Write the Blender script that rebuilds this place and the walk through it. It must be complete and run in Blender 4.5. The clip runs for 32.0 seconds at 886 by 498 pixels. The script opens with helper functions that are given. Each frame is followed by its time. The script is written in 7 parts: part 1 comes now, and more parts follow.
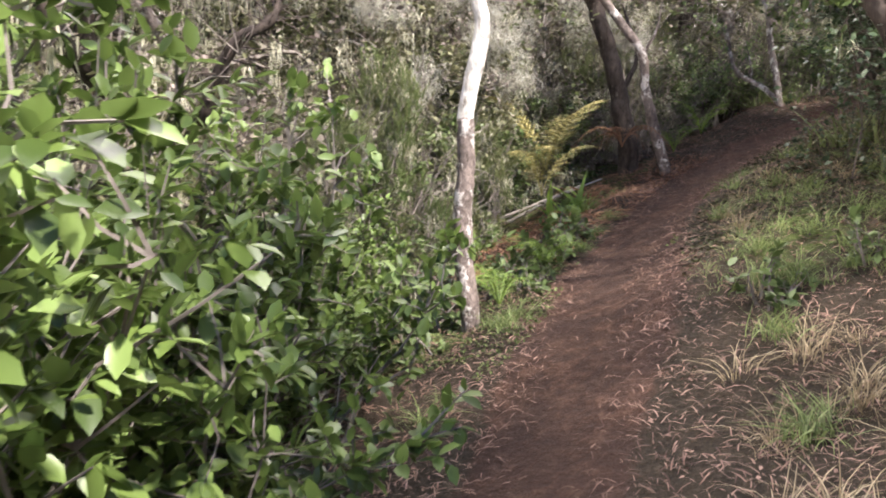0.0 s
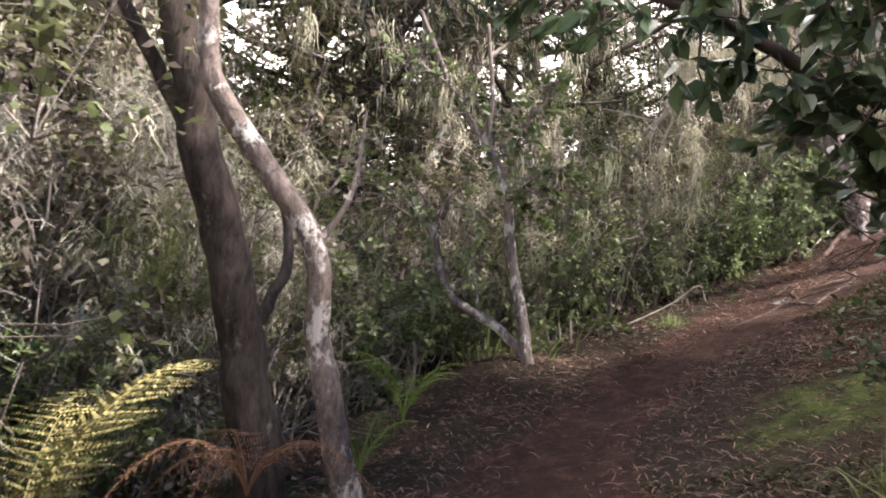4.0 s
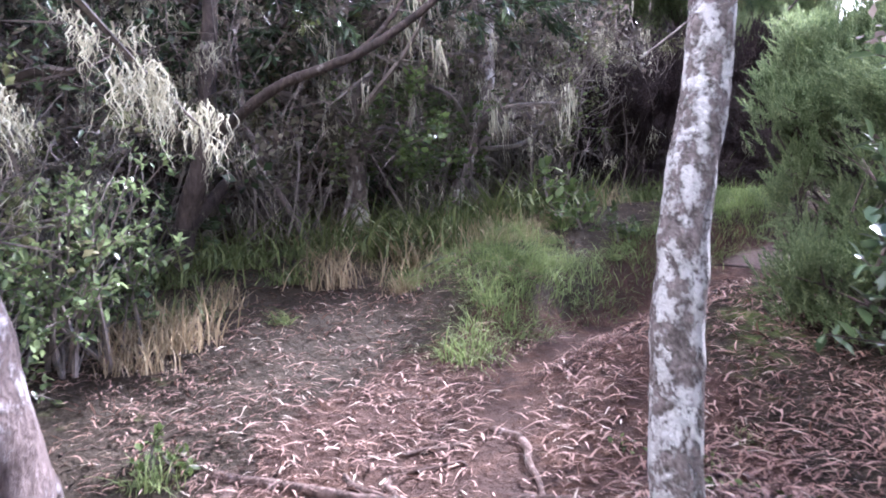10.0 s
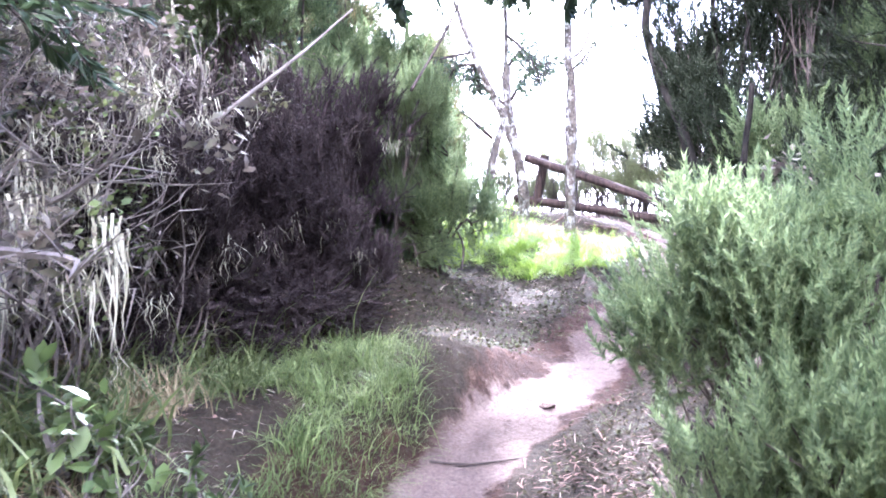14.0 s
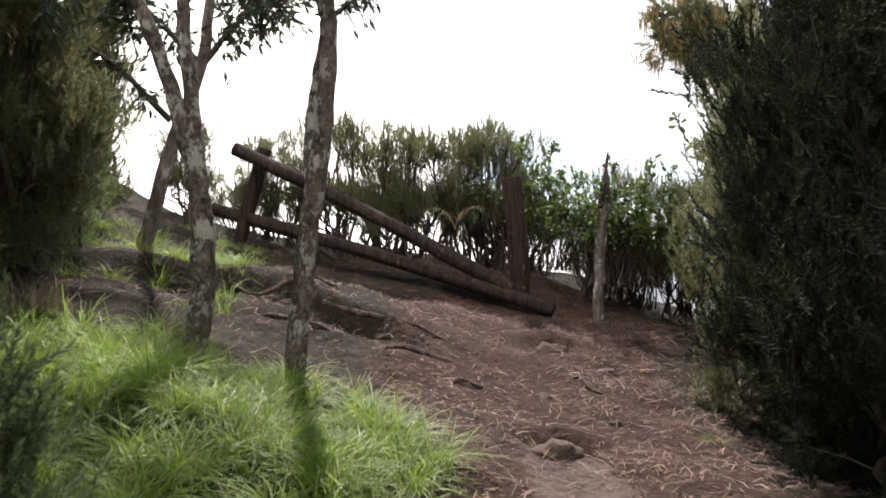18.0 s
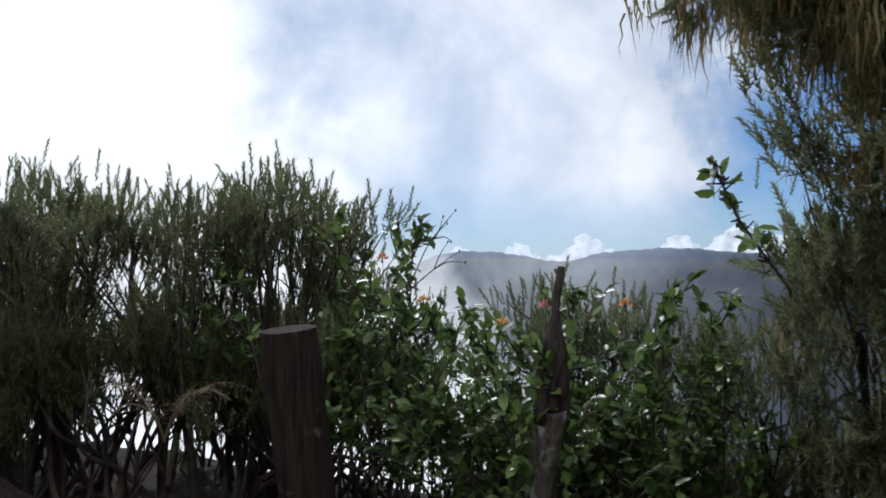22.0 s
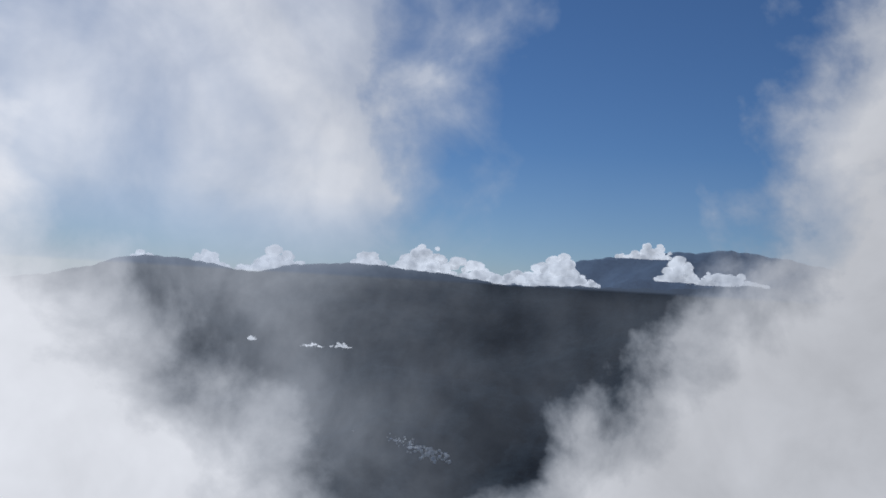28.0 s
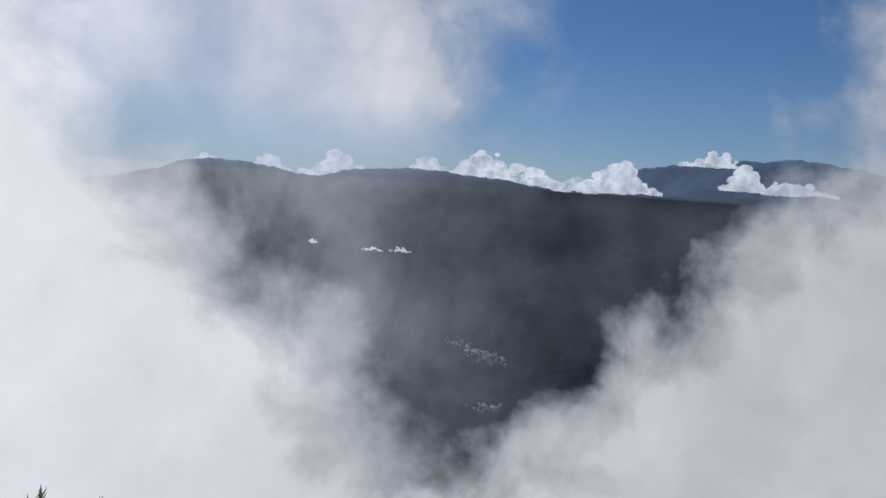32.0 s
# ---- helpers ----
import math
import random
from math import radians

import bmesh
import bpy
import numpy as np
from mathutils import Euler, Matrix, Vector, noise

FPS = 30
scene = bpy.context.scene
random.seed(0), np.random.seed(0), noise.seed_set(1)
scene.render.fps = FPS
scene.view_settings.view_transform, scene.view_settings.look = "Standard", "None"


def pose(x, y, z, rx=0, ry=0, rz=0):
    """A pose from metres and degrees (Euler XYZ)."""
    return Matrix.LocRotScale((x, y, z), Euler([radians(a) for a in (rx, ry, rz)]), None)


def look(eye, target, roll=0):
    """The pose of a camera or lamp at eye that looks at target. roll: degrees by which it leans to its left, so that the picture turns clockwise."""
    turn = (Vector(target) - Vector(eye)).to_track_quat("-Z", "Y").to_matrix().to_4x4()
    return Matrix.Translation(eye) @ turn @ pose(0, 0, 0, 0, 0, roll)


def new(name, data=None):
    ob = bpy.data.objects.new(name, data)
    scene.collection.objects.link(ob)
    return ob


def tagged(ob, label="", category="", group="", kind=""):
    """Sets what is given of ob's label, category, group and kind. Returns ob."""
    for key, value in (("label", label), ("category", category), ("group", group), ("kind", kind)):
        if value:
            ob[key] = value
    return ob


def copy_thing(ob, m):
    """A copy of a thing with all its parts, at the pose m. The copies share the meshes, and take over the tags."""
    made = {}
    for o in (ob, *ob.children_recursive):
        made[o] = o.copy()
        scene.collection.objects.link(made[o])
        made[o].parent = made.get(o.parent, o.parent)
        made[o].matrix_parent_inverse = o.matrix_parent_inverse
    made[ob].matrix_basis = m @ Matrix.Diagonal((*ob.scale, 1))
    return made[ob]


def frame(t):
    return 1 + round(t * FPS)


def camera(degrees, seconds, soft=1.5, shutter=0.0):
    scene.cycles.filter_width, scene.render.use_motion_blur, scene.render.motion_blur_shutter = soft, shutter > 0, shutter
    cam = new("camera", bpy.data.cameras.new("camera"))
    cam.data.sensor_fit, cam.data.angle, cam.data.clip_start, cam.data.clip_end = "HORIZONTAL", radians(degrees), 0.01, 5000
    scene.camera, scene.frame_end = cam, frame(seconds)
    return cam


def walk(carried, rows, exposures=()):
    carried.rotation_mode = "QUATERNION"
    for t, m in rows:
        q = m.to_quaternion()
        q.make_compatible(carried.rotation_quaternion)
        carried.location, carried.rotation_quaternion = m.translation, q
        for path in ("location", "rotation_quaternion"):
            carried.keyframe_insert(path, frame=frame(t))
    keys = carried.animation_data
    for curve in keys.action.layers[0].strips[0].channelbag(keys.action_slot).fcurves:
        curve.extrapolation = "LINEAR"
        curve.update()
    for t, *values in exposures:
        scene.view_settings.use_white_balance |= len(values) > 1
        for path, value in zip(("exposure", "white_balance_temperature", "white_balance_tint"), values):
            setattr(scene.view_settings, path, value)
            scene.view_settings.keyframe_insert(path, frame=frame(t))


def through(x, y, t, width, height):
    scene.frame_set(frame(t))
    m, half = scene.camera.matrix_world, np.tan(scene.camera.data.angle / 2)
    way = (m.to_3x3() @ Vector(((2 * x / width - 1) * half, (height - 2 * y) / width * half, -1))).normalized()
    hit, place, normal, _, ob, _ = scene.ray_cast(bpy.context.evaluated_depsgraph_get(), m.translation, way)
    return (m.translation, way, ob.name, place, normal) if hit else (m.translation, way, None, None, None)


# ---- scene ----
cam = camera(54.8, 32.0, soft=1.8, shutter=0.2)
PATH = [
    (0, (12.915, -0.629, -0.251), (11.504, -2.027, -0.475), 0.0),
    (0.5, (12.562, -1.033, -0.209), (11.013, -2.288, -0.372), 0.5),
    (1, (12.094, -1.404, -0.173), (10.469, -2.567, -0.248), 2.1),
    (1.5, (11.504, -1.797, -0.115), (9.851, -2.923, -0.111), 4.3),
    (2, (10.980, -2.215, -0.025), (9.308, -3.307, 0.088), 5.4),
    (2.5, (10.395, -2.558, 0.056), (8.703, -3.604, 0.269), 4.7),
    (3, (9.810, -2.961, 0.082), (8.055, -3.890, 0.316), 4.6),
    (3.5, (9.174, -3.305, 0.171), (7.353, -4.091, 0.426), 3.7),
    (5.5, (6.904, -4.213, 0.828), (4.912, -4.311, 0.984), 0.1),
    (6, (6.298, -4.256, 0.960), (4.311, -4.138, 1.160), -0.8),
    (6.5, (5.709, -4.335, 1.092), (3.773, -3.880, 1.305), 0.2),
    (7, (5.162, -4.271, 1.248), (3.282, -3.630, 1.485), -1.1),
    (7.5, (4.632, -4.265, 1.333), (2.827, -3.441, 1.589), -1.0),
    (8, (4.240, -4.182, 1.455), (2.542, -3.156, 1.708), -0.0),
    (8.5, (3.803, -3.870, 1.629), (2.152, -2.770, 1.883), -1.0),
    (9, (3.354, -3.663, 1.750), (1.772, -2.458, 1.966), -0.8),
    (9.5, (2.876, -3.436, 1.871), (1.403, -2.097, 2.065), -1.9),
    (10, (2.387, -3.120, 2.058), (0.994, -1.699, 2.262), -4.0),
    (10.5, (1.907, -2.828, 2.243), (0.596, -1.332, 2.457), -3.8),
    (11, (1.610, -2.486, 2.382), (0.424, -0.887, 2.572), -4.4),
    (11.5, (1.294, -2.248, 2.497), (0.190, -0.585, 2.618), -4.4),
    (12, (1.096, -2.096, 2.686), (0.214, -0.305, 2.810), -6.6),
    (12.5, (0.986, -1.789, 2.839), (0.197, 0.043, 2.978), -7.2),
    (13, (0.794, -1.536, 2.937), (0.194, 0.368, 3.061), -5.7),
    (13.5, (0.642, -1.250, 3.060), (0.252, 0.708, 3.171), -6.7),
    (15.5, (0.609, 0.218, 4.033), (0.420, 2.201, 3.849), -2.4),
    (16, (0.467, 0.833, 3.977), (0.421, 2.826, 3.812), -2.1),
    (16.5, (0.443, 1.502, 3.975), (0.514, 3.493, 3.803), -2.2),
    (17, (0.427, 2.135, 4.052), (0.562, 4.127, 3.944), -1.4),
    (17.5, (0.399, 2.870, 4.169), (0.615, 4.858, 4.115), -0.6),
    (18, (0.519, 3.555, 4.222), (0.839, 5.528, 4.148), -0.1),
    (18.5, (0.539, 4.258, 4.218), (0.853, 6.232, 4.159), 1.2),
    (19, (0.689, 4.927, 4.317), (1.032, 6.897, 4.308), 1.3),
    (19.5, (0.828, 5.637, 4.496), (1.201, 7.602, 4.509), -0.5),
    (20, (0.880, 6.258, 4.605), (1.325, 8.208, 4.588), -2.5),
    (20.5, (1.299, 6.770, 4.669), (1.837, 8.696, 4.674), -2.7),
    (21, (1.538, 7.239, 4.772), (2.172, 9.135, 4.773), -0.3),
    (21.5, (1.844, 7.845, 4.772), (2.472, 9.744, 4.778), 1.4),
    (22, (2.106, 8.439, 4.815), (2.663, 10.360, 4.843), 0.5),
    (22.5, (2.170, 9.018, 4.886), (2.721, 10.941, 4.899), 0.6),
    (23, (2.325, 9.489, 4.939), (2.993, 11.375, 4.956), 0.3),
    (23.5, (2.529, 9.976, 5.054), (3.239, 11.846, 5.082), 0.3),
    (24, (2.580, 10.405, 5.174), (3.386, 12.235, 5.211), 1.1),
    (24.5, (2.710, 10.655, 5.277), (3.639, 12.426, 5.312), 0.9),
    (25, (2.735, 10.720, 5.450), (3.748, 12.444, 5.470), 2.8),
    (25.5, (2.750, 10.770, 5.620), (3.861, 12.431, 5.539), 3.8),
    (26, (2.760, 10.800, 5.740), (3.939, 12.406, 5.570), 2.9),
    (26.5, (2.760, 10.800, 5.740), (3.991, 12.374, 5.652), 4.4),
    (28.5, (2.760, 10.800, 5.740), (3.923, 12.424, 5.836), 3.5),
    (29, (2.760, 10.800, 5.740), (3.887, 12.450, 5.823), 3.4),
    (29.5, (2.760, 10.800, 5.740), (3.881, 12.455, 5.807), 3.3),
    (30, (2.760, 10.800, 5.740), (3.895, 12.446, 5.779), 3.3),
    (30.5, (2.760, 10.800, 5.725), (3.906, 12.439, 5.722), 3.9),
    (31, (2.760, 10.800, 5.705), (3.895, 12.445, 5.635), 4.6),
    (31.5, (2.760, 10.800, 5.685), (3.863, 12.463, 5.562), 4.9),
    (32, (2.760, 10.800, 5.665), (3.849, 12.471, 5.516), 4.2),
]

EXPOSURES = [(0, 1.75, 6500, 15), (0.8, 2.1, 6300, 20), (1.5, 2.15, 6200, 21), (3, 1.72, 6700, 17), (3.5, 1.65, 6700, 17), (5.5, 2.4, 5800, 23), (7, 2.25, 5350, 27), (9, 2.45, 5300, 28), (11, 2.85, 5250, 26), (12.5, 3.65, 4950, 30), (13.5, 3.7, 5000, 29), (15.5, 2.25, 5800, 17), (16.5, 2.0, 6000, 17),
             (17.5, 1.4, 6500, 13), (19, -0.75, 6500, 12), (20.5, -0.88, 6000, 10), (22.5, -0.72, 5600, 8), (24.5, -1.2, 5600, 8), (26, -1.23, 5700, 10), (32, -1.26, 5700, 10)]
walk(cam, [(t, look(eye, target, roll)) for t, eye, target, roll in PATH], EXPOSURES)

# ---- light ----
SUN_AZ, SUN_EL = radians(4), radians(46)      # from +y towards +x; height
world = bpy.data.worlds.new("world")
scene.world = world
world.use_nodes = True
wn = world.node_tree
sky = wn.nodes.new("ShaderNodeTexSky")
sky.sky_type, sky.sun_disc = "NISHITA", False
sky.sun_elevation, sky.sun_rotation, sky.altitude = SUN_EL, SUN_AZ, 1800
sky.dust_density, sky.ozone_density = 0.0, 7.0
wn.links.new(sky.outputs[0], wn.nodes["Background"].inputs[0])
wn.nodes["Background"].inputs[1].default_value = 0.115
sun = new("sun", bpy.data.lights.new("sun", "SUN"))
sun.data.energy, sun.data.angle, sun.data.color = 4.8, radians(2.5), (1.0, 0.95, 0.86)
sun.matrix_basis = look((0, 0, 40), (-math.sin(SUN_AZ) * math.cos(SUN_EL) * 10, -math.cos(SUN_AZ) * math.cos(SUN_EL) * 10, 40 - math.sin(SUN_EL) * 10))

# ---- materials ----
class Nodes:
    """A small writer for node materials."""
    def __init__(self, name):
        self.mat = bpy.data.materials.new(name)
        self.mat.use_nodes = True
        self.t = self.mat.node_tree
        self.t.nodes.clear()
        self.out = self.t.nodes.new("ShaderNodeOutputMaterial")

    def n(self, kind, **inputs):
        node = self.t.nodes.new("ShaderNode" + kind)
        for key, value in inputs.items():
            key = key.replace("_", " ")
            self.put(node.inputs[key], value)
        return node

    def put(self, socket, value):
        if isinstance(value, bpy.types.NodeSocket):
            self.t.links.new(value, socket)
        elif isinstance(value, tuple) and len(value) == 3 and socket.type == "RGBA":
            socket.default_value = (*value, 1)
        else:
            socket.default_value = value

    def math(self, op, a, b=0.0, c=0.0, clamp=False):
        node = self.t.nodes.new("ShaderNodeMath")
        node.operation, node.use_clamp = op, clamp
        for s, v in zip(node.inputs, (a, b, c)):
            self.put(s, v)
        return node.outputs[0]

    def mix(self, f, a, b, blend="MIX"):
        node = self.t.nodes.new("ShaderNodeMix")
        node.data_type, node.blend_type = "RGBA", blend
        self.put(node.inputs[0], f), self.put(node.inputs[6], a), self.put(node.inputs[7], b)
        return node.outputs[2]

    def ramp(self, f, *stops):
        node = self.t.nodes.new("ShaderNodeValToRGB")
        el = node.color_ramp.elements
        while len(el) < len(stops):
            el.new(0.5)
        for e, (at, c) in zip(el, stops):
            e.position, e.color = at, (*c, 1) if isinstance(c, tuple) else (c, c, c, 1)
        self.put(node.inputs[0], f)
        return node.outputs[0]

    def noise(self, scale, detail=4.0, rough=0.55, vec=None, distort=0.0):
        node = self.n("TexNoise", Scale=scale, Detail=detail, Roughness=rough, Distortion=distort)
        self.put(node.inputs["Vector"], vec or self.coords())
        return node.outputs["Fac"]

    def coords(self, kind="Object"):
        if not hasattr(self, "_tc"):
            self._tc = self.t.nodes.new("ShaderNodeTexCoord")
        return self._tc.outputs[kind]

    def place(self):
        return self.n("NewGeometry").outputs["Position"]

    def bump(self, height, strength=0.4, distance=0.02):
        return self.n("Bump", Height=height, Strength=strength, Distance=distance).outputs[0]

    def end(self, shader):
        self.t.links.new(shader, self.out.inputs[0])
        return self.mat


def leaf_material(name, dark, light, gloss=0.45, through=0.35, patch=None, shine=0.35):
    """Leaves: every leaf its own shade between two colours, some light coming through."""
    m = Nodes(name)
    g = m.n("NewGeometry").outputs["Random Per Island"]
    big = m.noise(1.7, 2, vec=m.place())
    f = m.math("MULTIPLY_ADD", m.math("SUBTRACT", big, 0.5), 1.1, g, clamp=True)
    col = m.ramp(f, (0.0, dark), (0.75, light), (1.0, tuple(min(1, c * 1.25 + 0.02) for c in light)))
    if patch:
        col = m.mix(m.ramp(m.noise(0.55, 3, vec=m.place()), (0.46, 0.0), (0.6, 0.85)), col, m.mix(g, dark, patch))
    body = m.n("BsdfPrincipled", Base_Color=col, Roughness=gloss, Specular_IOR_Level=shine)
    back = m.n("BsdfTranslucent", Color=m.mix(0.5, col, light))
    mixed = m.n("MixShader", Fac=through)
    m.t.links.new(body.outputs[0], mixed.inputs[1])
    m.t.links.new(back.outputs[0], mixed.inputs[2])
    return m.end(mixed.outputs[0])


def bark_material(name, dark, light, patch, patch_from=0.55, scale=9.0, stretch=0.35, bumpy=0.6):
    """Bark with long grain and pale or dark lichen patches."""
    m = Nodes(name)
    v = m.n("Mapping", Vector=m.coords(), Scale=(scale, scale, scale * stretch)).outputs[0]
    fine = m.noise(5.0, 8, 0.65, v)
    grain = m.noise(1.6, 6, 0.6, v, 0.6)
    blot = m.noise(0.9, 5, 0.62, m.n("Mapping", Vector=m.coords(), Scale=(scale, scale, scale * 0.8)).outputs[0])
    col = m.ramp(m.math("MULTIPLY_ADD", m.math("SUBTRACT", fine, 0.5), 0.9, grain), (0.28, dark), (0.72, light))
    f = m.ramp(m.math("MULTIPLY_ADD", m.math("SUBTRACT", fine, 0.5), 0.35, blot), (patch_from - 0.03, 0.0), (patch_from + 0.05, 1.0))
    col = m.mix(f, col, patch)
    h = m.math("ADD", m.math("MULTIPLY", fine, 0.6), m.math("ADD", grain, m.math("MULTIPLY", f, 0.3)))
    return m.end(m.n("BsdfPrincipled", Base_Color=col, Roughness=0.9, Specular_IOR_Level=0.2, Normal=m.bump(h, bumpy, 0.03)).outputs[0])


def plain_material(name, a, b, scale=6.0, rough=0.9, bumpy=0.3, fine=40.0):
    m = Nodes(name)
    f = m.math("ADD", m.math("MULTIPLY", m.noise(scale, 5), 0.7), m.math("MULTIPLY", m.noise(fine, 4), 0.3))
    col = m.ramp(f, (0.32, a), (0.68, b))
    return m.end(m.n("BsdfPrincipled", Base_Color=col, Roughness=rough, Specular_IOR_Level=0.25, Normal=m.bump(m.noise(fine, 5), bumpy, 0.01)).outputs[0])


def strand_material(name, a, b, through=0.25):
    m = Nodes(name)
    g = m.n("NewGeometry").outputs["Random Per Island"]
    col = m.ramp(g, (0.0, a), (1.0, b))
    body = m.n("BsdfDiffuse", Color=col)
    back = m.n("BsdfTranslucent", Color=col)
    mixed = m.n("MixShader", Fac=through)
    m.t.links.new(body.outputs[0], mixed.inputs[1])
    m.t.links.new(back.outputs[0], mixed.inputs[2])
    return m.end(mixed.outputs[0])


def ground_material():
    """Red-brown forest soil, grassy and mossy banks, and trodden pale rock, by three masks on the mesh."""
    m = Nodes("forest_soil")
    p = m.place()
    masks = {}
    for k in ("bare", "green", "stone", "far"):
        a = m.t.nodes.new("ShaderNodeAttribute")
        a.attribute_name = k
        masks[k] = a.outputs["Fac"]
    n1, n2, n3 = m.noise(1.3, 5, vec=p), m.noise(9.0, 6, 0.65, vec=p), m.noise(60.0, 5, 0.7, vec=p)
    soil = m.ramp(m.math("ADD", m.math("MULTIPLY", n2, 0.6), m.math("MULTIPLY", n3, 0.4)), (0.3, (0.022, 0.014, 0.012)), (0.5, (0.072, 0.038, 0.026)), (0.72, (0.185, 0.108, 0.076)))
    humus = m.ramp(m.math("ADD", m.math("MULTIPLY", n2, 0.4), m.math("MULTIPLY", n3, 0.6)), (0.3, (0.02, 0.016, 0.01)), (0.55, (0.05, 0.037, 0.025)), (0.75, (0.135, 0.095, 0.064)))
    turf = m.ramp(n2, (0.3, (0.03, 0.045, 0.012)), (0.7, (0.1, 0.13, 0.035)))
    rock = m.ramp(m.math("ADD", m.math("MULTIPLY", n1, 0.5), m.math("MULTIPLY", n3, 0.5)), (0.3, (0.075, 0.052, 0.043)), (0.5, (0.165, 0.12, 0.102)), (0.72, (0.28, 0.216, 0.19)))
    wet = m.ramp(m.noise(2.6, 5, 0.6, vec=p, distort=0.8), (0.42, 1.0), (0.62, 0.0))
    soil = m.mix(m.math("MULTIPLY", wet, 0.55), soil, (0.05, 0.03, 0.024))
    edge = lambda k, w: m.ramp(m.math("ADD", masks[k], m.math("MULTIPLY", m.math("SUBTRACT", n2, 0.5), w)), (0.35, 0.0), (0.65, 1.0))
    col = m.mix(edge("bare", 0.9), humus, soil)
    col = m.mix(edge("green", 1.1), col, turf)
    col = m.mix(edge("stone", 1.5), col, rock)
    col = m.mix(masks["far"], col, (0.035, 0.05, 0.03))
    h = m.math("ADD", m.math("MULTIPLY", n2, 1.0), m.math("MULTIPLY", n3, 0.5))
    return m.end(m.n("BsdfPrincipled", Base_Color=col, Roughness=0.93, Specular_IOR_Level=0.2, Normal=m.bump(m.math("ADD", h, m.math("MULTIPLY", m.noise(22.0, 4, 0.6, vec=p), 0.8)), 0.85, 0.05)).outputs[0])


def fog_material(centre):
    """Drifting valley cloud on a far shell: thick all round, torn open over the valley and the blue sky to its right.
    Its light is all emission; the part behind is unseen fill.
    """
    m = Nodes("valley_cloud")
    d = m.n("VectorMath", Vector=m.place())
    d.operation = "SUBTRACT"
    d.inputs[1].default_value = centre
    u = m.t.nodes.new("ShaderNodeVectorMath")
    u.operation = "NORMALIZE"
    m.t.links.new(d.outputs[0], u.inputs[0])
    s = m.n("SeparateXYZ", Vector=u.outputs[0])
    deg = 180 / math.pi
    az = m.math("MULTIPLY", m.math("ARCTAN2", s.outputs[0], s.outputs[1]), deg)
    el = m.math("MULTIPLY", m.math("ARCSINE", s.outputs[2]), deg)
    up, down = m.math("MAXIMUM", el, 0.0), m.math("MAXIMUM", m.math("MULTIPLY", el, -1.0), 0.0)
    puffs = m.noise(8.0, 8, 0.55, u.outputs[0], 0.25)
    wide = m.noise(2.6, 5, 0.55, u.outputs[0], 0.4)
    wisp = m.noise(17.0, 6, 0.55, u.outputs[0], 0.15)
    wob = m.math("ADD", m.math("MULTIPLY", m.math("SUBTRACT", puffs, 0.5), 17.0), m.math("MULTIPLY", m.math("SUBTRACT", wide, 0.5), 8.0))
    wob = m.math("ADD", wob, m.math("MULTIPLY", m.math("SUBTRACT", wisp, 0.5), 7.0))

    def edge(gap, wide, *stops):
        return m.ramp(m.math("MULTIPLY_ADD", m.math("ADD", gap, wob), 1 / wide, 0.5, clamp=True), *stops)
    left = m.math("ADD", 15.0, m.math("SUBTRACT", m.math("MULTIPLY", down, 0.85), m.math("MULTIPLY", up, 0.4)))
    right = m.math("ADD", m.math("SUBTRACT", 56.5, m.math("MULTIPLY", down, 1.05)), m.math("MULTIPLY", up, 0.4))
    al = edge(m.math("SUBTRACT", left, az), 22, (0.12, 0.0), (0.45, 0.6), (0.8, 1.0))
    ar = edge(m.math("SUBTRACT", az, right), 13, (0.2, 0.0), (0.55, 0.72), (0.9, 1.0))
    ab = edge(m.math("SUBTRACT", down, 18.5), 11, (0.15, 0.0), (0.6, 0.8), (1.0, 1.0))
    a = m.math("MAXIMUM", m.math("MAXIMUM", al, ar), ab)
    # a thin veil before the blue to the left, and haze in the valley that thins to the right
    high = edge(m.math("SUBTRACT", 37.5, az), 15, (0.25, 0.0), (0.8, 0.95))
    high = m.math("MULTIPLY", high, m.ramp(m.math("ADD", m.math("MULTIPLY", wide, 0.75), m.math("MULTIPLY", puffs, 0.25)), (0.36, 0.55), (0.6, 1.0)))
    high = m.math("MULTIPLY", high, m.ramp(m.math("DIVIDE", up, 9.0, clamp=True), (0.02, 0.5), (0.6, 1.0)))
    low = m.math("MULTIPLY", m.ramp(m.math("MULTIPLY_ADD", m.math("SUBTRACT", az, 16.0), 1 / 26, 0.0, clamp=True), (0.0, 0.58), (0.5, 0.3), (1.0, 0.13)), m.ramp(m.math("ADD", m.math("MULTIPLY", wide, 0.5), m.math("MULTIPLY", puffs, 0.5)), (0.36, 0.3), (0.62, 1.35)))
    above = m.ramp(m.math("MULTIPLY_ADD", el, 1 / 2.4, 0.3, clamp=True), (0.0, 0.0), (1.0, 1.0))
    veil = m.math("ADD", m.math("MULTIPLY", high, above), m.math("MULTIPLY", low, m.math("SUBTRACT", 1.0, above)))
    a = m.math("MAXIMUM", a, veil)
    a = m.math("MULTIPLY", a, m.ramp(m.math("DIVIDE", el, m.math("ADD", 34.0, m.math("MULTIPLY", m.math("SUBTRACT", 1.0, m.ramp(m.math("MULTIPLY_ADD", m.math("COSINE", m.math("MULTIPLY", m.math("SUBTRACT", az, 18.0), math.pi / 180)), 0.5, 0.5), (0.2, 0.0), (0.5, 1.0))), 45.0)), clamp=True), (0.75, 1.0), (1.0, 0.0)))
    # blue haze painted low over the skyline
    haze = m.math("MULTIPLY", m.ramp(m.math("DIVIDE", el, 9.0, clamp=True), (0.0, 0.0), (0.025, 0.26), (1.0, 0.0)), m.math("SUBTRACT", 1.0, a))
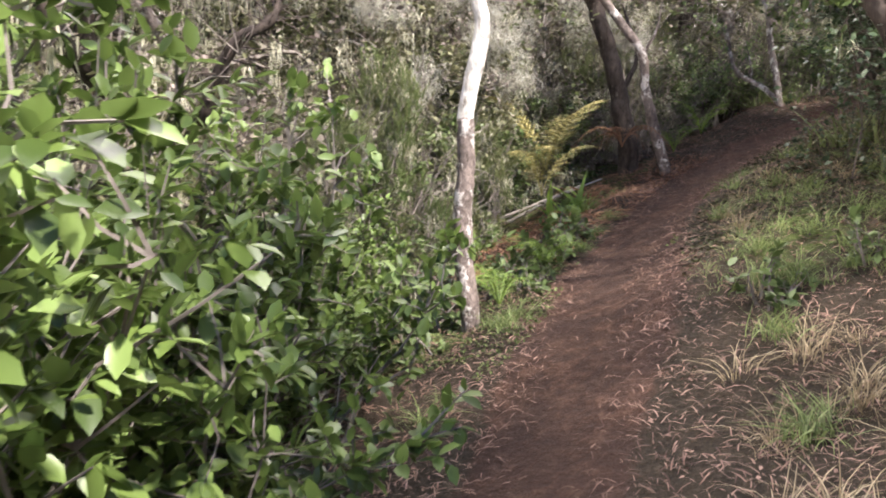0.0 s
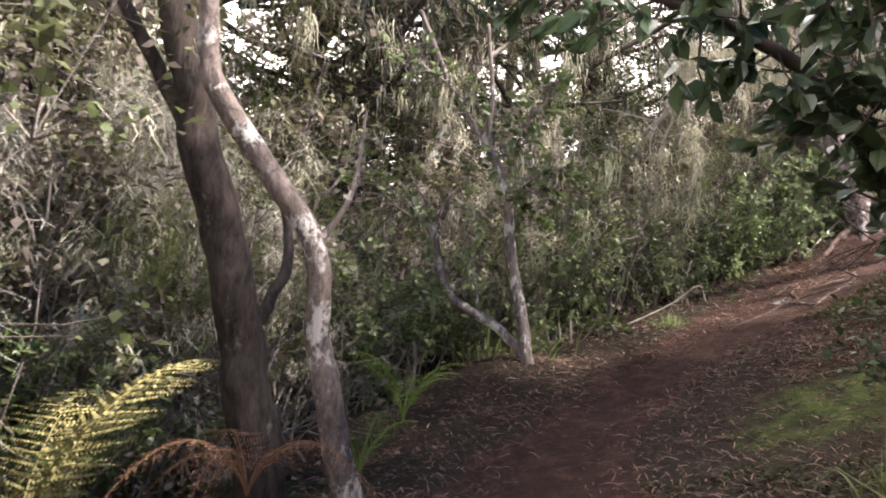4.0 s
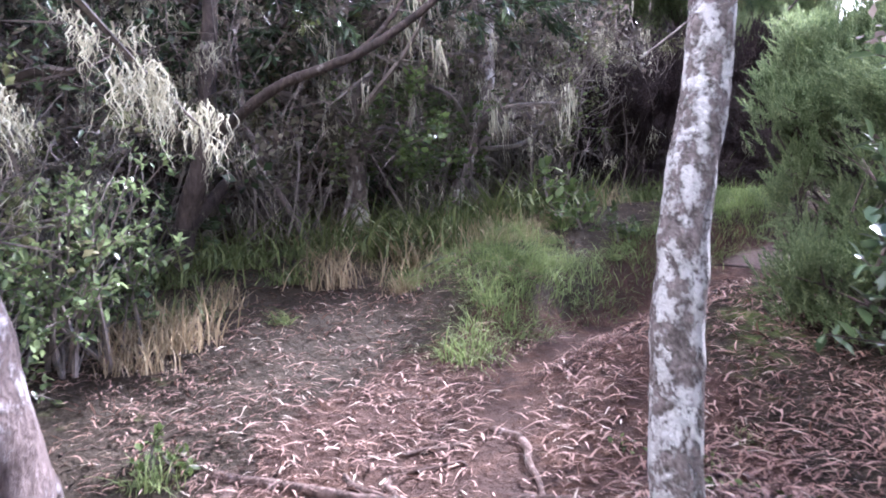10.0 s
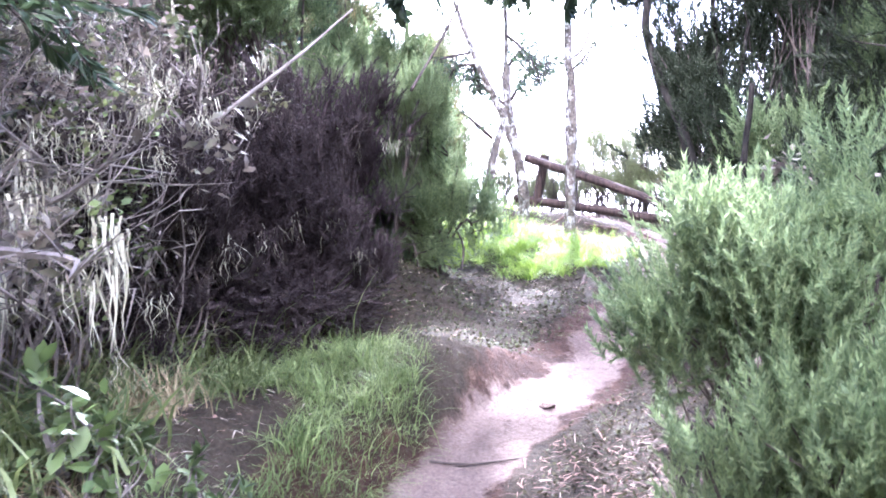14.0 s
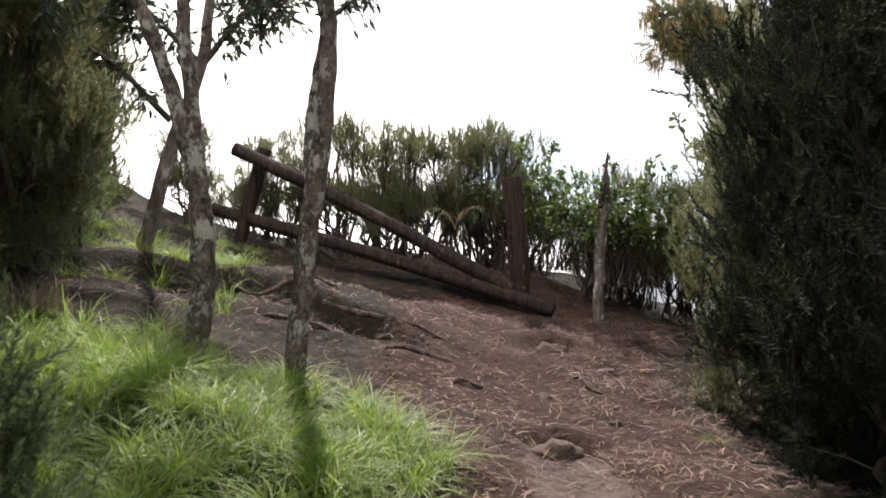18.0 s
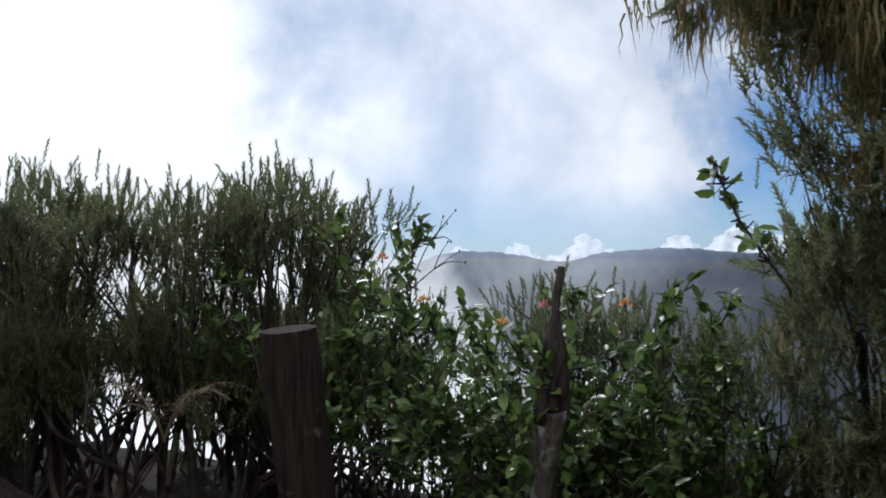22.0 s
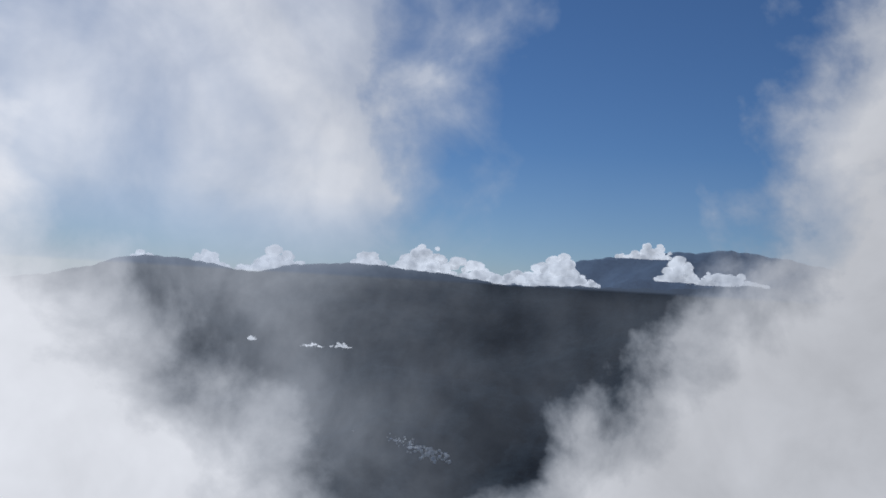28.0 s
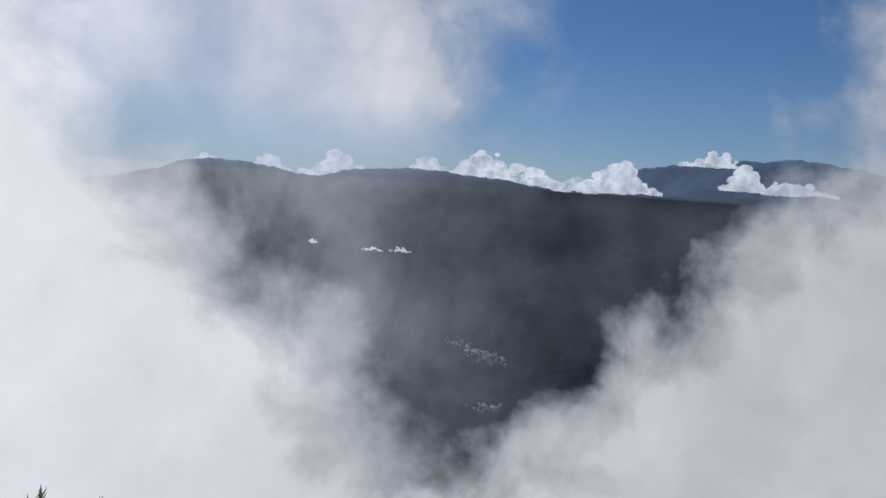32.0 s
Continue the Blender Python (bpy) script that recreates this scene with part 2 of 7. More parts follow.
    # cloud brightness is put in as glow, strongest to the left
    glow = m.math("ADD", m.math("MULTIPLY", m.math("SUBTRACT", puffs, 0.5), 0.8), m.math("ADD", 2.0, m.math("ADD", m.math("MULTIPLY", el, 0.003), m.math("MULTIPLY", m.math("MINIMUM", m.math("MAXIMUM", az, 0.0), 70.0), -0.0115))))
    glow = m.math("MULTIPLY", glow, m.math("SUBTRACT", 1.0, m.math("MULTIPLY", haze, 0.4)))
    behind = m.math("SUBTRACT", 1.0, m.ramp(m.math("MULTIPLY_ADD", m.math("COSINE", m.math("MULTIPLY", m.math("SUBTRACT", az, 18.0), math.pi / 180)), 0.5, 0.5), (0.25, 0.0), (0.55, 1.0)))
    glow = m.math("MULTIPLY", glow, m.math("ADD", 1.0, m.math("MULTIPLY", behind, m.ramp(m.math("DIVIDE", el, 60.0, clamp=True), (0.3, 0.0), (0.6, 1.0)))))      # unseen upper mist behind glows extra, added to fill the shade
    tone = m.mix(m.math("MULTIPLY", haze, 2.0), m.mix(a, (0.5, 0.55, 0.62), (0.98, 0.93, 0.88)), (0.4, 0.56, 0.86))
    a = m.math("MAXIMUM", a, haze)
    e = m.n("Emission", Color=tone, Strength=glow)
    mixed = m.n("MixShader", Fac=a)
    m.t.links.new(m.n("BsdfTransparent").outputs[0], mixed.inputs[1])
    m.t.links.new(e.outputs[0], mixed.inputs[2])
    return m.end(mixed.outputs[0])


LEAF_BRIGHT = leaf_material("bright_green_leaf", (0.03, 0.052, 0.012), (0.15, 0.215, 0.055), 0.35)
LEAF_GREEN = leaf_material("mid_green_leaf", (0.035, 0.055, 0.018), (0.13, 0.18, 0.06), 0.4)
LEAF_GLOSSY = leaf_material("glossy_green_leaf", (0.055, 0.085, 0.038), (0.25, 0.32, 0.15), 0.27, 0.4)
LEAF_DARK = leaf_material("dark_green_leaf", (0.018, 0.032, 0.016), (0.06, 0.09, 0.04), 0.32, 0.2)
LEAF_OLIVE = leaf_material("dull_olive_leaf", (0.045, 0.045, 0.022), (0.16, 0.155, 0.08), 0.6, patch=(0.12, 0.19, 0.05))
LEAF_BROWN = leaf_material("dead_brown_leaf", (0.07, 0.054, 0.048), (0.28, 0.225, 0.195), 0.8, 0.2, (0.11, 0.12, 0.06))
HEATHER = leaf_material("heather_needles", (0.05, 0.062, 0.03), (0.18, 0.19, 0.085), 0.6, 0.5)
HEATHER_FRESH = leaf_material("fresh_heather_needles", (0.06, 0.088, 0.04), (0.22, 0.275, 0.125), 0.6, 0.55)
HEATHER_OLIVE = leaf_material("olive_heather_needles", (0.05, 0.058, 0.026), (0.2, 0.21, 0.09), 0.6, 0.3, (0.14, 0.22, 0.06))
# Darker copy of heather_needles: shade is put into its colour.
HEATHER_SHADED = leaf_material("shade_tinted_heather_needles", (0.014, 0.018, 0.01), (0.042, 0.05, 0.028), 0.85, 0.15, shine=0.1)
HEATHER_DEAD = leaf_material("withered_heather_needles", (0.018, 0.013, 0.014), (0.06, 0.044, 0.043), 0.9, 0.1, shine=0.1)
FERN_YELLOW = leaf_material("yellow_fern", (0.2, 0.17, 0.06), (0.44, 0.39, 0.16), 0.6)
FERN_GREEN = leaf_material("green_fern", (0.07, 0.12, 0.02), (0.2, 0.29, 0.06), 0.5)
FERN_BROWN = leaf_material("dead_fern", (0.1, 0.05, 0.03), (0.26, 0.14, 0.08), 0.8)
GRASS = leaf_material("grass", (0.085, 0.145, 0.02), (0.3, 0.42, 0.06), 0.5, 0.45)
GRASS_BANK = leaf_material("bank_grass", (0.07, 0.1, 0.03), (0.24, 0.3, 0.11), 0.6, 0.4)
MOSS = leaf_material("moss_and_humus", (0.02, 0.018, 0.01), (0.075, 0.064, 0.03), 0.8, 0.15, (0.07, 0.085, 0.028))
MOSS_GREEN = leaf_material("green_moss", (0.03, 0.045, 0.012), (0.11, 0.14, 0.04), 0.8, 0.15)
RUST = leaf_material("rust_red_leaves", (0.12, 0.05, 0.028), (0.36, 0.2, 0.12), 0.8, 0.15)
GRASS_DULL = leaf_material("dull_grass", (0.05, 0.07, 0.02), (0.16, 0.19, 0.07), 0.6, 0.3)
GRASS_DRY = leaf_material("dry_grass", (0.16, 0.12, 0.07), (0.4, 0.32, 0.2), 0.7, 0.3)
LICHEN = strand_material("hanging_lichen", (0.3, 0.28, 0.2), (0.62, 0.6, 0.46))
LICHEN_PALE = strand_material("pale_lichen", (0.34, 0.32, 0.27), (0.6, 0.58, 0.5), 0.35)
LICHEN_GOLD = strand_material("golden_lichen", (0.13, 0.1, 0.045), (0.34, 0.27, 0.13), 0.4)
TWIG_GREY = plain_material("grey_twig", (0.075, 0.062, 0.056), (0.27, 0.235, 0.21), 8)
TWIG_DARK = plain_material("dark_twig", (0.03, 0.024, 0.021), (0.11, 0.085, 0.072), 8)
TWIG_PALE = plain_material("bleached_wood", (0.22, 0.19, 0.165), (0.5, 0.45, 0.4), 9)
LITTER = leaf_material("fallen_leaves", (0.07, 0.035, 0.026), (0.27, 0.165, 0.125), 0.75, 0.1)
LITTER_PINK = leaf_material("reddish_fallen_leaves", (0.13, 0.075, 0.06), (0.34, 0.22, 0.18), 0.75, 0.1)
LITTER_PALE = leaf_material("bleached_leaves", (0.2, 0.15, 0.11), (0.5, 0.42, 0.34), 0.75, 0.1)
BARK_WHITE = bark_material("white_lichen_bark", (0.3, 0.27, 0.24), (0.75, 0.72, 0.68), (0.16, 0.14, 0.12), 0.62)
BARK_LICHEN = bark_material("spotted_lichen_bark", (0.1, 0.085, 0.075), (0.34, 0.29, 0.27), (0.66, 0.65, 0.62), 0.5, 22, 0.8, 1.0)
BARK_BIG = bark_material("rough_grey_bark", (0.07, 0.05, 0.046), (0.28, 0.22, 0.205), (0.47, 0.42, 0.42), 0.56, 15, 0.5, 1.0)
BARK_ROOT = bark_material("root_bark", (0.045, 0.03, 0.025), (0.18, 0.125, 0.105), (0.36, 0.3, 0.27), 0.62, 12, 0.5)
BARK_TWIN = bark_material("peeling_brown_bark", (0.045, 0.036, 0.03), (0.26, 0.215, 0.185), (0.52, 0.49, 0.455), 0.54, 13, 0.6, 1.0)
BARK_MOTTLED = bark_material("mottled_bark", (0.07, 0.055, 0.048), (0.24, 0.19, 0.17), (0.52, 0.48, 0.45), 0.56, 10, 0.6)
BARK_DARK = bark_material("dark_bark", (0.02, 0.016, 0.014), (0.085, 0.065, 0.055), (0.2, 0.18, 0.16), 0.66)
# Dark bark, taken nearly black to carry the shade on the trunk.
BARK_SHADED = bark_material("shade_blackened_heather_bark", (0.007, 0.006, 0.005), (0.032, 0.026, 0.022), (0.14, 0.12, 0.11), 0.7)
BARK_GREY = bark_material("grey_branch_bark", (0.075, 0.06, 0.055), (0.26, 0.22, 0.2), (0.48, 0.46, 0.43), 0.56)
LOG = bark_material("weathered_log", (0.012, 0.008, 0.007), (0.055, 0.035, 0.029), (0.11, 0.082, 0.068), 0.66, 14, 0.08)
STONE = plain_material("earthy_stone", (0.06, 0.042, 0.033), (0.19, 0.14, 0.11), 9, bumpy=0.6)
PETAL_PINK = leaf_material("pink_petals", (0.5, 0.06, 0.12), (0.75, 0.25, 0.3), 0.6)
PETAL_ORANGE = leaf_material("orange_petals", (0.6, 0.16, 0.03), (0.8, 0.4, 0.12), 0.6)


# ---- the lie of the land ----
TRAIL = [(16.0, 2.2), (12.9, -0.6), (11.0, -2.2), (9.3, -3.1), (8.35, -3.6), (7.4, -3.92), (6.1, -4.25), (4.7, -4.35), (3.5, -4.0), (2.2, -3.05), (1.4, -2.35),
         (0.85, -1.4), (0.18, -0.5), (-0.15, 0.6), (-0.22, 1.5), (-0.08, 2.3), (0.16, 3.1), (0.52, 3.9), (1.0, 4.9), (1.38, 5.9), (1.65, 7.2), (1.9, 8.6), (2.1, 9.8), (2.8, 10.9)]
KNOTS = [(14.5, 1.0, -1.75), (12.9, -0.6, -1.65), (11.0, -2.2, -1.4), (9.2, -3.3, -1.1), (6.9, -4.3, -0.65), (7.2, -2.9, -0.42), (5.8, -4.8, -0.45),
         (3.4, -4.8, 0.2), (2.9, -4.1, 0.35), (2.3, -3.8, 0.68), (1.1, -2.3, 1.25), (1.4, -1.4, 1.52), (0.6, -1.8, 1.55), (-0.2, -0.5, 1.95),
         (-0.6, 0.3, 2.35), (-1.0, -0.8, 2.22), (0.1, 2.8, 2.5), (-0.8, 1.8, 2.75), (0.9, 4.0, 2.78), (0.6, 4.8, 2.93), (1.7, 7.3, 3.1),
         (0.2, 7.7, 3.55), (2.6, 10.5, 3.48), (3.2, 11.2, 3.42), (0.1, 12.1, 3.85), (-1.0, 9.0, 4.0), (2.6, 5.5, 3.3)]
K = np.array(KNOTS)
_A = np.c_[np.ones(len(K)), K[:, :2]]
PLANE = np.linalg.lstsq(_A, K[:, 2], rcond=None)[0]
_d = np.hypot(K[:, None, 0] - K[None, :, 0], K[:, None, 1] - K[None, :, 1])
BUMPS = np.linalg.solve(np.exp(-(_d / 2.4) ** 2) + 0.12 * np.eye(len(K)), K[:, 2] - _A @ PLANE)
TR = np.array(TRAIL)
# mounds and hollows: middle, half widths along x and y, rise
MOUNDS = [(-0.25, 1.2, 0.7, 1.0, -0.29), (0.75, 0.4, 0.42, 1.1, 0.26), (-0.75, 4.4, 0.75, 1.0, 0.3), (0.55, -2.55, 0.5, 0.4, 0.17), (1.42, -1.3, 0.35, 0.3, 0.13), (3.5, -4.95, 0.5, 0.35, 0.15),
          (2.2, 11.1, 1.3, 0.55, -0.16), (0.6, 10.6, 1.2, 0.7, -0.12), (6.9, -4.62, 0.5, 0.22, 0.1), (8.6, -2.6, 0.9, 0.55, 0.1), (7.2, -3.2, 0.8, 0.4, 0.08), (1.75, 7.62, 0.22, 0.12, 0.05), (1.72, 7.42, 0.15, 0.085, -0.11), (2.3, 9.75, 0.25, 0.12, 0.05), (2.28, 9.58, 0.16, 0.08, -0.08)]


def trail_gap(x, y):
    """Distance from the trail's middle line; and how far along it, in nodes."""
    x, y = np.asarray(x, float), np.asarray(y, float)
    best, along = np.full(x.shape, 1e9), np.zeros(x.shape)
    for i in range(len(TR) - 1):
        a, d = TR[i], TR[i + 1] - TR[i]
        s = np.clip(((x - a[0]) * d[0] + (y - a[1]) * d[1]) / (d @ d), 0, 1)
        g = np.hypot(x - a[0] - s * d[0], y - a[1] - s * d[1])
        near = g < best
        best, along = np.where(near, g, best), np.where(near, i + s, along)
    return best, along


def waves(x, y):
    return (np.sin(x * 2.1 + 0.7 * np.sin(y * 1.3)) * np.cos(y * 1.9 + 0.5) * 0.5 + np.sin(x * 5.3 + y * 3.1) * np.cos(y * 4.7 - x * 2.2) * 0.25
            + np.sin(x * 11.3 - y * 7.9) * np.sin(y * 12.1 + x * 3.3) * 0.12)


def step(v, a, b):
    s = np.clip((v - a) / (b - a), 0, 1)
    return s * s * (3 - 2 * s)


def height(x, y):
    x, y = np.asarray(x, float), np.asarray(y, float)
    cx, cy = np.clip(x, -14, 24), np.clip(y, -16, 12.6)
    z = PLANE[0] + PLANE[1] * cx + PLANE[2] * cy
    z = z + 14 * np.tanh(PLANE[1] * (x - cx) / 14) + 10 * np.tanh(PLANE[2] * np.minimum(y - cy, 0) / 10)
    for (kx, ky, _), w in zip(KNOTS, BUMPS):
        z = z + w * np.exp(-((x - kx) ** 2 + (y - ky) ** 2) / 2.4 ** 2)
    for mx, my, sx, sy, up in MOUNDS:
        z = z + up * np.exp(-((x - mx) / sx) ** 2 - ((y - my) / sy) ** 2)
    gap, _ = trail_gap(x, y)
    z = z - 0.05 * np.exp(-(gap / 0.45) ** 2) + 0.05 * waves(x, y) * (0.4 + step(gap, 0.3, 0.9))
    z = z + 0.12 * np.exp(-(((x + 0.2) / 0.8) ** 2 + ((y - 6.6) / 0.9) ** 2))
    # eroded bank beside the rocky trail, a ledge under the fallen rails, hummocks on the upper trail
    left = np.interp(y, [-0.5, 0.6, 1.5, 2.3, 3.1, 3.9], [0.18, -0.15, -0.22, -0.08, 0.16, 0.52]) - x + 0.06 * waves(x * 1.4, y * 1.4)
    z = z + 0.25 * step(left, 0.17, 0.29) * (1 - step(left, 0.55, 1.1)) * step(y, -0.6, 0.2) * (1 - step(y, 3.2, 4.2))
    lip = 9.0 + 0.25 * np.sin(x * 2.6 + 1) + 0.1 * np.sin(x * 7)
    z = z + 0.16 * (step(y - lip, -0.08, 0.1) * np.exp(-(np.maximum(y - lip, 0) / 0.8) ** 2)) * step(x, -1.2, -0.4) * (1 - step(x, 0.9, 1.5))
    z = z + (0.045 * waves(x * 0.8 + 5, y * 0.8) + 0.03 * waves(x * 2.3, y * 2.3 + 2)) * step(y, 3.0, 4.5)
    edge = 12.75 - 0.32 * np.clip(x - 3.0, 0, 6) + 0.25 * np.sin(x * 0.9)
    z = z - np.minimum(1.6 * np.maximum(y - edge, 0), 420) * step(y - edge, 0, 1.5)
    return z


def hz(x, y):
    return float(height(np.array([x]), np.array([y]))[0])


# ---- builders ----
def mesh_from(name, verts, faces, material, smooth=False):
    me = bpy.data.meshes.new(name)
    verts = np.asarray(verts, np.float32)
    faces = np.asarray(faces, np.int32)
    me.vertices.add(len(verts))
    me.vertices.foreach_set("co", verts.ravel())
    k = faces.shape[1]
    me.loops.add(faces.size)
    me.loops.foreach_set("vertex_index", faces.ravel())
    me.polygons.add(len(faces))
    me.polygons.foreach_set("loop_start", np.arange(0, faces.size, k, dtype=np.int32))
    me.polygons.foreach_set("loop_total", np.full(len(faces), k, np.int32))
    me.polygons.foreach_set("use_smooth", np.full(len(faces), smooth))
    me.materials.append(material)
    me.update(calc_edges=True)
    return me


STUFF = {"twigwork", "lichen", "foliage", "needles", "crown", "petals"}     # parts of countless bits


def piece(name, verts, faces, material, parent=None, label="", smooth=False):
    """One mesh object, under its thing if one is given."""
    ob = new(name, mesh_from(name, verts, faces, material, smooth))
    if parent:
        ob.parent = parent
    if name in STUFF:
        ob["kind"] = "stuff"
    return tagged(ob, label)


def thing(name, label, category, group="", kind="", at=(0, 0, 0)):
    ob = new(name)
    ob.location = at
    return tagged(ob, label, category, group, kind)


def join(chunks):
    """Several (verts, faces) made one."""
    vs, fs, n = [], [], 0
    for v, f in chunks:
        vs.append(np.asarray(v, float))
        fs.append(np.asarray(f) + n)
        n += len(v)
    return np.concatenate(vs), np.concatenate(fs)


def turns(rng, n, yaw=None, pitch=None, roll=None):
    """n turning matrices: roll about y, then pitch about x, then yaw about z."""
    yaw = rng.uniform(0, 2 * np.pi, n) if yaw is None else yaw
    pitch = rng.normal(0, 0.5, n) if pitch is None else pitch
    roll = rng.normal(0, 0.6, n) if roll is None else roll
    cy, sy, cp, sp, cr, sr = np.cos(yaw), np.sin(yaw), np.cos(pitch), np.sin(pitch), np.cos(roll), np.sin(roll)
    o, e = np.zeros(n), np.ones(n)
    z = np.stack([cy, -sy, o, sy, cy, o, o, o, e], -1).reshape(n, 3, 3)
    x = np.stack([e, o, o, o, cp, -sp, o, sp, cp], -1).reshape(n, 3, 3)
    y = np.stack([cr, o, sr, o, e, o, -sr, o, cr], -1).reshape(n, 3, 3)
    return z @ x @ y


def along(rng, ways, spin=True):
    """Turning matrices whose y axis points along the given ways."""
    w = ways / np.maximum(np.linalg.norm(ways, axis=1, keepdims=True), 1e-6)
    ref = np.where(np.abs(w[:, 2:]) < 0.9, [[0, 0, 1.0]], [[1.0, 0, 0]])
    x = np.cross(w, ref)
    x /= np.linalg.norm(x, axis=1, keepdims=True)
    z = np.cross(x, w)
    a = rng.uniform(0, 2 * np.pi, len(w)) if spin else rng.normal(0, 0.35, len(w))
    c, s = np.cos(a)[:, None], np.sin(a)[:, None]
    return np.stack([c * x + s * z, w, c * z - s * x], -1)


def scatter(template, places, mats, sizes):
    """Copies of one small template as one mesh: (verts, faces)."""
    tv, tf = template
    v = np.einsum("nij,kj->nki", mats, tv) * np.asarray(sizes)[:, None, None] + np.asarray(places)[:, None, :]
    f = tf[None] + (np.arange(len(places)) * len(tv))[:, None, None]
    return v.reshape(-1, 3), f.reshape(-1, tf.shape[1])


# leaf lies along +y from its stalk, 1 long
LEAF_ROUND = (np.array([(0, 0, 0), (-0.26, 0.3, 0.05), (0, 0.35, -0.03), (0.26, 0.3, 0.05), (-0.24, 0.68, 0.03), (0, 0.7, -0.05), (0.24, 0.68, 0.03), (0, 1, -0.1)]),
              np.array([(0, 2, 1), (0, 3, 2), (1, 2, 5), (1, 5, 4), (2, 3, 6), (2, 6, 5), (4, 5, 7), (5, 6, 7)]))
LEAF_SLIM = (np.array([(0, 0, 0), (-0.13, 0.4, 0.03), (0.13, 0.4, 0.03), (0, 1, -0.08), (0, 0.45, -0.02)]),
             np.array([(0, 4, 1), (0, 2, 4), (1, 4, 3), (4, 2, 3)]))
LEAF_TINY = (np.array([(0, 0, 0), (-0.3, 0.5, 0.05), (0.3, 0.5, 0.05), (0, 1, -0.05)]), np.array([(0, 2, 1), (1, 2, 3)]))
STRIP = (np.array([(-0.05, 0, 0), (0.05, 0, 0), (-0.06, 0.4, 0.07), (0.06, 0.4, 0.07), (0, 1, -0.06)]), np.array([(0, 1, 2), (1, 3, 2), (2, 3, 4)]))


def blade(rng, bend=0.6, width=0.035):
    """A grass blade, 1 long, bowing over."""
    t = np.linspace(0, 1, 5)
    c = np.stack([0 * t, bend * t ** 2 * 0.9, t - 0.35 * bend * t ** 2], -1)
    w = width * (1 - t ** 2) + 0.002
    v = np.concatenate([c - np.c_[w, 0 * w, 0 * w], c + np.c_[w, 0 * w, 0 * w]])
    f = [(i, i + 5, i + 1) for i in range(4)] + [(i + 5, i + 6, i + 1) for i in range(4)]
    return v, np.array(f)


def sprig(rng, needles=32, tip=True):
    """A heather shoot along +y, 1 long, closely set with short needles."""
    t = np.linspace(0.05, 1, needles)
    a = np.arange(needles) * 2.4
    out = 0.2 * (1 - 0.55 * t)
    base = np.c_[0 * t, t * 0.92, 0 * t]
    end = np.c_[np.cos(a) * out, t * 0.92 + 0.15, np.sin(a) * out]
    side = np.c_[-np.sin(a), 0 * a, np.cos(a)] * 0.028
    v = np.stack([base - side, base + side, end], 1).reshape(-1, 3)
    return v, np.arange(len(v)).reshape(-1, 3)


def tube(points, radii, sides=7, wobble=0.0, rng=None, cap=True):
    """A round limb through the points: (verts, faces) of triangles."""
    p = np.asarray(points, float)
    r = np.asarray(radii, float)
    d = np.gradient(p, axis=0)
    d /= np.maximum(np.linalg.norm(d, axis=1, keepdims=True), 1e-9)
    ref = np.array([0.31, 0.17, 0.93]) if abs(d[0, 2]) < 0.8 else np.array([1.0, 0.2, 0.1])
    x = np.cross(d, ref)
    x /= np.linalg.norm(x, axis=1, keepdims=True)
    y = np.cross(d, x)
    a = np.linspace(0, 2 * np.pi, sides, endpoint=False)
    rad = r[:, None] * np.ones(sides)
    if wobble and rng is not None:
        rad = rad * (1 + wobble * rng.normal(0, 1, rad.shape))
    v = p[:, None] + (np.cos(a)[None, :, None] * x[:, None] + np.sin(a)[None, :, None] * y[:, None]) * rad[..., None]
    n, s = len(p), sides
    i, j = np.meshgrid(np.arange(n - 1), np.arange(s), indexing="ij")
    q = np.stack([i * s + j, i * s + (j + 1) % s, (i + 1) * s + (j + 1) % s, (i + 1) * s + j], -1).reshape(-1, 4)
    f = np.concatenate([q[:, [0, 1, 2]], q[:, [0, 2, 3]]])
    v = v.reshape(-1, 3)
    if cap:
        v = np.concatenate([v, p[[0]], p[[-1]]])
        k = np.arange(s)
        f = np.concatenate([f, np.stack([(k + 1) % s, k, 0 * k + n * s], -1), np.stack([k + (n - 1) * s, (k + 1) % s + (n - 1) * s, 0 * k + n * s + 1], -1)])
    return v, f


def curve_through(points, n):
    """A smooth line through a few points (Catmull-Rom)."""
    p = np.asarray(points, float)
    q = np.concatenate([[2 * p[0] - p[1]], p, [2 * p[-1] - p[-2]]])
    out = []
    for t in np.linspace(0, len(p) - 1 - 1e-6, n):
        i = int(t)
        s = t - i
        a, b, c, d = q[i:i + 4]
        out.append(0.5 * (2 * b + (c - a) * s + (2 * a - 5 * b + 4 * c - d) * s ** 2 + (3 * b - a - 3 * c + d) * s ** 3))
    return np.array(out)


def limb(rng, points, r0, r1, n=14, sides=9, wobble=0.05, rough=0.25):
    p = curve_through(points, n)
    p[1:-1] += rng.normal(0, rough * r0 * 0.22, (n - 2, 3))
    p = curve_through(p, n * 3)
    n = n * 3
    t = np.linspace(0, 1, n)
    lump = 1 + wobble * np.interp(np.linspace(0, 1, n), np.linspace(0, 1, 9), rng.normal(0, 1, 9))
    return tube(p, (r0 * (1 - t) ** 0.8 + r1 * (1 - (1 - t) ** 0.8)) * lump, sides, wobble * 0.35, rng)


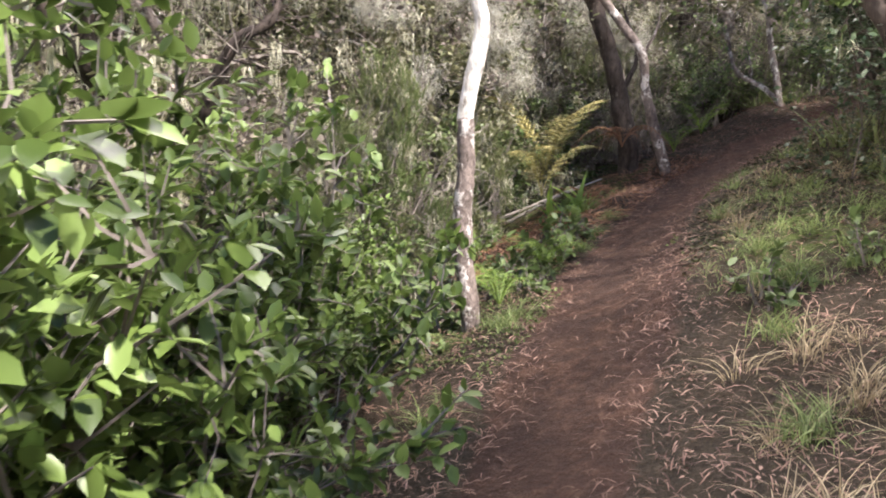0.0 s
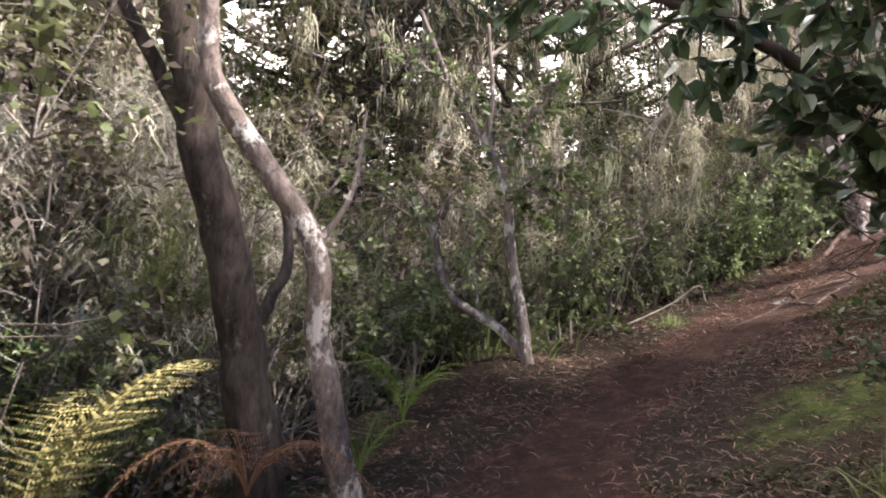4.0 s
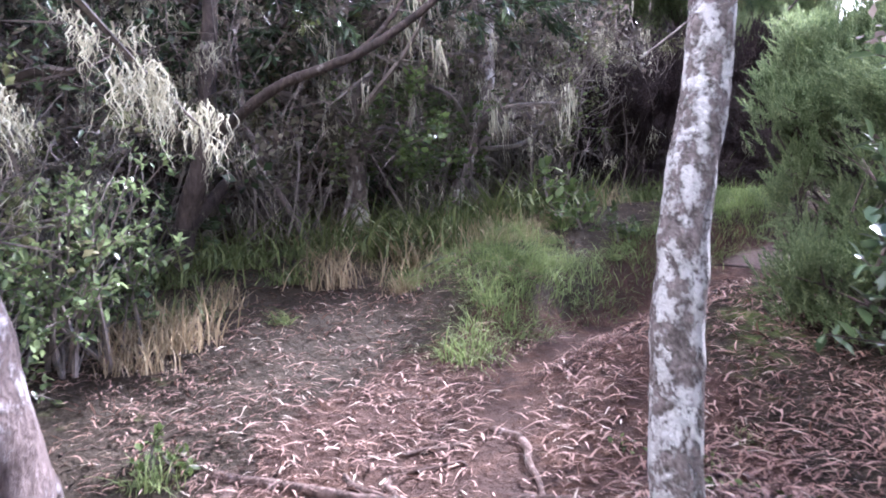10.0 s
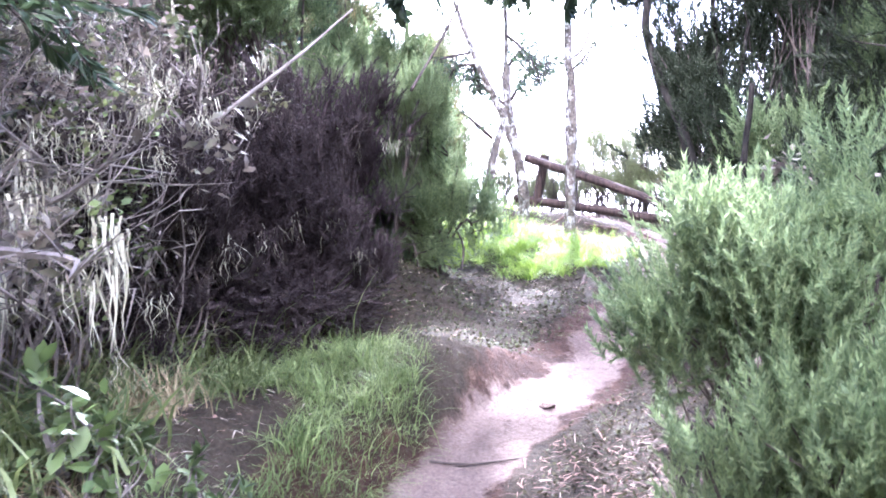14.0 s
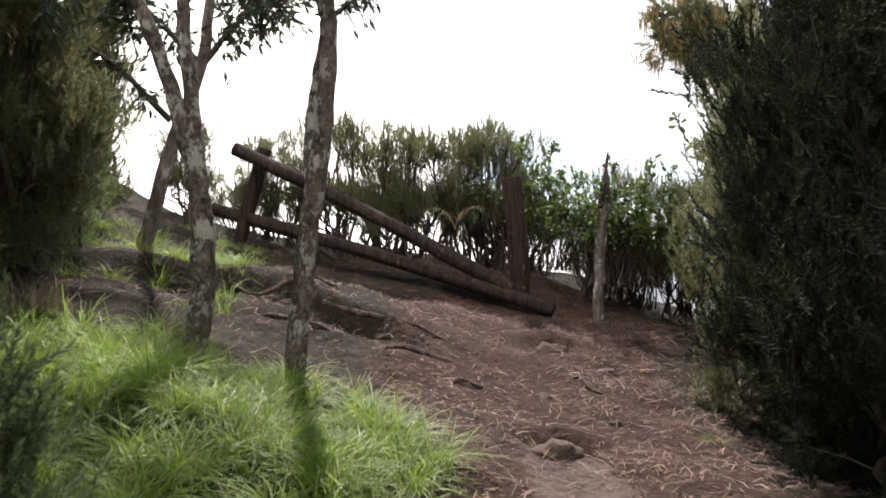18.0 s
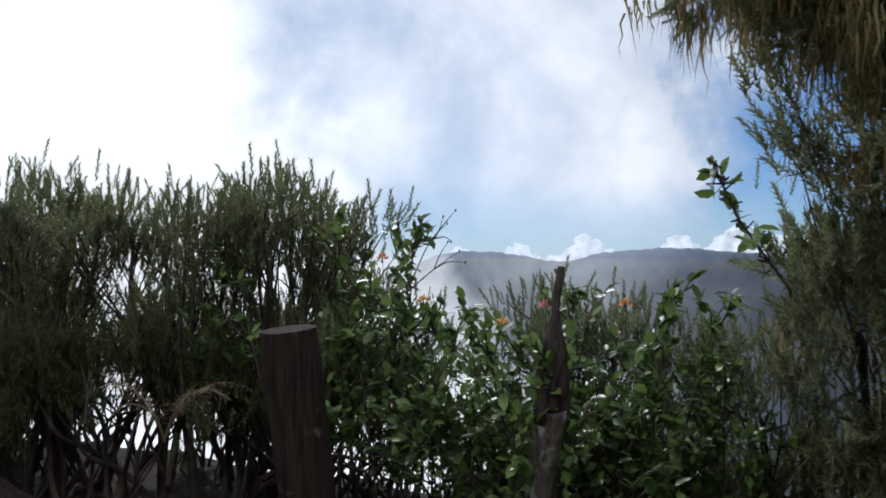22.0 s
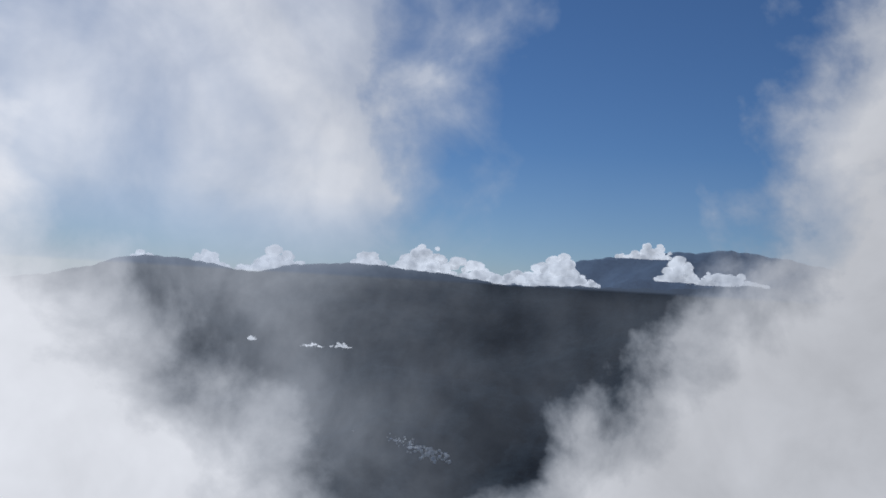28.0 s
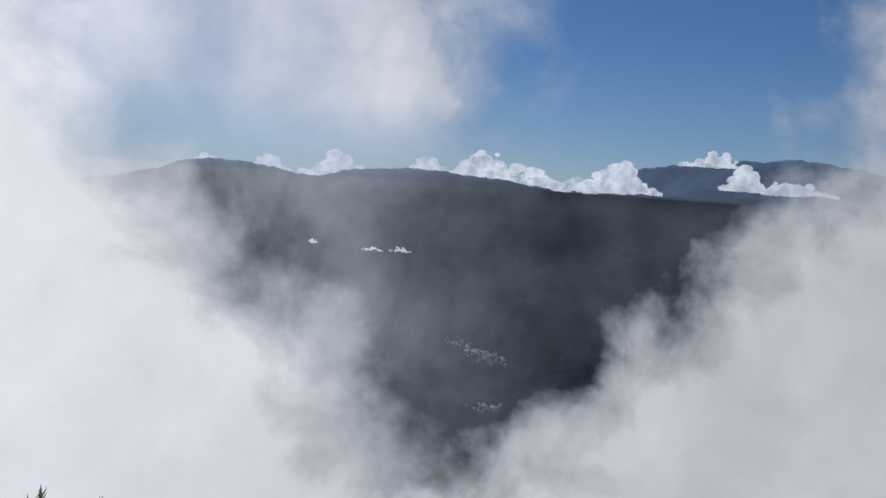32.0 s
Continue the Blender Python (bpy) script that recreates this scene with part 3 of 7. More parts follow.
def twigs_from(rng, n, spread, rise, length, radius=0.006, droop=0.0, start=None, rmax=None):
    """Thin crooked stems from the middle outwards: tubes, and the places and ways along their outer halves."""
    chunks, ends, ways = [], [], []
    for _ in range(n):
        a = rng.uniform(0, 2 * np.pi)
        tilt = min(abs(rng.normal(0, spread)), 1.4 * spread)
        w = np.array([math.cos(a) * math.sin(tilt), math.sin(a) * math.sin(tilt), math.cos(tilt)])
        L = length * rng.uniform(0.55, 1.05)
        s0 = np.array([rng.normal(0, 0.12), rng.normal(0, 0.12), 0]) * length if start is None else start
        pts = [s0]
        for k in range(4):
            w = w + rng.normal(0, 0.36, 3) + [0, 0, rise + 0.04 - droop * k]
            w = w / np.linalg.norm(w)
            pts.append(pts[-1] + w * L / 4)
        p = curve_through(pts, 7)
        p[:, :2] *= min(1.0, (rmax or length) * rng.uniform(0.75, 1.0) / (np.hypot(p[:, 0], p[:, 1]).max() + 1e-6))
        chunks.append(tube(p, np.linspace(radius, radius * 0.25, 7) * rng.uniform(0.35, 1.05), 4, cap=False))
        for k in range(2, 7):
            ends.append(p[k])
            ways.append(p[min(k + 1, 6)] - p[max(k - 1, 0)])
    return join(chunks), np.array(ends), np.array(ways)


def strands(rng, places, length, width=0.012, n_seg=4, sway=0.05):
    """Beards of hanging lichen: wavy tapering ribbons."""
    n = len(places)
    L = length * rng.uniform(0.25, 1.0, n) ** 1.3
    t = np.linspace(0, 1, n_seg + 1)
    a = rng.uniform(0, np.pi, n)
    drift = np.cumsum(rng.normal(0, sway, (n, n_seg + 1, 2)), 1) * L[:, None, None]
    c = np.zeros((n, n_seg + 1, 3))
    c[..., :2] = drift
    c[..., 2] = -L[:, None] * t
    c += np.asarray(places)[:, None]
    w = (width * rng.uniform(0.5, 1.5, n))[:, None] * (1.02 - t)
    side = np.stack([np.cos(a), np.sin(a), 0 * a], -1)[:, None] * w[..., None]
    v = np.stack([c - side, c + side], 2).reshape(n, -1, 3)
    k = np.arange(n_seg) * 2
    f = np.concatenate([np.stack([k, k + 1, k + 3], -1), np.stack([k, k + 3, k + 2], -1)])
    return v.reshape(-1, 3), (f[None] + (np.arange(n) * 2 * (n_seg + 1))[:, None, None]).reshape(-1, 3)


def near_points(rng, places, n, spread):
    return places[rng.integers(0, len(places), n)] + rng.normal(0, spread, (n, 3))


# ---- ground ----
def axis_steps(lo, hi, mid0, mid1, fine):
    out = list(np.arange(mid0, mid1 + fine / 2, fine))
    g, s = out[-1], fine
    while g < hi:
        s *= 1.16
        g += s
        out.append(g)
    g, s = out[0], fine
    while g > lo:
        s *= 1.16
        g -= s
        out.insert(0, g)
    return np.array(out)


gx, gy = axis_steps(-4200, 4200, -3, 14, 0.06), axis_steps(-4200, 4200, -6.5, 13, 0.06)
GX, GY = np.meshgrid(gx, gy, indexing="ij")
GZ = height(GX, GY)
na, nb = GX.shape
idx = np.arange(na * nb).reshape(na, nb)
quads = np.stack([idx[:-1, :-1], idx[1:, :-1], idx[1:, 1:], idx[:-1, 1:]], -1).reshape(-1, 4)
ground = new("ground", mesh_from("ground", np.stack([GX, GY, GZ], -1).reshape(-1, 3), quads, ground_material(), True))
tagged(ground, "red-brown forest soil with a trodden trail and grassy banks", "ground", kind="structure")
gap, node = trail_gap(GX, GY)
width = 0.34 + 0.08 * np.sin(node * 2.3) + 0.35 * step(node, 8, 10) * (1 - step(node, 11, 12.4)) - 0.1 * step(node, 12, 13) * (1 - step(node, 17, 18)) + 0.5 * step(node, 18, 21)
bare = 1 - step(gap, width * 0.7, width * 1.6)
broken = step(waves(GX * 0.9 + 2.4, GY * 0.9), -0.2, 0.25)
stone = bare * (1 - step(gap + 0.12 * waves(GX * 1.7, GY * 1.7), 0.12, 0.3)) * (step(node, 14.6, 15.2) * (1 - step(node, 16.4, 17.0)) + (0.75 + 0.2 * broken) * step(node, 16.4, 17.0) * (1 - step(node, 19.4, 20.8)))
green = step(gap, 0.45, 0.9) * (step(waves(GX * 0.6 + 3, GY * 0.6), -0.15, 0.3)) * 0.55
green = np.maximum(green, np.exp(-(((GX + 0.15) / 1.0) ** 2 + ((GY - 6.7) / 1.1) ** 2)))
green = green * (1 - 0.75 * step(GX, 0.9, 1.4) * (1 - step(GX, 3.8, 4.4)) * step(GY, -3.9, -3.4) * (1 - step(GY, 0.3, 0.8)))
green = green * (1 - step(GY, 7.6, 8.4) * step(GX, -1.6, -0.8))
far = step(np.hypot(GX - 4, GY - 2), 16, 30)
for key, val in (("bare", bare), ("green", green), ("stone", stone), ("far", far)):
    ground.data.attributes.new(key, "FLOAT", "POINT").data.foreach_set("value", val.astype(np.float32).ravel())

# ---- far view ----
EYE_END = (2.74, 10.6, 5.74)


def fbm(x, y, octaves=5):
    out, a, f = 0 * x, 1.0, 1.0
    for k in range(octaves):
        out = out + a * (np.sin(x * f * 1.7 + 2.1 * k + 1.3 * np.sin(y * f * 1.1 + k)) * np.cos(y * f * 1.9 - 0.7 * k + 0.9 * np.sin(x * f * 0.8)))
        a, f = a * 0.5, f * 2.03
    return out


RELIEF = 85      # metres of spurs and gullies on the far slopes


def far_ridge(name, az0, az1, r0, r1, crest, floor, label, material, rows=70, cols=260):
    az, t = np.meshgrid(np.radians(np.linspace(az0, az1, cols)), np.linspace(0, 1, rows), indexing="ij")
    r = r0 + (r1 - r0) * t
    x, y = EYE_END[0] + r * np.sin(az), EYE_END[1] + r * np.cos(az)
    top = crest(np.degrees(az))
    up = np.where(t < 0.9, t / 0.9, 1 - (t - 0.9) * 3)
    z = floor + (top - floor) * (up ** 1.5) + fbm(x / 300, y / 300, 6) * RELIEF * up * (1.03 - up) * 2.4 + fbm(x / 60, y / 60, 3) * 0.8
    i = np.arange(cols * rows).reshape(cols, rows)
    q = np.stack([i[:-1, :-1], i[1:, :-1], i[1:, 1:], i[:-1, 1:]], -1).reshape(-1, 4)
    return tagged(piece(name, np.stack([x, y, z], -1).reshape(-1, 3), q, material, smooth=True), label, "mountain", kind="structure")


def mountain_material(name, a, b):
    m = Nodes(name)
    p = m.place()
    f = m.math("ADD", m.math("MULTIPLY", m.noise(0.006, 6, vec=p), 0.6), m.math("MULTIPLY", m.noise(0.05, 5, vec=p), 0.4))
    return m.end(m.n("BsdfPrincipled", Base_Color=m.ramp(f, (0.35, a), (0.65, b)), Roughness=1.0, Specular_IOR_Level=0.0, Normal=m.bump(m.noise(0.05, 6, vec=p), 0.6, 12)).outputs[0])


# Distance haze is put into both slope colours as blue, paler farther off.
MOUNTAIN = mountain_material("forested_slope_haze_blue", (0.006, 0.012, 0.024), (0.026, 0.038, 0.05))
MOUNTAIN_FAR = mountain_material("haze_painted_slope", (0.05, 0.085, 0.15), (0.1, 0.145, 0.21))
CREST = ((-15, -1.5), (8, -1.3), (12, -0.85), (14.6, -0.2), (16.2, 0.34), (18.5, 0.48), (21, 0.36), (24.3, 0.02), (26.8, 0.72), (31, 0.86), (36.5, 0.64), (41, 0.1), (45, 0.16), (51.5, 0.4), (56, 0.84), (85, 1.2))
CREST_FAR = ((38, 0.2), (43.5, 0.7), (45.7, 1.95), (47.7, 2.35), (51.2, 2.75), (53.2, 2.9), (55.3, 3.2), (57, 2.9), (62, 2.0), (85, 1.0))


def crest_line(points, r, rough):
    a0, e0 = zip(*points)
    return lambda a: 5 + r * np.tan(np.radians(np.interp(a, a0, e0) + rough * (0.5 * np.sin(a * 2.9 + 1) + 0.35 * np.sin(a * 7.3) + 0.2 * np.sin(a * 17.0))))


far_ridge("mountain_ridge", -15, 85, 900, 2650, crest_line(CREST, 2625, 0.06), -520, "dark forested mountain ridge across the cloud-filled valley", MOUNTAIN, 110, 420)
far_ridge("mountain_far", 38, 85, 3300, 3950, crest_line(CREST_FAR, 3900, 0.07), -100, "far mountain painted pale blue for haze, above the cloud", MOUNTAIN_FAR, 30, 200)

# cloud shell over the valley, carried on behind and overhead as unseen fill light
az, el = np.meshgrid(np.radians(np.linspace(-180, 180, 181)), np.radians(np.linspace(-50, 80, 66)), indexing="ij")
R = 420
sh = np.stack([EYE_END[0] + R * np.cos(el) * np.sin(az), EYE_END[1] + R * np.cos(el) * np.cos(az), EYE_END[2] + R * np.sin(el)], -1)
ii = np.arange(az.size).reshape(az.shape)
piece("cloud_bank", sh.reshape(-1, 3), np.stack([ii[:-1, :-1], ii[1:, :-1], ii[1:, 1:], ii[:-1, 1:]], -1).reshape(-1, 4), fog_material(EYE_END), smooth=True)
tagged(bpy.data.objects["cloud_bank"], "white drifting cloud filling the valley, torn open in the middle, with unseen glowing fill mist behind", "cloud", kind="structure")


def slope_point(az, r):
    """Where the ridge's slope lies at an azimuth and a distance."""
    up = (r - 900) / 1750 / 0.9
    a = math.radians(az)
    x, y = EYE_END[0] + r * math.sin(a), EYE_END[1] + r * math.cos(a)
    return x, y, -520 + 535 * up ** 1.5 + float(fbm(np.array(x / 300), np.array(y / 300), 6)) * RELIEF * up * (1.03 - up) * 2.4 + 2


def cloud_material():
    m = Nodes("glowing_cloud")
    n = m.noise(0.012, 6, vec=m.place())
    body = m.n("BsdfDiffuse", Color=m.ramp(n, (0.3, (0.16, 0.16, 0.17)), (0.6, (0.24, 0.24, 0.24))))
    # Sunlit and grey billows are put in by this patchy glow.
    glow = m.n("Emission", Color=(1.0, 0.99, 0.975), Strength=m.ramp(m.noise(0.02, 4, vec=m.place()), (0.35, 0.95), (0.62, 1.75)))
    add = m.n("AddShader")
    m.t.links.new(body.outputs[0], add.inputs[0])
    m.t.links.new(glow.outputs[0], add.inputs[1])
    return m.end(add.outputs[0])


CLOUD = cloud_material()


def cumulus(az, el, wide, tall, r, seed, label, puffs=110, peak=0.0):
    """A heaped cloud: many billows on a ragged flat base, heaped highest at its peak."""
    rng = np.random.default_rng(seed)
    bm = bmesh.new()
    m1 = r * math.pi / 180
    for k in range(puffs):
        u = rng.uniform(-1, 1)
        heap = max(0.12, 1 - abs(u - peak) ** 1.3) * (0.55 + 0.45 * math.sin(u * 7 + seed) ** 2)
        s = (0.09 + 0.16 * rng.random()) * tall * m1 * (1.15 - 0.6 * abs(u))
        h = rng.uniform(0, 1) ** 1.3 * tall * m1 * heap
        bmesh.ops.create_icosphere(bm, subdivisions=2, radius=s, matrix=Matrix.LocRotScale((u * wide * m1 / 2, rng.normal(0, 0.15) * tall * m1, h), None, (1.25, 1, rng.uniform(0.75, 1.0))))
    for vtx in bm.verts:
        vtx.co += noise.noise_vector(vtx.co / (0.22 * m1) + Vector((seed, 0, 0))) * 0.06 * m1
        vtx.co.z = max(vtx.co.z, -0.05 * m1 + 0.05 * m1 * noise.noise(vtx.co / (0.4 * m1)))
    me = bpy.data.meshes.new("cumulus_cloud")
    bm.to_mesh(me)
    bm.free()
    me.materials.append(CLOUD)
    me.polygons.foreach_set("use_smooth", np.full(len(me.polygons), True))
    a = math.radians(az)
    ob = new("cumulus_cloud", me)
    ob.matrix_basis = Matrix.LocRotScale((EYE_END[0] + r * math.sin(a), EYE_END[1] + r * math.cos(a), EYE_END[2] + r * math.tan(math.radians(el))), Euler((0, 0, -a)), None)
    tagged(ob, label, "cloud", "clouds behind the ridge", "structure")


for k, (a, e, w, h, r, pk) in enumerate(((17.3, 0.2, 2.2, 0.8, 3300, 0.0), (21.4, 0.1, 2.6, 1.2, 3300, -0.2), (25.3, 0.1, 4.0, 1.8, 3300, 0.3), (31.4, 0.5, 3.2, 1.5, 3300, 0.2), (34.6, 0.5, 4.8, 2.3, 3300, 0.5), (38.6, 0.3, 6.0, 1.7, 3250, -0.3),
                                         (43.2, 0.2, 7.6, 1.8, 3250, 0.2), (44.4, 0.5, 2.8, 2.1, 3240, 0.1), (49.8, 2.4, 3.6, 1.0, 3220, 0.4), (52.0, 1.0, 2.6, 1.6, 3200, 0.1), (55.3, 0.9, 4.4, 1.1, 3200, -0.2))):
    cumulus(a, e, w, h, r, 200 + k, "white heaped cloud lying behind the mountain ridge", peak=pk)
for k, (a, e, w, h, r) in enumerate(((24.4, -4.4, 0.6, 0.35, 1900), (28.3, -4.7, 1.6, 0.28, 1900), (30.2, -4.65, 1.5, 0.36, 1900))):
    cumulus(a, e, w, h, r, 240 + k, "small shred of white cloud low over the valley", 40)

# village on the valley side
rng = np.random.default_rng(9)
hut_v = np.array([(-1, -0.7, -1), (1, -0.7, -1), (1, 0.7, -1), (-1, 0.7, -1), (-1, -0.7, 0.7), (1, -0.7, 0.7), (1, 0.7, 0.7), (-1, 0.7, 0.7), (-1, 0, 1.3), (1, 0, 1.3)], float)
hut_f = np.array([(0, 1, 5), (0, 5, 4), (1, 2, 6), (1, 6, 5), (2, 3, 7), (2, 7, 6), (3, 0, 4), (3, 4, 7), (4, 5, 9), (4, 9, 8), (6, 7, 8), (6, 8, 9), (5, 6, 9), (7, 4, 8)])


def slope_seen(az, el):
    """The place on the ridge's slope at an azimuth and an elevation from the viewpoint."""
    for r in np.arange(1150.0, 2300.0, 4.0):
        p = slope_point(az, r)
        if math.degrees(math.atan2(p[2] - EYE_END[2], r)) >= el:
            return p
    return p


spots_v = [slope_seen(a, e) for a, e in zip(34.2 + np.linspace(0, 3.2, 120) + rng.normal(0, 0.35, 120), -10.7 - np.linspace(0, 0.9, 120) + rng.normal(0, 0.2, 120))]
spots_v += [slope_seen(a, e) for a, e in zip(rng.normal(36.9, 0.5, 34), rng.normal(-14.7, 0.13, 34))] + [slope_seen(33.8, -10.3), slope_seen(31.4, -10.25)]
village = piece("village", *scatter((hut_v, hut_f), np.array(spots_v) + [0, 0, 3], turns(rng, len(spots_v), pitch=np.zeros(len(spots_v)), roll=np.zeros(len(spots_v))), rng.uniform(1.2, 3.0, len(spots_v))), plain_material("pale_roofs", (0.45, 0.46, 0.48), (0.9, 0.9, 0.88), 0.05))
tagged(village, "scattered pale village roofs on the valley side", "village", kind="stuff")



# ---- plants: one builder for each kind ----
def plant(name, label, category, parts, group=""):
    """A plant of its own with its parts: (part name, (verts, faces), material, smooth)."""
    ob = thing(name, label, category, group)
    for pname, (v, f), mat, smooth in parts:
        piece(pname, v, f, mat, ob, smooth=smooth)
    return ob


def make_thicket(seed, h, r, leaf, leaf_n, leaf_size, twig, lichen_n, label, stems=46, leaf_shape=LEAF_TINY):
    """A tangled shrub: crooked stems, side twigs, small leaves, tufts of lichen."""
    rng = np.random.default_rng(seed)
    st, e, w = twigs_from(rng, stems, math.atan2(r, h) * 0.9, 0.03, h * 1.05, 0.0085, rmax=r)
    side, tips, base = [], [], len(e)
    for k in rng.integers(0, base, stems * 6):
        d = w[k] / (np.linalg.norm(w[k]) + 1e-6) + rng.normal(0, 0.8, 3)
        p1 = e[k] + d / np.linalg.norm(d) * h * rng.uniform(0.05, 0.17)
        side.append(tube(np.array([e[k], (e[k] + p1) / 2 + rng.normal(0, 0.016, 3), p1]), [0.004, 0.0026, 0.001], 3, cap=False))
        tips.append(p1)
    tips = np.array(tips)
    tips[:, 2] = np.maximum(tips[:, 2], 0.02)
    parts = [("twigwork", join([st] + side), twig, False)]
    tufts = tips[rng.integers(0, len(tips), max(leaf_n // 26, 30))]
    pl = near_points(rng, tufts, leaf_n, h * 0.024)
    parts.append(("foliage", scatter(leaf_shape, pl, turns(rng, leaf_n), leaf_size * rng.uniform(0.5, 1.3, leaf_n)), leaf, False))
    if lichen_n:
        beards = near_points(rng, tips, max(lichen_n // 22, 4), 0.02)
        parts.append(("lichen", strands(rng, near_points(rng, beards, lichen_n, 0.024), 0.17, 0.0024, sway=0.18), LICHEN, False))
    return plant("shrub", label, "shrub", parts, "forest undergrowth")


def make_leafy(seed, h, r, leaf, leaf_n, size, label, twig=TWIG_GREY, shape=LEAF_ROUND, rosette=True, name="bush", stems=34, low=0.25):
    """A broad-leaved bush: leaves in whorls at the ends of the twigs."""
    rng = np.random.default_rng(seed)
    st, e, w = twigs_from(rng, stems, math.atan2(r, h) * 1.0, 0.02, h * 1.05, 0.012, rmax=r)
    keep = e[:, 2] > h * low
    e, w = e[keep], w[keep]
    side, tips = [], []
    for k in rng.integers(0, len(e), max(leaf_n // 9, 30)):
        d = w[k] / (np.linalg.norm(w[k]) + 1e-6) * 0.8 + rng.normal(0, 0.75, 3) + [0, 0, 0.25]
        p1 = e[k] + d / np.linalg.norm(d) * rng.uniform(0.05, 0.22) * h * 0.7
        side.append(tube(np.array([e[k], (e[k] + p1) / 2 + rng.normal(0, 0.01, 3), p1]), [0.004, 0.003, 0.002], 3, cap=False))
        tips.append((p1, d / np.linalg.norm(d)))
    places, ways = [], []
    for p1, d in tips:
        for j in range(9):
            if len(places) >= leaf_n:
                break
            out = d * rng.uniform(-0.1, 0.9) + rng.normal(0, 0.6, 3)
            places.append(p1 - d * 0.03 * j * rng.uniform(0, 1))
            ways.append(out)
    places, ways = np.array(places), np.array(ways)
    mats = along(rng, ways, spin=False)
    parts = [("twigwork", join([st] + side), twig, False),
             ("foliage", scatter(shape, places, mats, size * rng.uniform(0.55, 1.2, len(places))), leaf, True)]
    return plant(name, label, "bush", parts)


def make_heather(seed, h, r, leaf, label, heads=8, clumps=9, shoots=26, low=0.35, shoot=0.14, name="heather_bush", twig=TWIG_DARK, lichen=0, lean=0.0, stem=0.016, beard=LICHEN, spiky=0.0):
    """Tree heather: crooked bare stems, each bearing a rounded head of upright needle shoots."""
    rng = np.random.default_rng(seed)
    ob = thing(name, label, "bush")
    tw, tp, tv, cc = [], [], [], []
    t1 = sprig(rng)
    for k in range(heads):
        a = 2.4 * k + rng.normal(0, 0.4)
        q = (0.25 + 0.75 * ((k * 0.618) % 1.0)) * 0.72
        top = 1.0 - 0.55 * q ** 1.6 * rng.uniform(0.4, 1.6)
        if k % 3 == 2:
            top *= rng.uniform(0.55, 0.8)
        zc = h * max(low, (top - 0.16 * r / h * 2) * rng.uniform(0.86, 1.1) * (rng.uniform(0.35, 0.75) if k % 4 == 3 else 1.0))
        c = np.array([math.cos(a) * q * r + lean * zc, math.sin(a) * q * r, zc])
        b = np.array([rng.normal(0, 0.11), rng.normal(0, 0.11), 0.0])
        pts = [b, b + (c - b) * [0.25, 0.25, 0.33] + rng.normal(0, 0.085, 3), b + (c - b) * [0.6, 0.6, 0.68] + rng.normal(0, 0.085, 3), c]
        line = curve_through(pts, 12)
        piece("stem", *tube(line, np.linspace(stem, stem * 0.35, 12) * rng.uniform(0.45, 1.2), 6, 0.06, rng, cap=False), twig, ob, smooth=True)
        for _ in range(clumps):
            d = rng.normal(0, 1, 3)
            d /= np.linalg.norm(d)
            e = c + d * [0.38 * r, 0.38 * r, 0.32 * r] * rng.uniform(0.35, 1.0) + [0, 0, 0.05 * h]
            root = line[int(rng.integers(5, 12))]
            if rng.random() < 0.2 and low < 0.3:
                root = line[int(rng.integers(2, 6))]
                e = root + np.array([d[0], d[1], abs(d[2]) * 0.6]) * 0.32 * r
            mid = (root + e) / 2 + rng.normal(0, 0.025, 3)
            tw.append(tube(np.array([root, mid, e]), [0.006, 0.004, 0.002], 4, cap=False))
            cc.append(e)
            out = (e - c) / (0.4 * r)
            n = int(shoots * rng.uniform(0.6, 1.3))
            tp.append(e - [0, 0, shoot * 0.3] + rng.normal(0, shoot * 0.38, (n, 3)))
            tv.append(out * 0.45 + np.array([0, 0, 0.75 + spiky]) + rng.normal(0, 0.36, (n, 3)))
    tp, tv = np.concatenate(tp), np.concatenate(tv)
    piece("twigwork", *join(tw), twig, ob)
    piece("needles", *scatter(t1, tp, along(rng, tv), shoot * rng.uniform(0.55, 1.35, len(tp))), leaf, ob)
    if lichen:
        tufts = near_points(rng, np.array(cc), max(lichen // 22, 5), 0.05)
        piece("lichen", *strands(rng, near_points(rng, tufts, lichen, 0.035), 0.2, 0.0034, sway=0.14), beard, ob)
    return ob


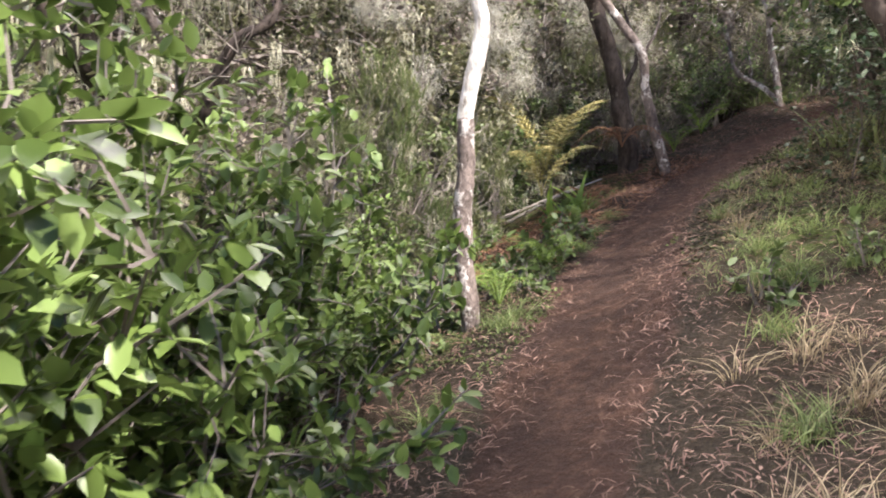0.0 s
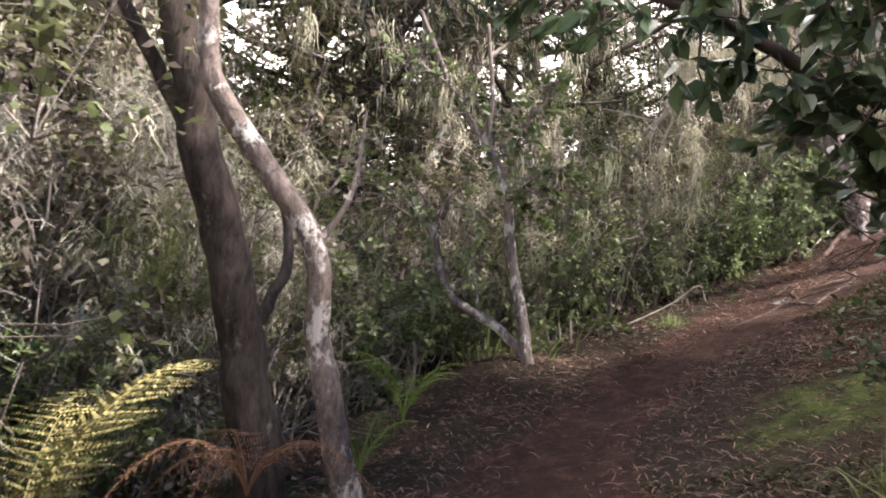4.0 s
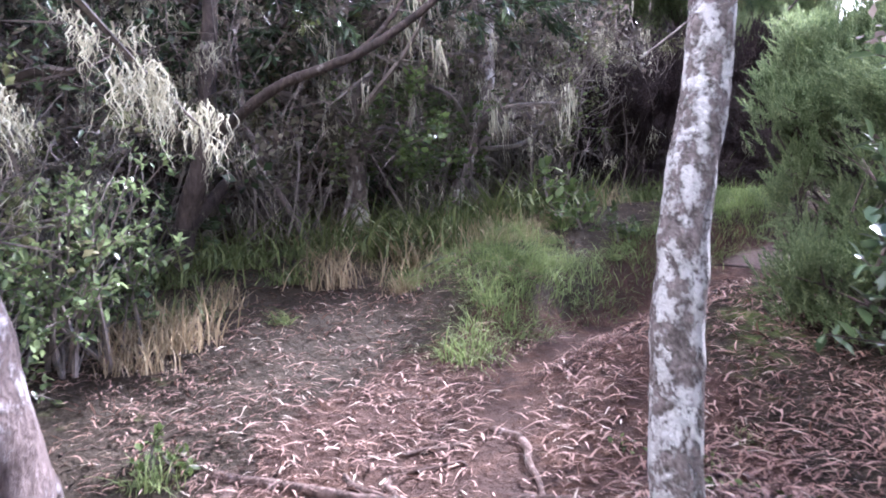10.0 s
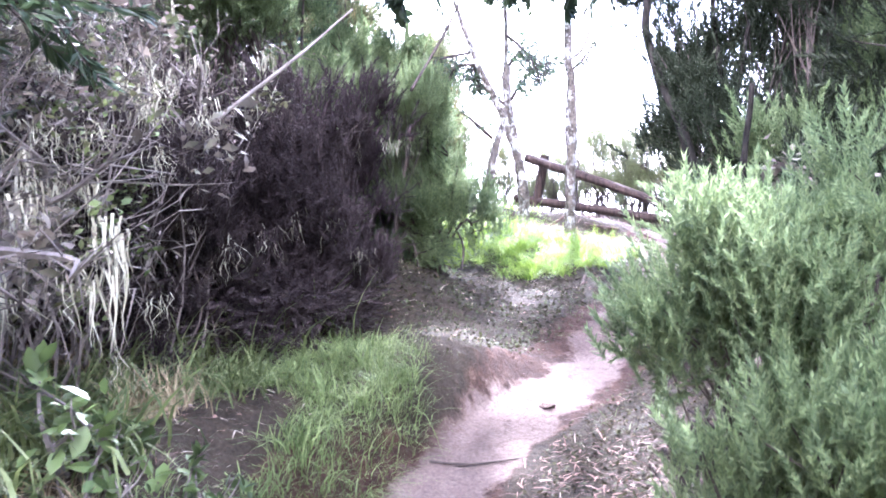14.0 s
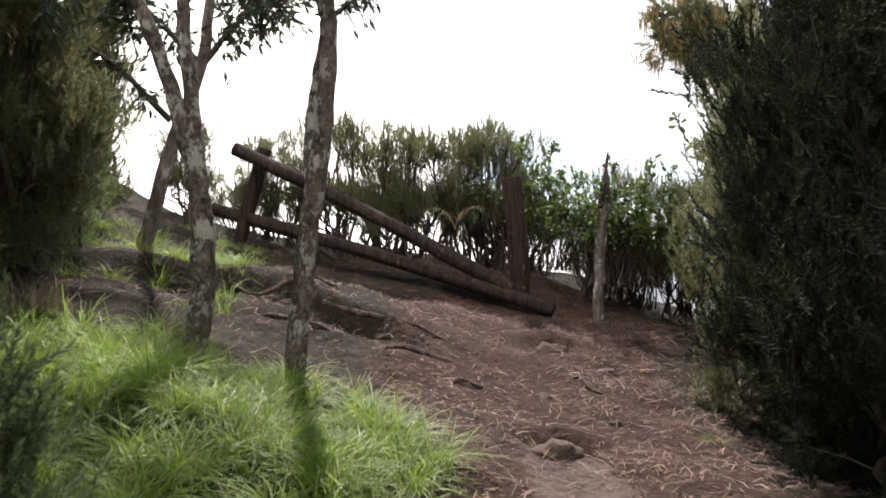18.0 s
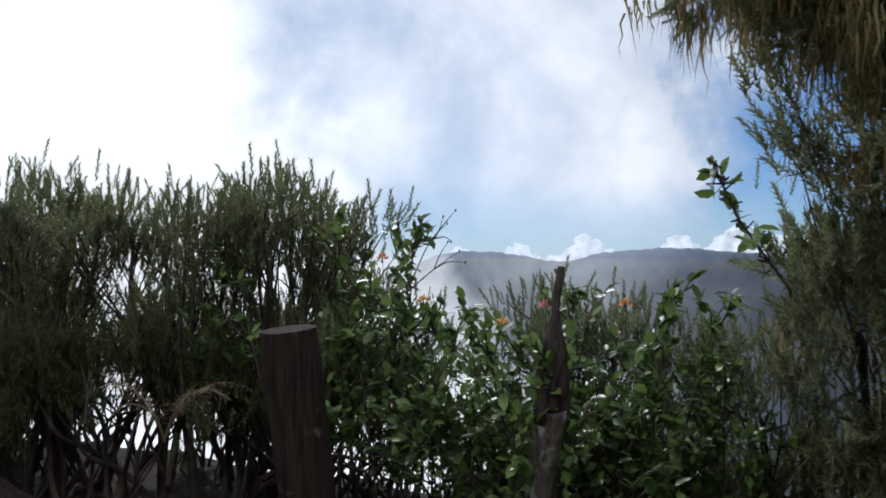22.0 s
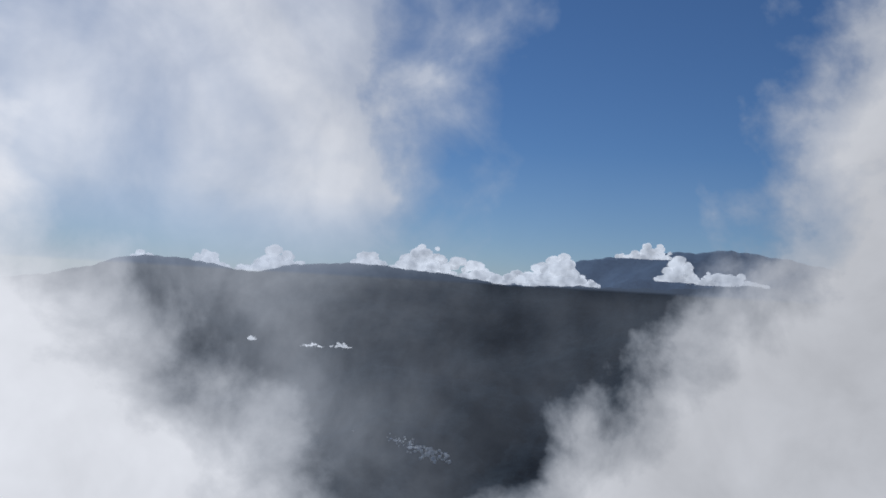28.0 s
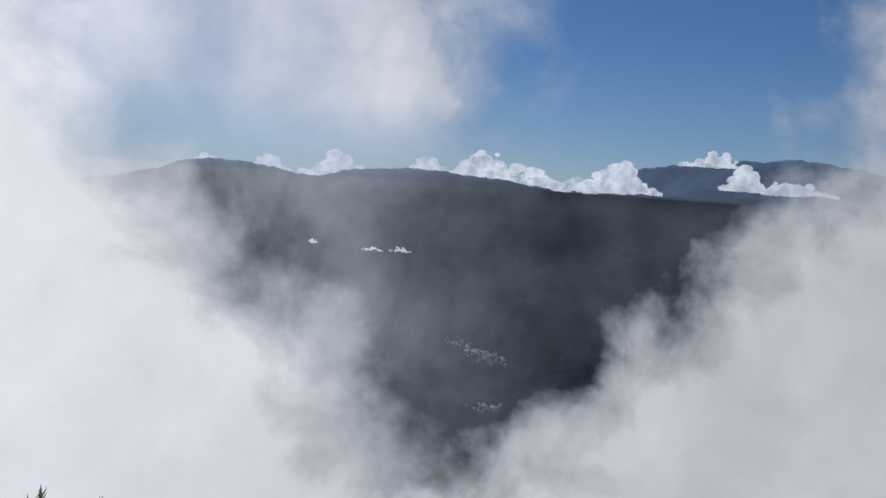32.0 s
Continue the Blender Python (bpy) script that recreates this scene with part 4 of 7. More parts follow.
def make_forest_tree(seed, h, leaf, n, label, lichen_n=900, bark=BARK_DARK, spread=1.6, size=0.06, low=0.35):
    """A slender mossy tree: trunk, limbs, a ragged crown in clumps and hanging lichen."""
    rng = np.random.default_rng(seed)
    lean = rng.normal(0, 0.12, 2)
    pts = [np.array([lean[0] * t * h + rng.normal(0, 0.07), lean[1] * t * h + rng.normal(0, 0.07), t * h]) for t in np.linspace(0, 1, 6)]
    pts[0][:] = 0
    trunk = limb(rng, pts, 0.03 * h * 0.55 + 0.03, 0.02, 16, 8)
    p = curve_through(pts, 30)
    limbs, ends, ways = [], [], []
    for k in range(26):
        t = rng.uniform(low, 1.0)
        b = p[int(t * 29)]
        a = rng.uniform(0, 2 * np.pi)
        L = spread * rng.uniform(0.4, 1.0) * (1.15 - 0.6 * t)
        w = np.array([math.cos(a), math.sin(a), rng.uniform(0.0, 0.7)])
        q = [b, b + w * L * 0.4 + rng.normal(0, 0.06, 3), b + w * L * 0.75 + rng.normal(0, 0.1, 3), b + w * L + rng.normal(0, 0.12, 3)]
        limbs.append(limb(rng, q, 0.03, 0.006, 8, 5, 0))
        c = curve_through(q, 10)
        for j in range(3, 10):
            for _ in range(3):
                d = rng.normal(0, 1, 3) + [0, 0, 0.2]
                e1 = c[j] + d / np.linalg.norm(d) * rng.uniform(0.1, 0.35)
                limbs.append(tube(np.array([c[j], e1]), [0.006, 0.002], 3, cap=False))
                ends.append(e1)
    ends = np.array(ends)
    pl = near_points(rng, ends, n, 0.09)
    parts = [("trunk", trunk, bark, True), ("twigwork", join(limbs), TWIG_DARK if bark is BARK_DARK else TWIG_GREY, False),
             ("crown", scatter(LEAF_SLIM, pl, turns(rng, n), size * rng.uniform(0.6, 1.3, n)), leaf, False)]
    if lichen_n:
        parts.append(("lichen", strands(rng, near_points(rng, near_points(rng, ends, lichen_n // 16, 0.03), lichen_n, 0.026), 0.34, 0.0055), LICHEN, False))
    return plant("tree", label, "tree", parts, "forest trees")


def spot(x, y, turn=0.0, size=1.0, sink=0.04, tilt=0.0, z=None):
    return Matrix.LocRotScale((x, y, (hz(x, y) if z is None else z) - sink), Euler((tilt, 0, turn)), (size, size, size))


def spread_out(proto, spots):
    """The first plant and its copies at the given spots."""
    for k, s in enumerate(spots):
        if k == 0:
            proto.matrix_basis = s
        else:
            copy_thing(proto, s)


def local(points, base):
    return [np.array(p, float) - np.array(base, float) for p in points]


def named_tree(name, label, base, limbs, bark, seed, category="tree", rough=0.3):
    """A tree whose trunk and limbs follow given lines: (part name, points, radius below, radius above, sides)."""
    rng = np.random.default_rng(seed)
    ob = thing(name, label, category, at=base)
    for pname, pts, r0, r1, *own in limbs:
        pts = local(pts, base)
        n = max(8, int(len(pts) * 4))
        v, f = limb(rng, pts, r0, r1, n, 14 if r0 > 0.04 else 8, 0.035, rough)
        piece(pname, v, f, own[0] if own else bark, ob, smooth=True)
    return ob


def branch_clump(name, label, category, seed, lines, n, spread, size, leaf, shape=LEAF_SLIM, twig=TWIG_DARK, hang=0.0, lichen=0, radius=0.016, brush=False, beard=LICHEN):
    """A leafy branch: limbs along the given lines, side twigs, leaves in tufts at their ends."""
    rng = np.random.default_rng(seed)
    base = np.array(lines[0][0], float)
    ob = thing(name, label, category, at=tuple(base))
    chunks, ends, ways = [], [], []
    for l in lines:
        c = curve_through(local(l, base), 16)
        piece("limb", *tube(c, np.linspace(radius, radius * 0.35, 16), 7, 0.06, rng), twig, ob, smooth=True)
        for k in range(3, 16):
            for _ in range(5):
                d = rng.normal(0, 1, 3) + (c[k] - c[k - 1]) * 6 + [0, 0, -hang]
                d /= np.linalg.norm(d)
                e1 = c[k] + d * spread * rng.uniform(0.3, 1.0)
                chunks.append(tube(np.array([c[k], (c[k] + e1) / 2 + rng.normal(0, 0.02, 3), e1]), [0.005, 0.003, 0.0015], 4, cap=False))
                ends.append(e1)
                ways.append(d)
    piece("twigwork", *join(chunks), twig, ob)
    ends, ways = np.array(ends), np.array(ways)
    k = rng.integers(0, len(ends), n)
    w = ways[k] + rng.normal(0, 0.55, (n, 3)) + [0, 0, 0.3 if brush else -hang]
    pl = ends[k] - ways[k] * spread * rng.uniform(0, 0.45, (n, 1))
    if brush:
        v = scatter(sprig(rng), pl, along(rng, w), size * rng.uniform(0.6, 1.3, n))
    else:
        v = scatter(shape, pl, along(rng, w), size * rng.uniform(0.6, 1.3, n))
    piece("foliage", *v, leaf, ob)
    if lichen:
        piece("lichen", *strands(rng, near_points(rng, near_points(rng, ends, lichen // 24 + 1, 0.03), lichen, 0.03), 0.2, 0.0045), beard, ob)
    return ob


R0 = np.random.default_rng(11)

# ---- forest trees all round ----
tree_a = make_forest_tree(1, 5.2, LEAF_OLIVE, 8500, "slender forest tree hung with pale lichen", 2600, size=0.07)
spread_out(tree_a, [spot(x, y, R0.uniform(0, 6), s) for x, y, s in (
    (7.4, -7.4, 1), (9.0, -6.9, 0.95), (5.9, -7.2, 0.95), (10.6, -6.2, 0.9), (4.2, -7.6, 1.0), (12.0, -5.2, 0.9), (7.4, -8.4, 1), (4.2, -8.6, 1.1), (1.6, -7.4, 0.95), (10.2, -7.8, 1.1), (-1.6, -6.2, 1.0), (12.2, -6.4, 1.0), (-0.4, -4.6, 0.8), (5.8, -10.4, 1.2),
    (9.0, -10.5, 1.25), (2.6, -10.2, 1.2), (-3.2, -8.0, 1.2), (13.6, -8.6, 1.2), (-4.8, -3.2, 1.1), (-3.6, -5.2, 1.0))])
tree_b = make_forest_tree(2, 4.4, LEAF_DARK, 6500, "dark forest tree with a dense shady crown", 500, spread=1.9, low=0.22)
spread_out(tree_b, [spot(x, y, R0.uniform(0, 6), s) for x, y, s in (
    (-3.0, -0.6, 1.05), (-3.4, 1.2, 1.1), (-2.9, 2.9, 1.0), (-4.6, 0.2, 1.3), (-4.4, 2.6, 1.3), (-2.6, -2.6, 0.95), (4.9, -1.4, 1.0), (4.4, 0.0, 1.1), (5.6, -0.6, 0.75),
    (7.4, 0.9, 0.6), (10.4, 2.2, 0.7), (-2.4, -0.7, 1.15), (-2.0, -1.9, 1.05), (4.3, 2.5, 1.0), (4.3, 4.4, 1.0), (5.2, 1.2, 1.2), (-3.4, 5.0, 1.1), (6.4, 3.2, 1.3), (11.6, 2.6, 1.2), (-5.4, -1.6, 1.3))])
tree_c = make_forest_tree(3, 3.6, LEAF_BROWN, 3600, "half-dead tree of grey tangled twigs and lichen", 900, BARK_GREY, 1.5, 0.045, 0.15)
spread_out(tree_c, [spot(x, y, R0.uniform(0, 6), s) for x, y, s in (
    (8.2, -7.0, 1), (6.4, -7.4, 1.0), (11.4, -5.2, 0.9), (-2.3, 0.6, 0.95), (-2.2, 1.8, 0.85), (-2.4, -0.9, 0.9), (2.2, -6.2, 0.9), (0.4, -5.6, 0.9),
    (9.4, -6.2, 1.0), (4.0, -7.0, 0.9), (-1.9, 3.2, 0.8), (-1.4, -4.0, 0.85), (-2.5, 4.4, 0.85), (-1.9, 0.5, 0.85), (-1.75, 1.5, 0.8), (-1.7, 2.4, 0.8), (-1.6, 1.0, 0.7))])

# ---- dense thicket walls ----
wall_a = make_thicket(25, 3.0, 1.5, LEAF_OLIVE, 13000, 0.055, TWIG_GREY, 6500, "tall tangled thicket of grey twigs, olive leaves and lichen", 90)
spread_out(wall_a, [spot(x, y, R0.uniform(0, 6), R0.uniform(0.85, 1.2), 0.1) for x, y in (
    (8.6, -6.9), (10.0, -6.6), (11.4, -5.9), (12.8, -5.2), (7.2, -7.6), (5.6, -7.7), (4.0, -7.5), (2.6, -6.9), (1.3, -6.3), (0.2, -5.6), (-0.9, -4.8), (9.3, -8.2), (11.0, -7.6), (6.4, -9.2),
    (3.4, -9.0), (0.6, -8.0), (-1.6, -6.6), (14.2, -4.4), (13.4, -6.9), (8.0, -9.6), (-2.2, -4.0), (15.4, -3.2))])
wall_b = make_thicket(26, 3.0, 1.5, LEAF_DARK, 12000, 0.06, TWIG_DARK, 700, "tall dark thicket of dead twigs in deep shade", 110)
spread_out(wall_b, [spot(x, y, R0.uniform(0, 6), R0.uniform(0.85, 1.2), 0.1) for x, y in (
    (-2.9, -2.9), (-3.2, -1.6), (-3.4, -0.3), (-3.3, 1.0), (-3.2, 2.3), (-3.0, 3.5), (-4.6, -1.0), (-4.8, 1.6), (-4.4, 3.8), (-2.6, 5.0), (4.3, -0.9), (5.2, -0.6), (10.0, 2.6),
    (4.0, 0.8), (4.1, 2.2), (4.6, 1.4), (10.6, 2.4), (12.0, 3.2), (6.0, 1.8), (-3.6, 6.4), (3.6, 3.8), (13.8, 3.6))])
for x, y, a, k in ((6.5, -8.2, 0.4, 1.5), (8.2, -8.1, 1.4, 1.55), (4.8, -8.2, 2.2, 1.5), (9.8, -7.6, 3.1, 1.5), (11.6, -6.8, 4.4, 1.5), (3.0, -8.0, 5.2, 1.45), (1.2, -7.2, 0.9, 1.4), (13.2, -5.6, 2.9, 1.5), (7.4, -6.9, 3.9, 1.35)):
    copy_thing(wall_a, spot(x, y, a, k, 0.1))
copy_thing(tree_b, spot(5.0, -1.2, 1.1, 1.05))
copy_thing(tree_b, spot(5.7, -2.7, 3.1, 0.58))
for x, y, a, k in ((6.9, -2.1, 0.9, 0.68), (7.8, -1.5, 2.9, 0.66), (6.1, -2.3, 4.9, 0.6)):
    copy_thing(wall_b, spot(x, y, a, k, 0.05))
# Trees out of view, added to dapple the first stretch with shade.
for x, y, a, k in ((9.2, 0.8, 0.3, 0.72), (7.7, 1.2, 2.1, 0.78), (6.5, 0.2, 4.4, 0.8), (11.0, 1.3, 1.2, 0.95)):
    copy_thing(tree_b, spot(x, y, a, k))
for x, y, a, k in ((7.0, -9.4, 0.4, 1.45), (8.6, -9.2, 1.9, 1.4), (5.4, -9.2, 3.3, 1.45), (10.2, -8.8, 4.8, 1.35), (3.8, -9.4, 0.9, 1.4), (6.2, -8.2, 2.2, 1.25), (7.8, -8.0, 5.3, 1.2), (9.3, -7.6, 0.1, 1.15), (4.6, -7.9, 1.2, 1.2)):
    copy_thing(tree_a, spot(x, y, a, k))
for x, y, a, k in ((0.9, -6.2, 0.7, 1.3), (-0.5, -5.1, 2.9, 1.2), (2.4, -7.0, 4.1, 1.3)):
    copy_thing(tree_b, spot(x, y, a, k))
for k, (x, y) in enumerate([(2.4, -6.6), (0.7, -5.4)]):
    copy_thing(tree_b if k % 2 else tree_a, spot(x, y, 1.3 * k, 1.15))
wall_c = make_thicket(27, 2.6, 1.4, LEAF_BROWN, 9000, 0.05, TWIG_GREY, 4200, "thicket of withered grey-brown twigs and lichen", 120)
spread_out(wall_c, [spot(x, y, R0.uniform(0, 6), R0.uniform(0.85, 1.15), 0.1) for x, y in (
    (-2.4, 0.3), (-2.3, 1.6), (-2.5, 2.9), (-2.6, -1.0), (7.8, -7.2), (9.8, -5.9), (6.3, -7.1), (10.9, -5.4), (-1.9, -3.2), (4.9, -6.9))])

# ---- undergrowth ----
shrub_a = make_thicket(21, 1.7, 1.0, LEAF_OLIVE, 2600, 0.042, TWIG_GREY, 520, "grey twiggy shrub with sparse olive leaves", 80)
shrub_spots = [(8.5, -5.6), (9.9, -5.6), (10.6, -5.0), (7.1, -6.9), (5.2, -6.6), (4.6, -6.0), (2.6, -5.5),
               (1.9, -5.3), (1.2, -4.8), (0.6, -4.3), (3.2, -6.3), (2.9, -5.2), (1.5, -5.6), (2.4, -4.9), (1.6, -4.5), (0.0, -3.9), (-0.6, -3.4), (-1.2, -2.6), (-1.9, -1.7), (-2.1, -0.2), (-1.9, 1.0), (-1.7, 2.0),
               (-1.6, 2.7), (12.4, -3.9), (13.4, -3.2)]
forest_heather = make_heather(75, 2.3, 0.85, HEATHER_OLIVE, "olive-green tree heather tangled with pale lichen", 14, 9, 16, 0.12, 0.15, "tree_heather", TWIG_GREY, 2200)
spread_out(forest_heather, [spot(x, y, R0.uniform(0, 6), z) for x, y, z in ((9.1, -5.1, 0.75), (8.2, -5.8, 0.9), (10.1, -4.9, 0.8), (7.2, -6.3, 0.95), (11.0, -4.5, 0.9), (6.3, -6.5, 1.0), (8.9, -6.3, 1.1),
                            (10.0, -6.0, 1.1), (5.0, -6.4, 0.95), (7.6, -5.4, 0.6), (4.1, -6.3, 0.8), (12.0, -4.6, 1.1), (3.7, -6.2, 0.9))])
spread_out(shrub_a, [spot(x, y, R0.uniform(0, 6), R0.uniform(0.75, 1.15)) for x, y in shrub_spots])
shrub_b = make_thicket(22, 1.5, 0.9, LEAF_GREEN, 4800, 0.05, TWIG_GREY, 160, "green-leaved undergrowth shrub on thin stems")
spread_out(shrub_b, [spot(x, y, R0.uniform(0, 6), R0.uniform(0.7, 1.05)) for x, y in (
    (-1.75, 0.9), (8.9, -5.3), (7.6, -5.9), (9.6, -4.9), (10.9, -4.0), (6.7, -6.3), (3.8, -5.9), (2.1, -4.8), (0.9, -3.9), (5.6, -6.3))])
shrub_c = make_thicket(23, 1.6, 1.0, LEAF_BROWN, 3600, 0.05, TWIG_DARK, 120, "dark withered shrub with dead brown twigs", 60)
spread_out(shrub_c, [spot(x, y, R0.uniform(0, 6), R0.uniform(0.7, 1.1)) for x, y in (
    (6.6, -1.6), (5.6, -2.0), (7.6, -1.2), (4.7, -2.3), (8.6, -0.4), (9.6, 0.4), (3.9, -2.0), (3.0, -1.3), (-2.6, -1.6), (-2.7, 0.2), (-2.4, 1.4), (-2.2, 2.4), (2.6, -0.6),
    (2.1, 0.4), (2.3, 1.6), (10.6, 1.0), (-1.8, -2.3))])
shrub_d = make_thicket(24, 1.3, 0.8, LEAF_DARK, 4200, 0.05, TWIG_DARK, 40, "low shrub of small dark green leaves", 50)
spread_out(shrub_d, [spot(x, y, R0.uniform(0, 6), R0.uniform(0.6, 1.0)) for x, y in (
    (6.1, -2.0), (7.0, -1.7), (-2.0, -1.1), (-2.1, 0.7), (-1.9, 2.9), (8.2, -0.9), (2.8, -0.9))])

# ---- first stretch: sunlit bush, white tree, ferns ----
bush = make_leafy(31, 1.4, 0.85, LEAF_BRIGHT, 5200, 0.06, "sunlit bush of broad bright green leaves beside the trail")
spread_out(bush, [spot(11.8, -3.15, 0.3, 1.2), spot(12.7, -2.75, 2.0, 1.3), spot(11.1, -3.75, 4.0, 1.0), spot(13.6, -2.1, 5.0, 1.0), spot(10.5, -4.1, 1.2, 0.75), spot(12.2, -3.6, 3.1, 1.45), spot(9.9, -4.45, 2.2, 0.6)])
named_tree("white_tree", "thin leaning tree with white sunlit bark and a dark lower trunk", (9.41, -3.86, hz(9.41, -3.86) - 0.05), [
    ("trunk", [(9.41, -3.86, -1.32), (9.43, -3.93, -0.71), (9.41, -3.92, -0.35), (9.41, -3.93, -0.06)], 0.058, 0.047, BARK_MOTTLED),
    ("upper_trunk", [(9.41, -3.93, -0.08), (9.38, -3.9, 0.16), (9.34, -3.87, 0.45), (9.37, -3.93, 0.74), (9.45, -4.1, 1.3), (9.4, -4.3, 2.2)], 0.05, 0.03)], BARK_WHITE, 5)
named_tree("kinked_tree", "grey tree with a kinked pale trunk standing beside the trail", (5.76, -4.77, hz(5.76, -4.77) - 0.05), [
    ("trunk", [(5.76, -4.77, -0.5), (5.85, -4.87, -0.04), (5.93, -4.93, 0.34), (5.98, -4.94, 0.64), (6.09, -5.11, 0.94), (6.19, -5.25, 1.19), (6.23, -5.26, 1.45), (6.3, -5.3, 2.2), (6.2, -5.5, 3.2)], 0.052, 0.03),
    ("limb", [(5.98, -4.94, 0.64), (5.9, -4.85, 0.85), (5.7, -4.9, 1.2)], 0.014, 0.004)], BARK_MOTTLED, 6)
named_tree("dark_tree", "old dark trunk hung with dead fern and moss", (5.6, -5.3, hz(5.6, -5.3) - 0.1), [
    ("trunk", [(5.6, -5.28, -0.7), (5.66, -5.31, 0.0), (5.74, -5.38, 0.5), (5.86, -5.5, 1.0), (5.96, -5.56, 1.4), (6.1, -5.7, 2.4), (6.0, -5.9, 3.6)], 0.1, 0.05),
    ("limb", [(5.7, -5.35, 0.3), (5.5, -5.3, 0.7), (5.45, -5.5, 1.2)], 0.03, 0.01),
    ("limb", [(5.86, -5.5, 1.0), (5.95, -5.7, 1.4), (6.2, -5.9, 1.9)], 0.04, 0.015)], BARK_DARK, 7, rough=0.6)


def make_fern(name, label, seed, base, fronds, length, mat, droop=0.9, toward=None, curl=0.0):
    """A fern: arching fronds with two rows of toothed leaflets, each frond a part."""
    rng = np.random.default_rng(seed)
    ob = thing(name, label, "fern", at=base)
    for k in range(fronds):
        a = 2.4 * k + rng.normal(0, 0.4) if toward is None else toward + rng.normal(0, 0.9)
        L = length * rng.uniform(0.7, 1.1)
        t = np.linspace(0, 1, 22)
        out = np.array([math.cos(a), math.sin(a)])
        up = L * (t * 1.1 - droop * 0.75 * t ** 2.4)
        wide = 0.42 + 0.3 * droop
        s = np.c_[out[0] * L * wide * t ** 1.3, out[1] * L * wide * t ** 1.3, up]
        chunks = [tube(s, np.linspace(0.005, 0.001, 22), 4, cap=False)]
        side = np.array([-out[1], out[0], 0])
        for i in range(4, 22):
            w = L * 0.26 * math.sin(math.pi * min(1, (1 - t[i]) * 0.8 + 0.05)) ** 0.9
            fwd = s[min(i + 1, 21)] - s[i - 1]
            fwd /= np.linalg.norm(fwd)
            for sg in (-1, 1):
                d = side * sg + fwd * 0.45 + np.array([0, 0, -0.18]) + rng.normal(0, 0.06, 3)
                d /= np.linalg.norm(d)
                steps = max(3, int(w / 0.014))
                for j in range(steps):
                    c = s[i] + d * w * (j + 0.5) / steps
                    m = along(rng, np.array([fwd * 0.9 + d * 0.5]), spin=False)[0]
                    ll = 0.021 * (1 - 0.75 * j / steps) * (L / 0.8)
                    chunks.append(((m @ LEAF_TINY[0].T).T * ll + c, LEAF_TINY[1]))
                    m2 = along(rng, np.array([-fwd * 0.9 + d * 0.5]), spin=False)[0]
                    chunks.append(((m2 @ LEAF_TINY[0].T).T * ll + c, LEAF_TINY[1]))
        v, f = join(chunks)
        piece("frond", v, f, mat, ob)
    return ob


make_fern("fern", "tall yellowing fern in the sun", 41, (6.5, -5.62, -0.42), 5, 1.05, FERN_YELLOW, 0.6)
make_fern("fern", "yellow fern with broad fronds over dark ground", 42, (7.1, -5.2, -0.62), 4, 0.8, FERN_YELLOW, 0.75)
make_fern("fern", "withered red-brown fern drooping from the trunk", 43, (5.95, -5.15, -0.2), 8, 0.55, FERN_BROWN, 1.5)
make_fern("fern", "dead brown fern fronds at the trail's edge", 44, (6.75, -4.95, -0.72), 7, 0.5, FERN_BROWN, 1.3)
make_fern("fern", "green fern at the foot of the white tree", 49, (9.05, -3.98, hz(9.05, -3.98)), 8, 0.5, FERN_GREEN, 0.9)
make_fern("fern", "fresh green fern beside the trail", 50, (8.4, -4.15, hz(8.4, -4.15)), 7, 0.45, FERN_GREEN, 0.9)
make_fern("fern", "withered fern fronds lying on the mossy verge", 55, (7.5, -4.62, hz(7.5, -4.62)), 8, 0.42, FERN_BROWN, 1.5)
make_fern("fern", "pale green fern below the forked tree", 45, (4.35, -5.2, -0.05), 7, 0.55, FERN_GREEN, 0.7)
make_fern("fern", "pale green fern in the shade", 46, (5.0, -5.15, -0.25), 6, 0.45, FERN_GREEN, 0.7)


def make_tuft(seed, n, length, mat, spread=0.06, width=0.012, bend=0.8, label="tuft of grass", name="grass_tuft", group="grass tufts"):
    rng = np.random.default_rng(seed)
    b = blade(rng, bend, width / length)
    pl = np.c_[rng.normal(0, spread, (n, 2)), np.zeros(n) - 0.01]
    v, f = scatter(b, pl, turns(rng, n, pitch=rng.normal(0, 0.35, n), roll=rng.normal(0, 0.2, n)), length * rng.uniform(0.45, 1.1, n))
    return tagged(piece(name, v, f, mat), label, "grass", group)


def off_trail(*spots):
    """The spots that do not lie on the trodden trail."""
    return [p for p in spots if trail_gap(np.array([p[0]]), np.array([p[1]]))[0][0] > 0.34]


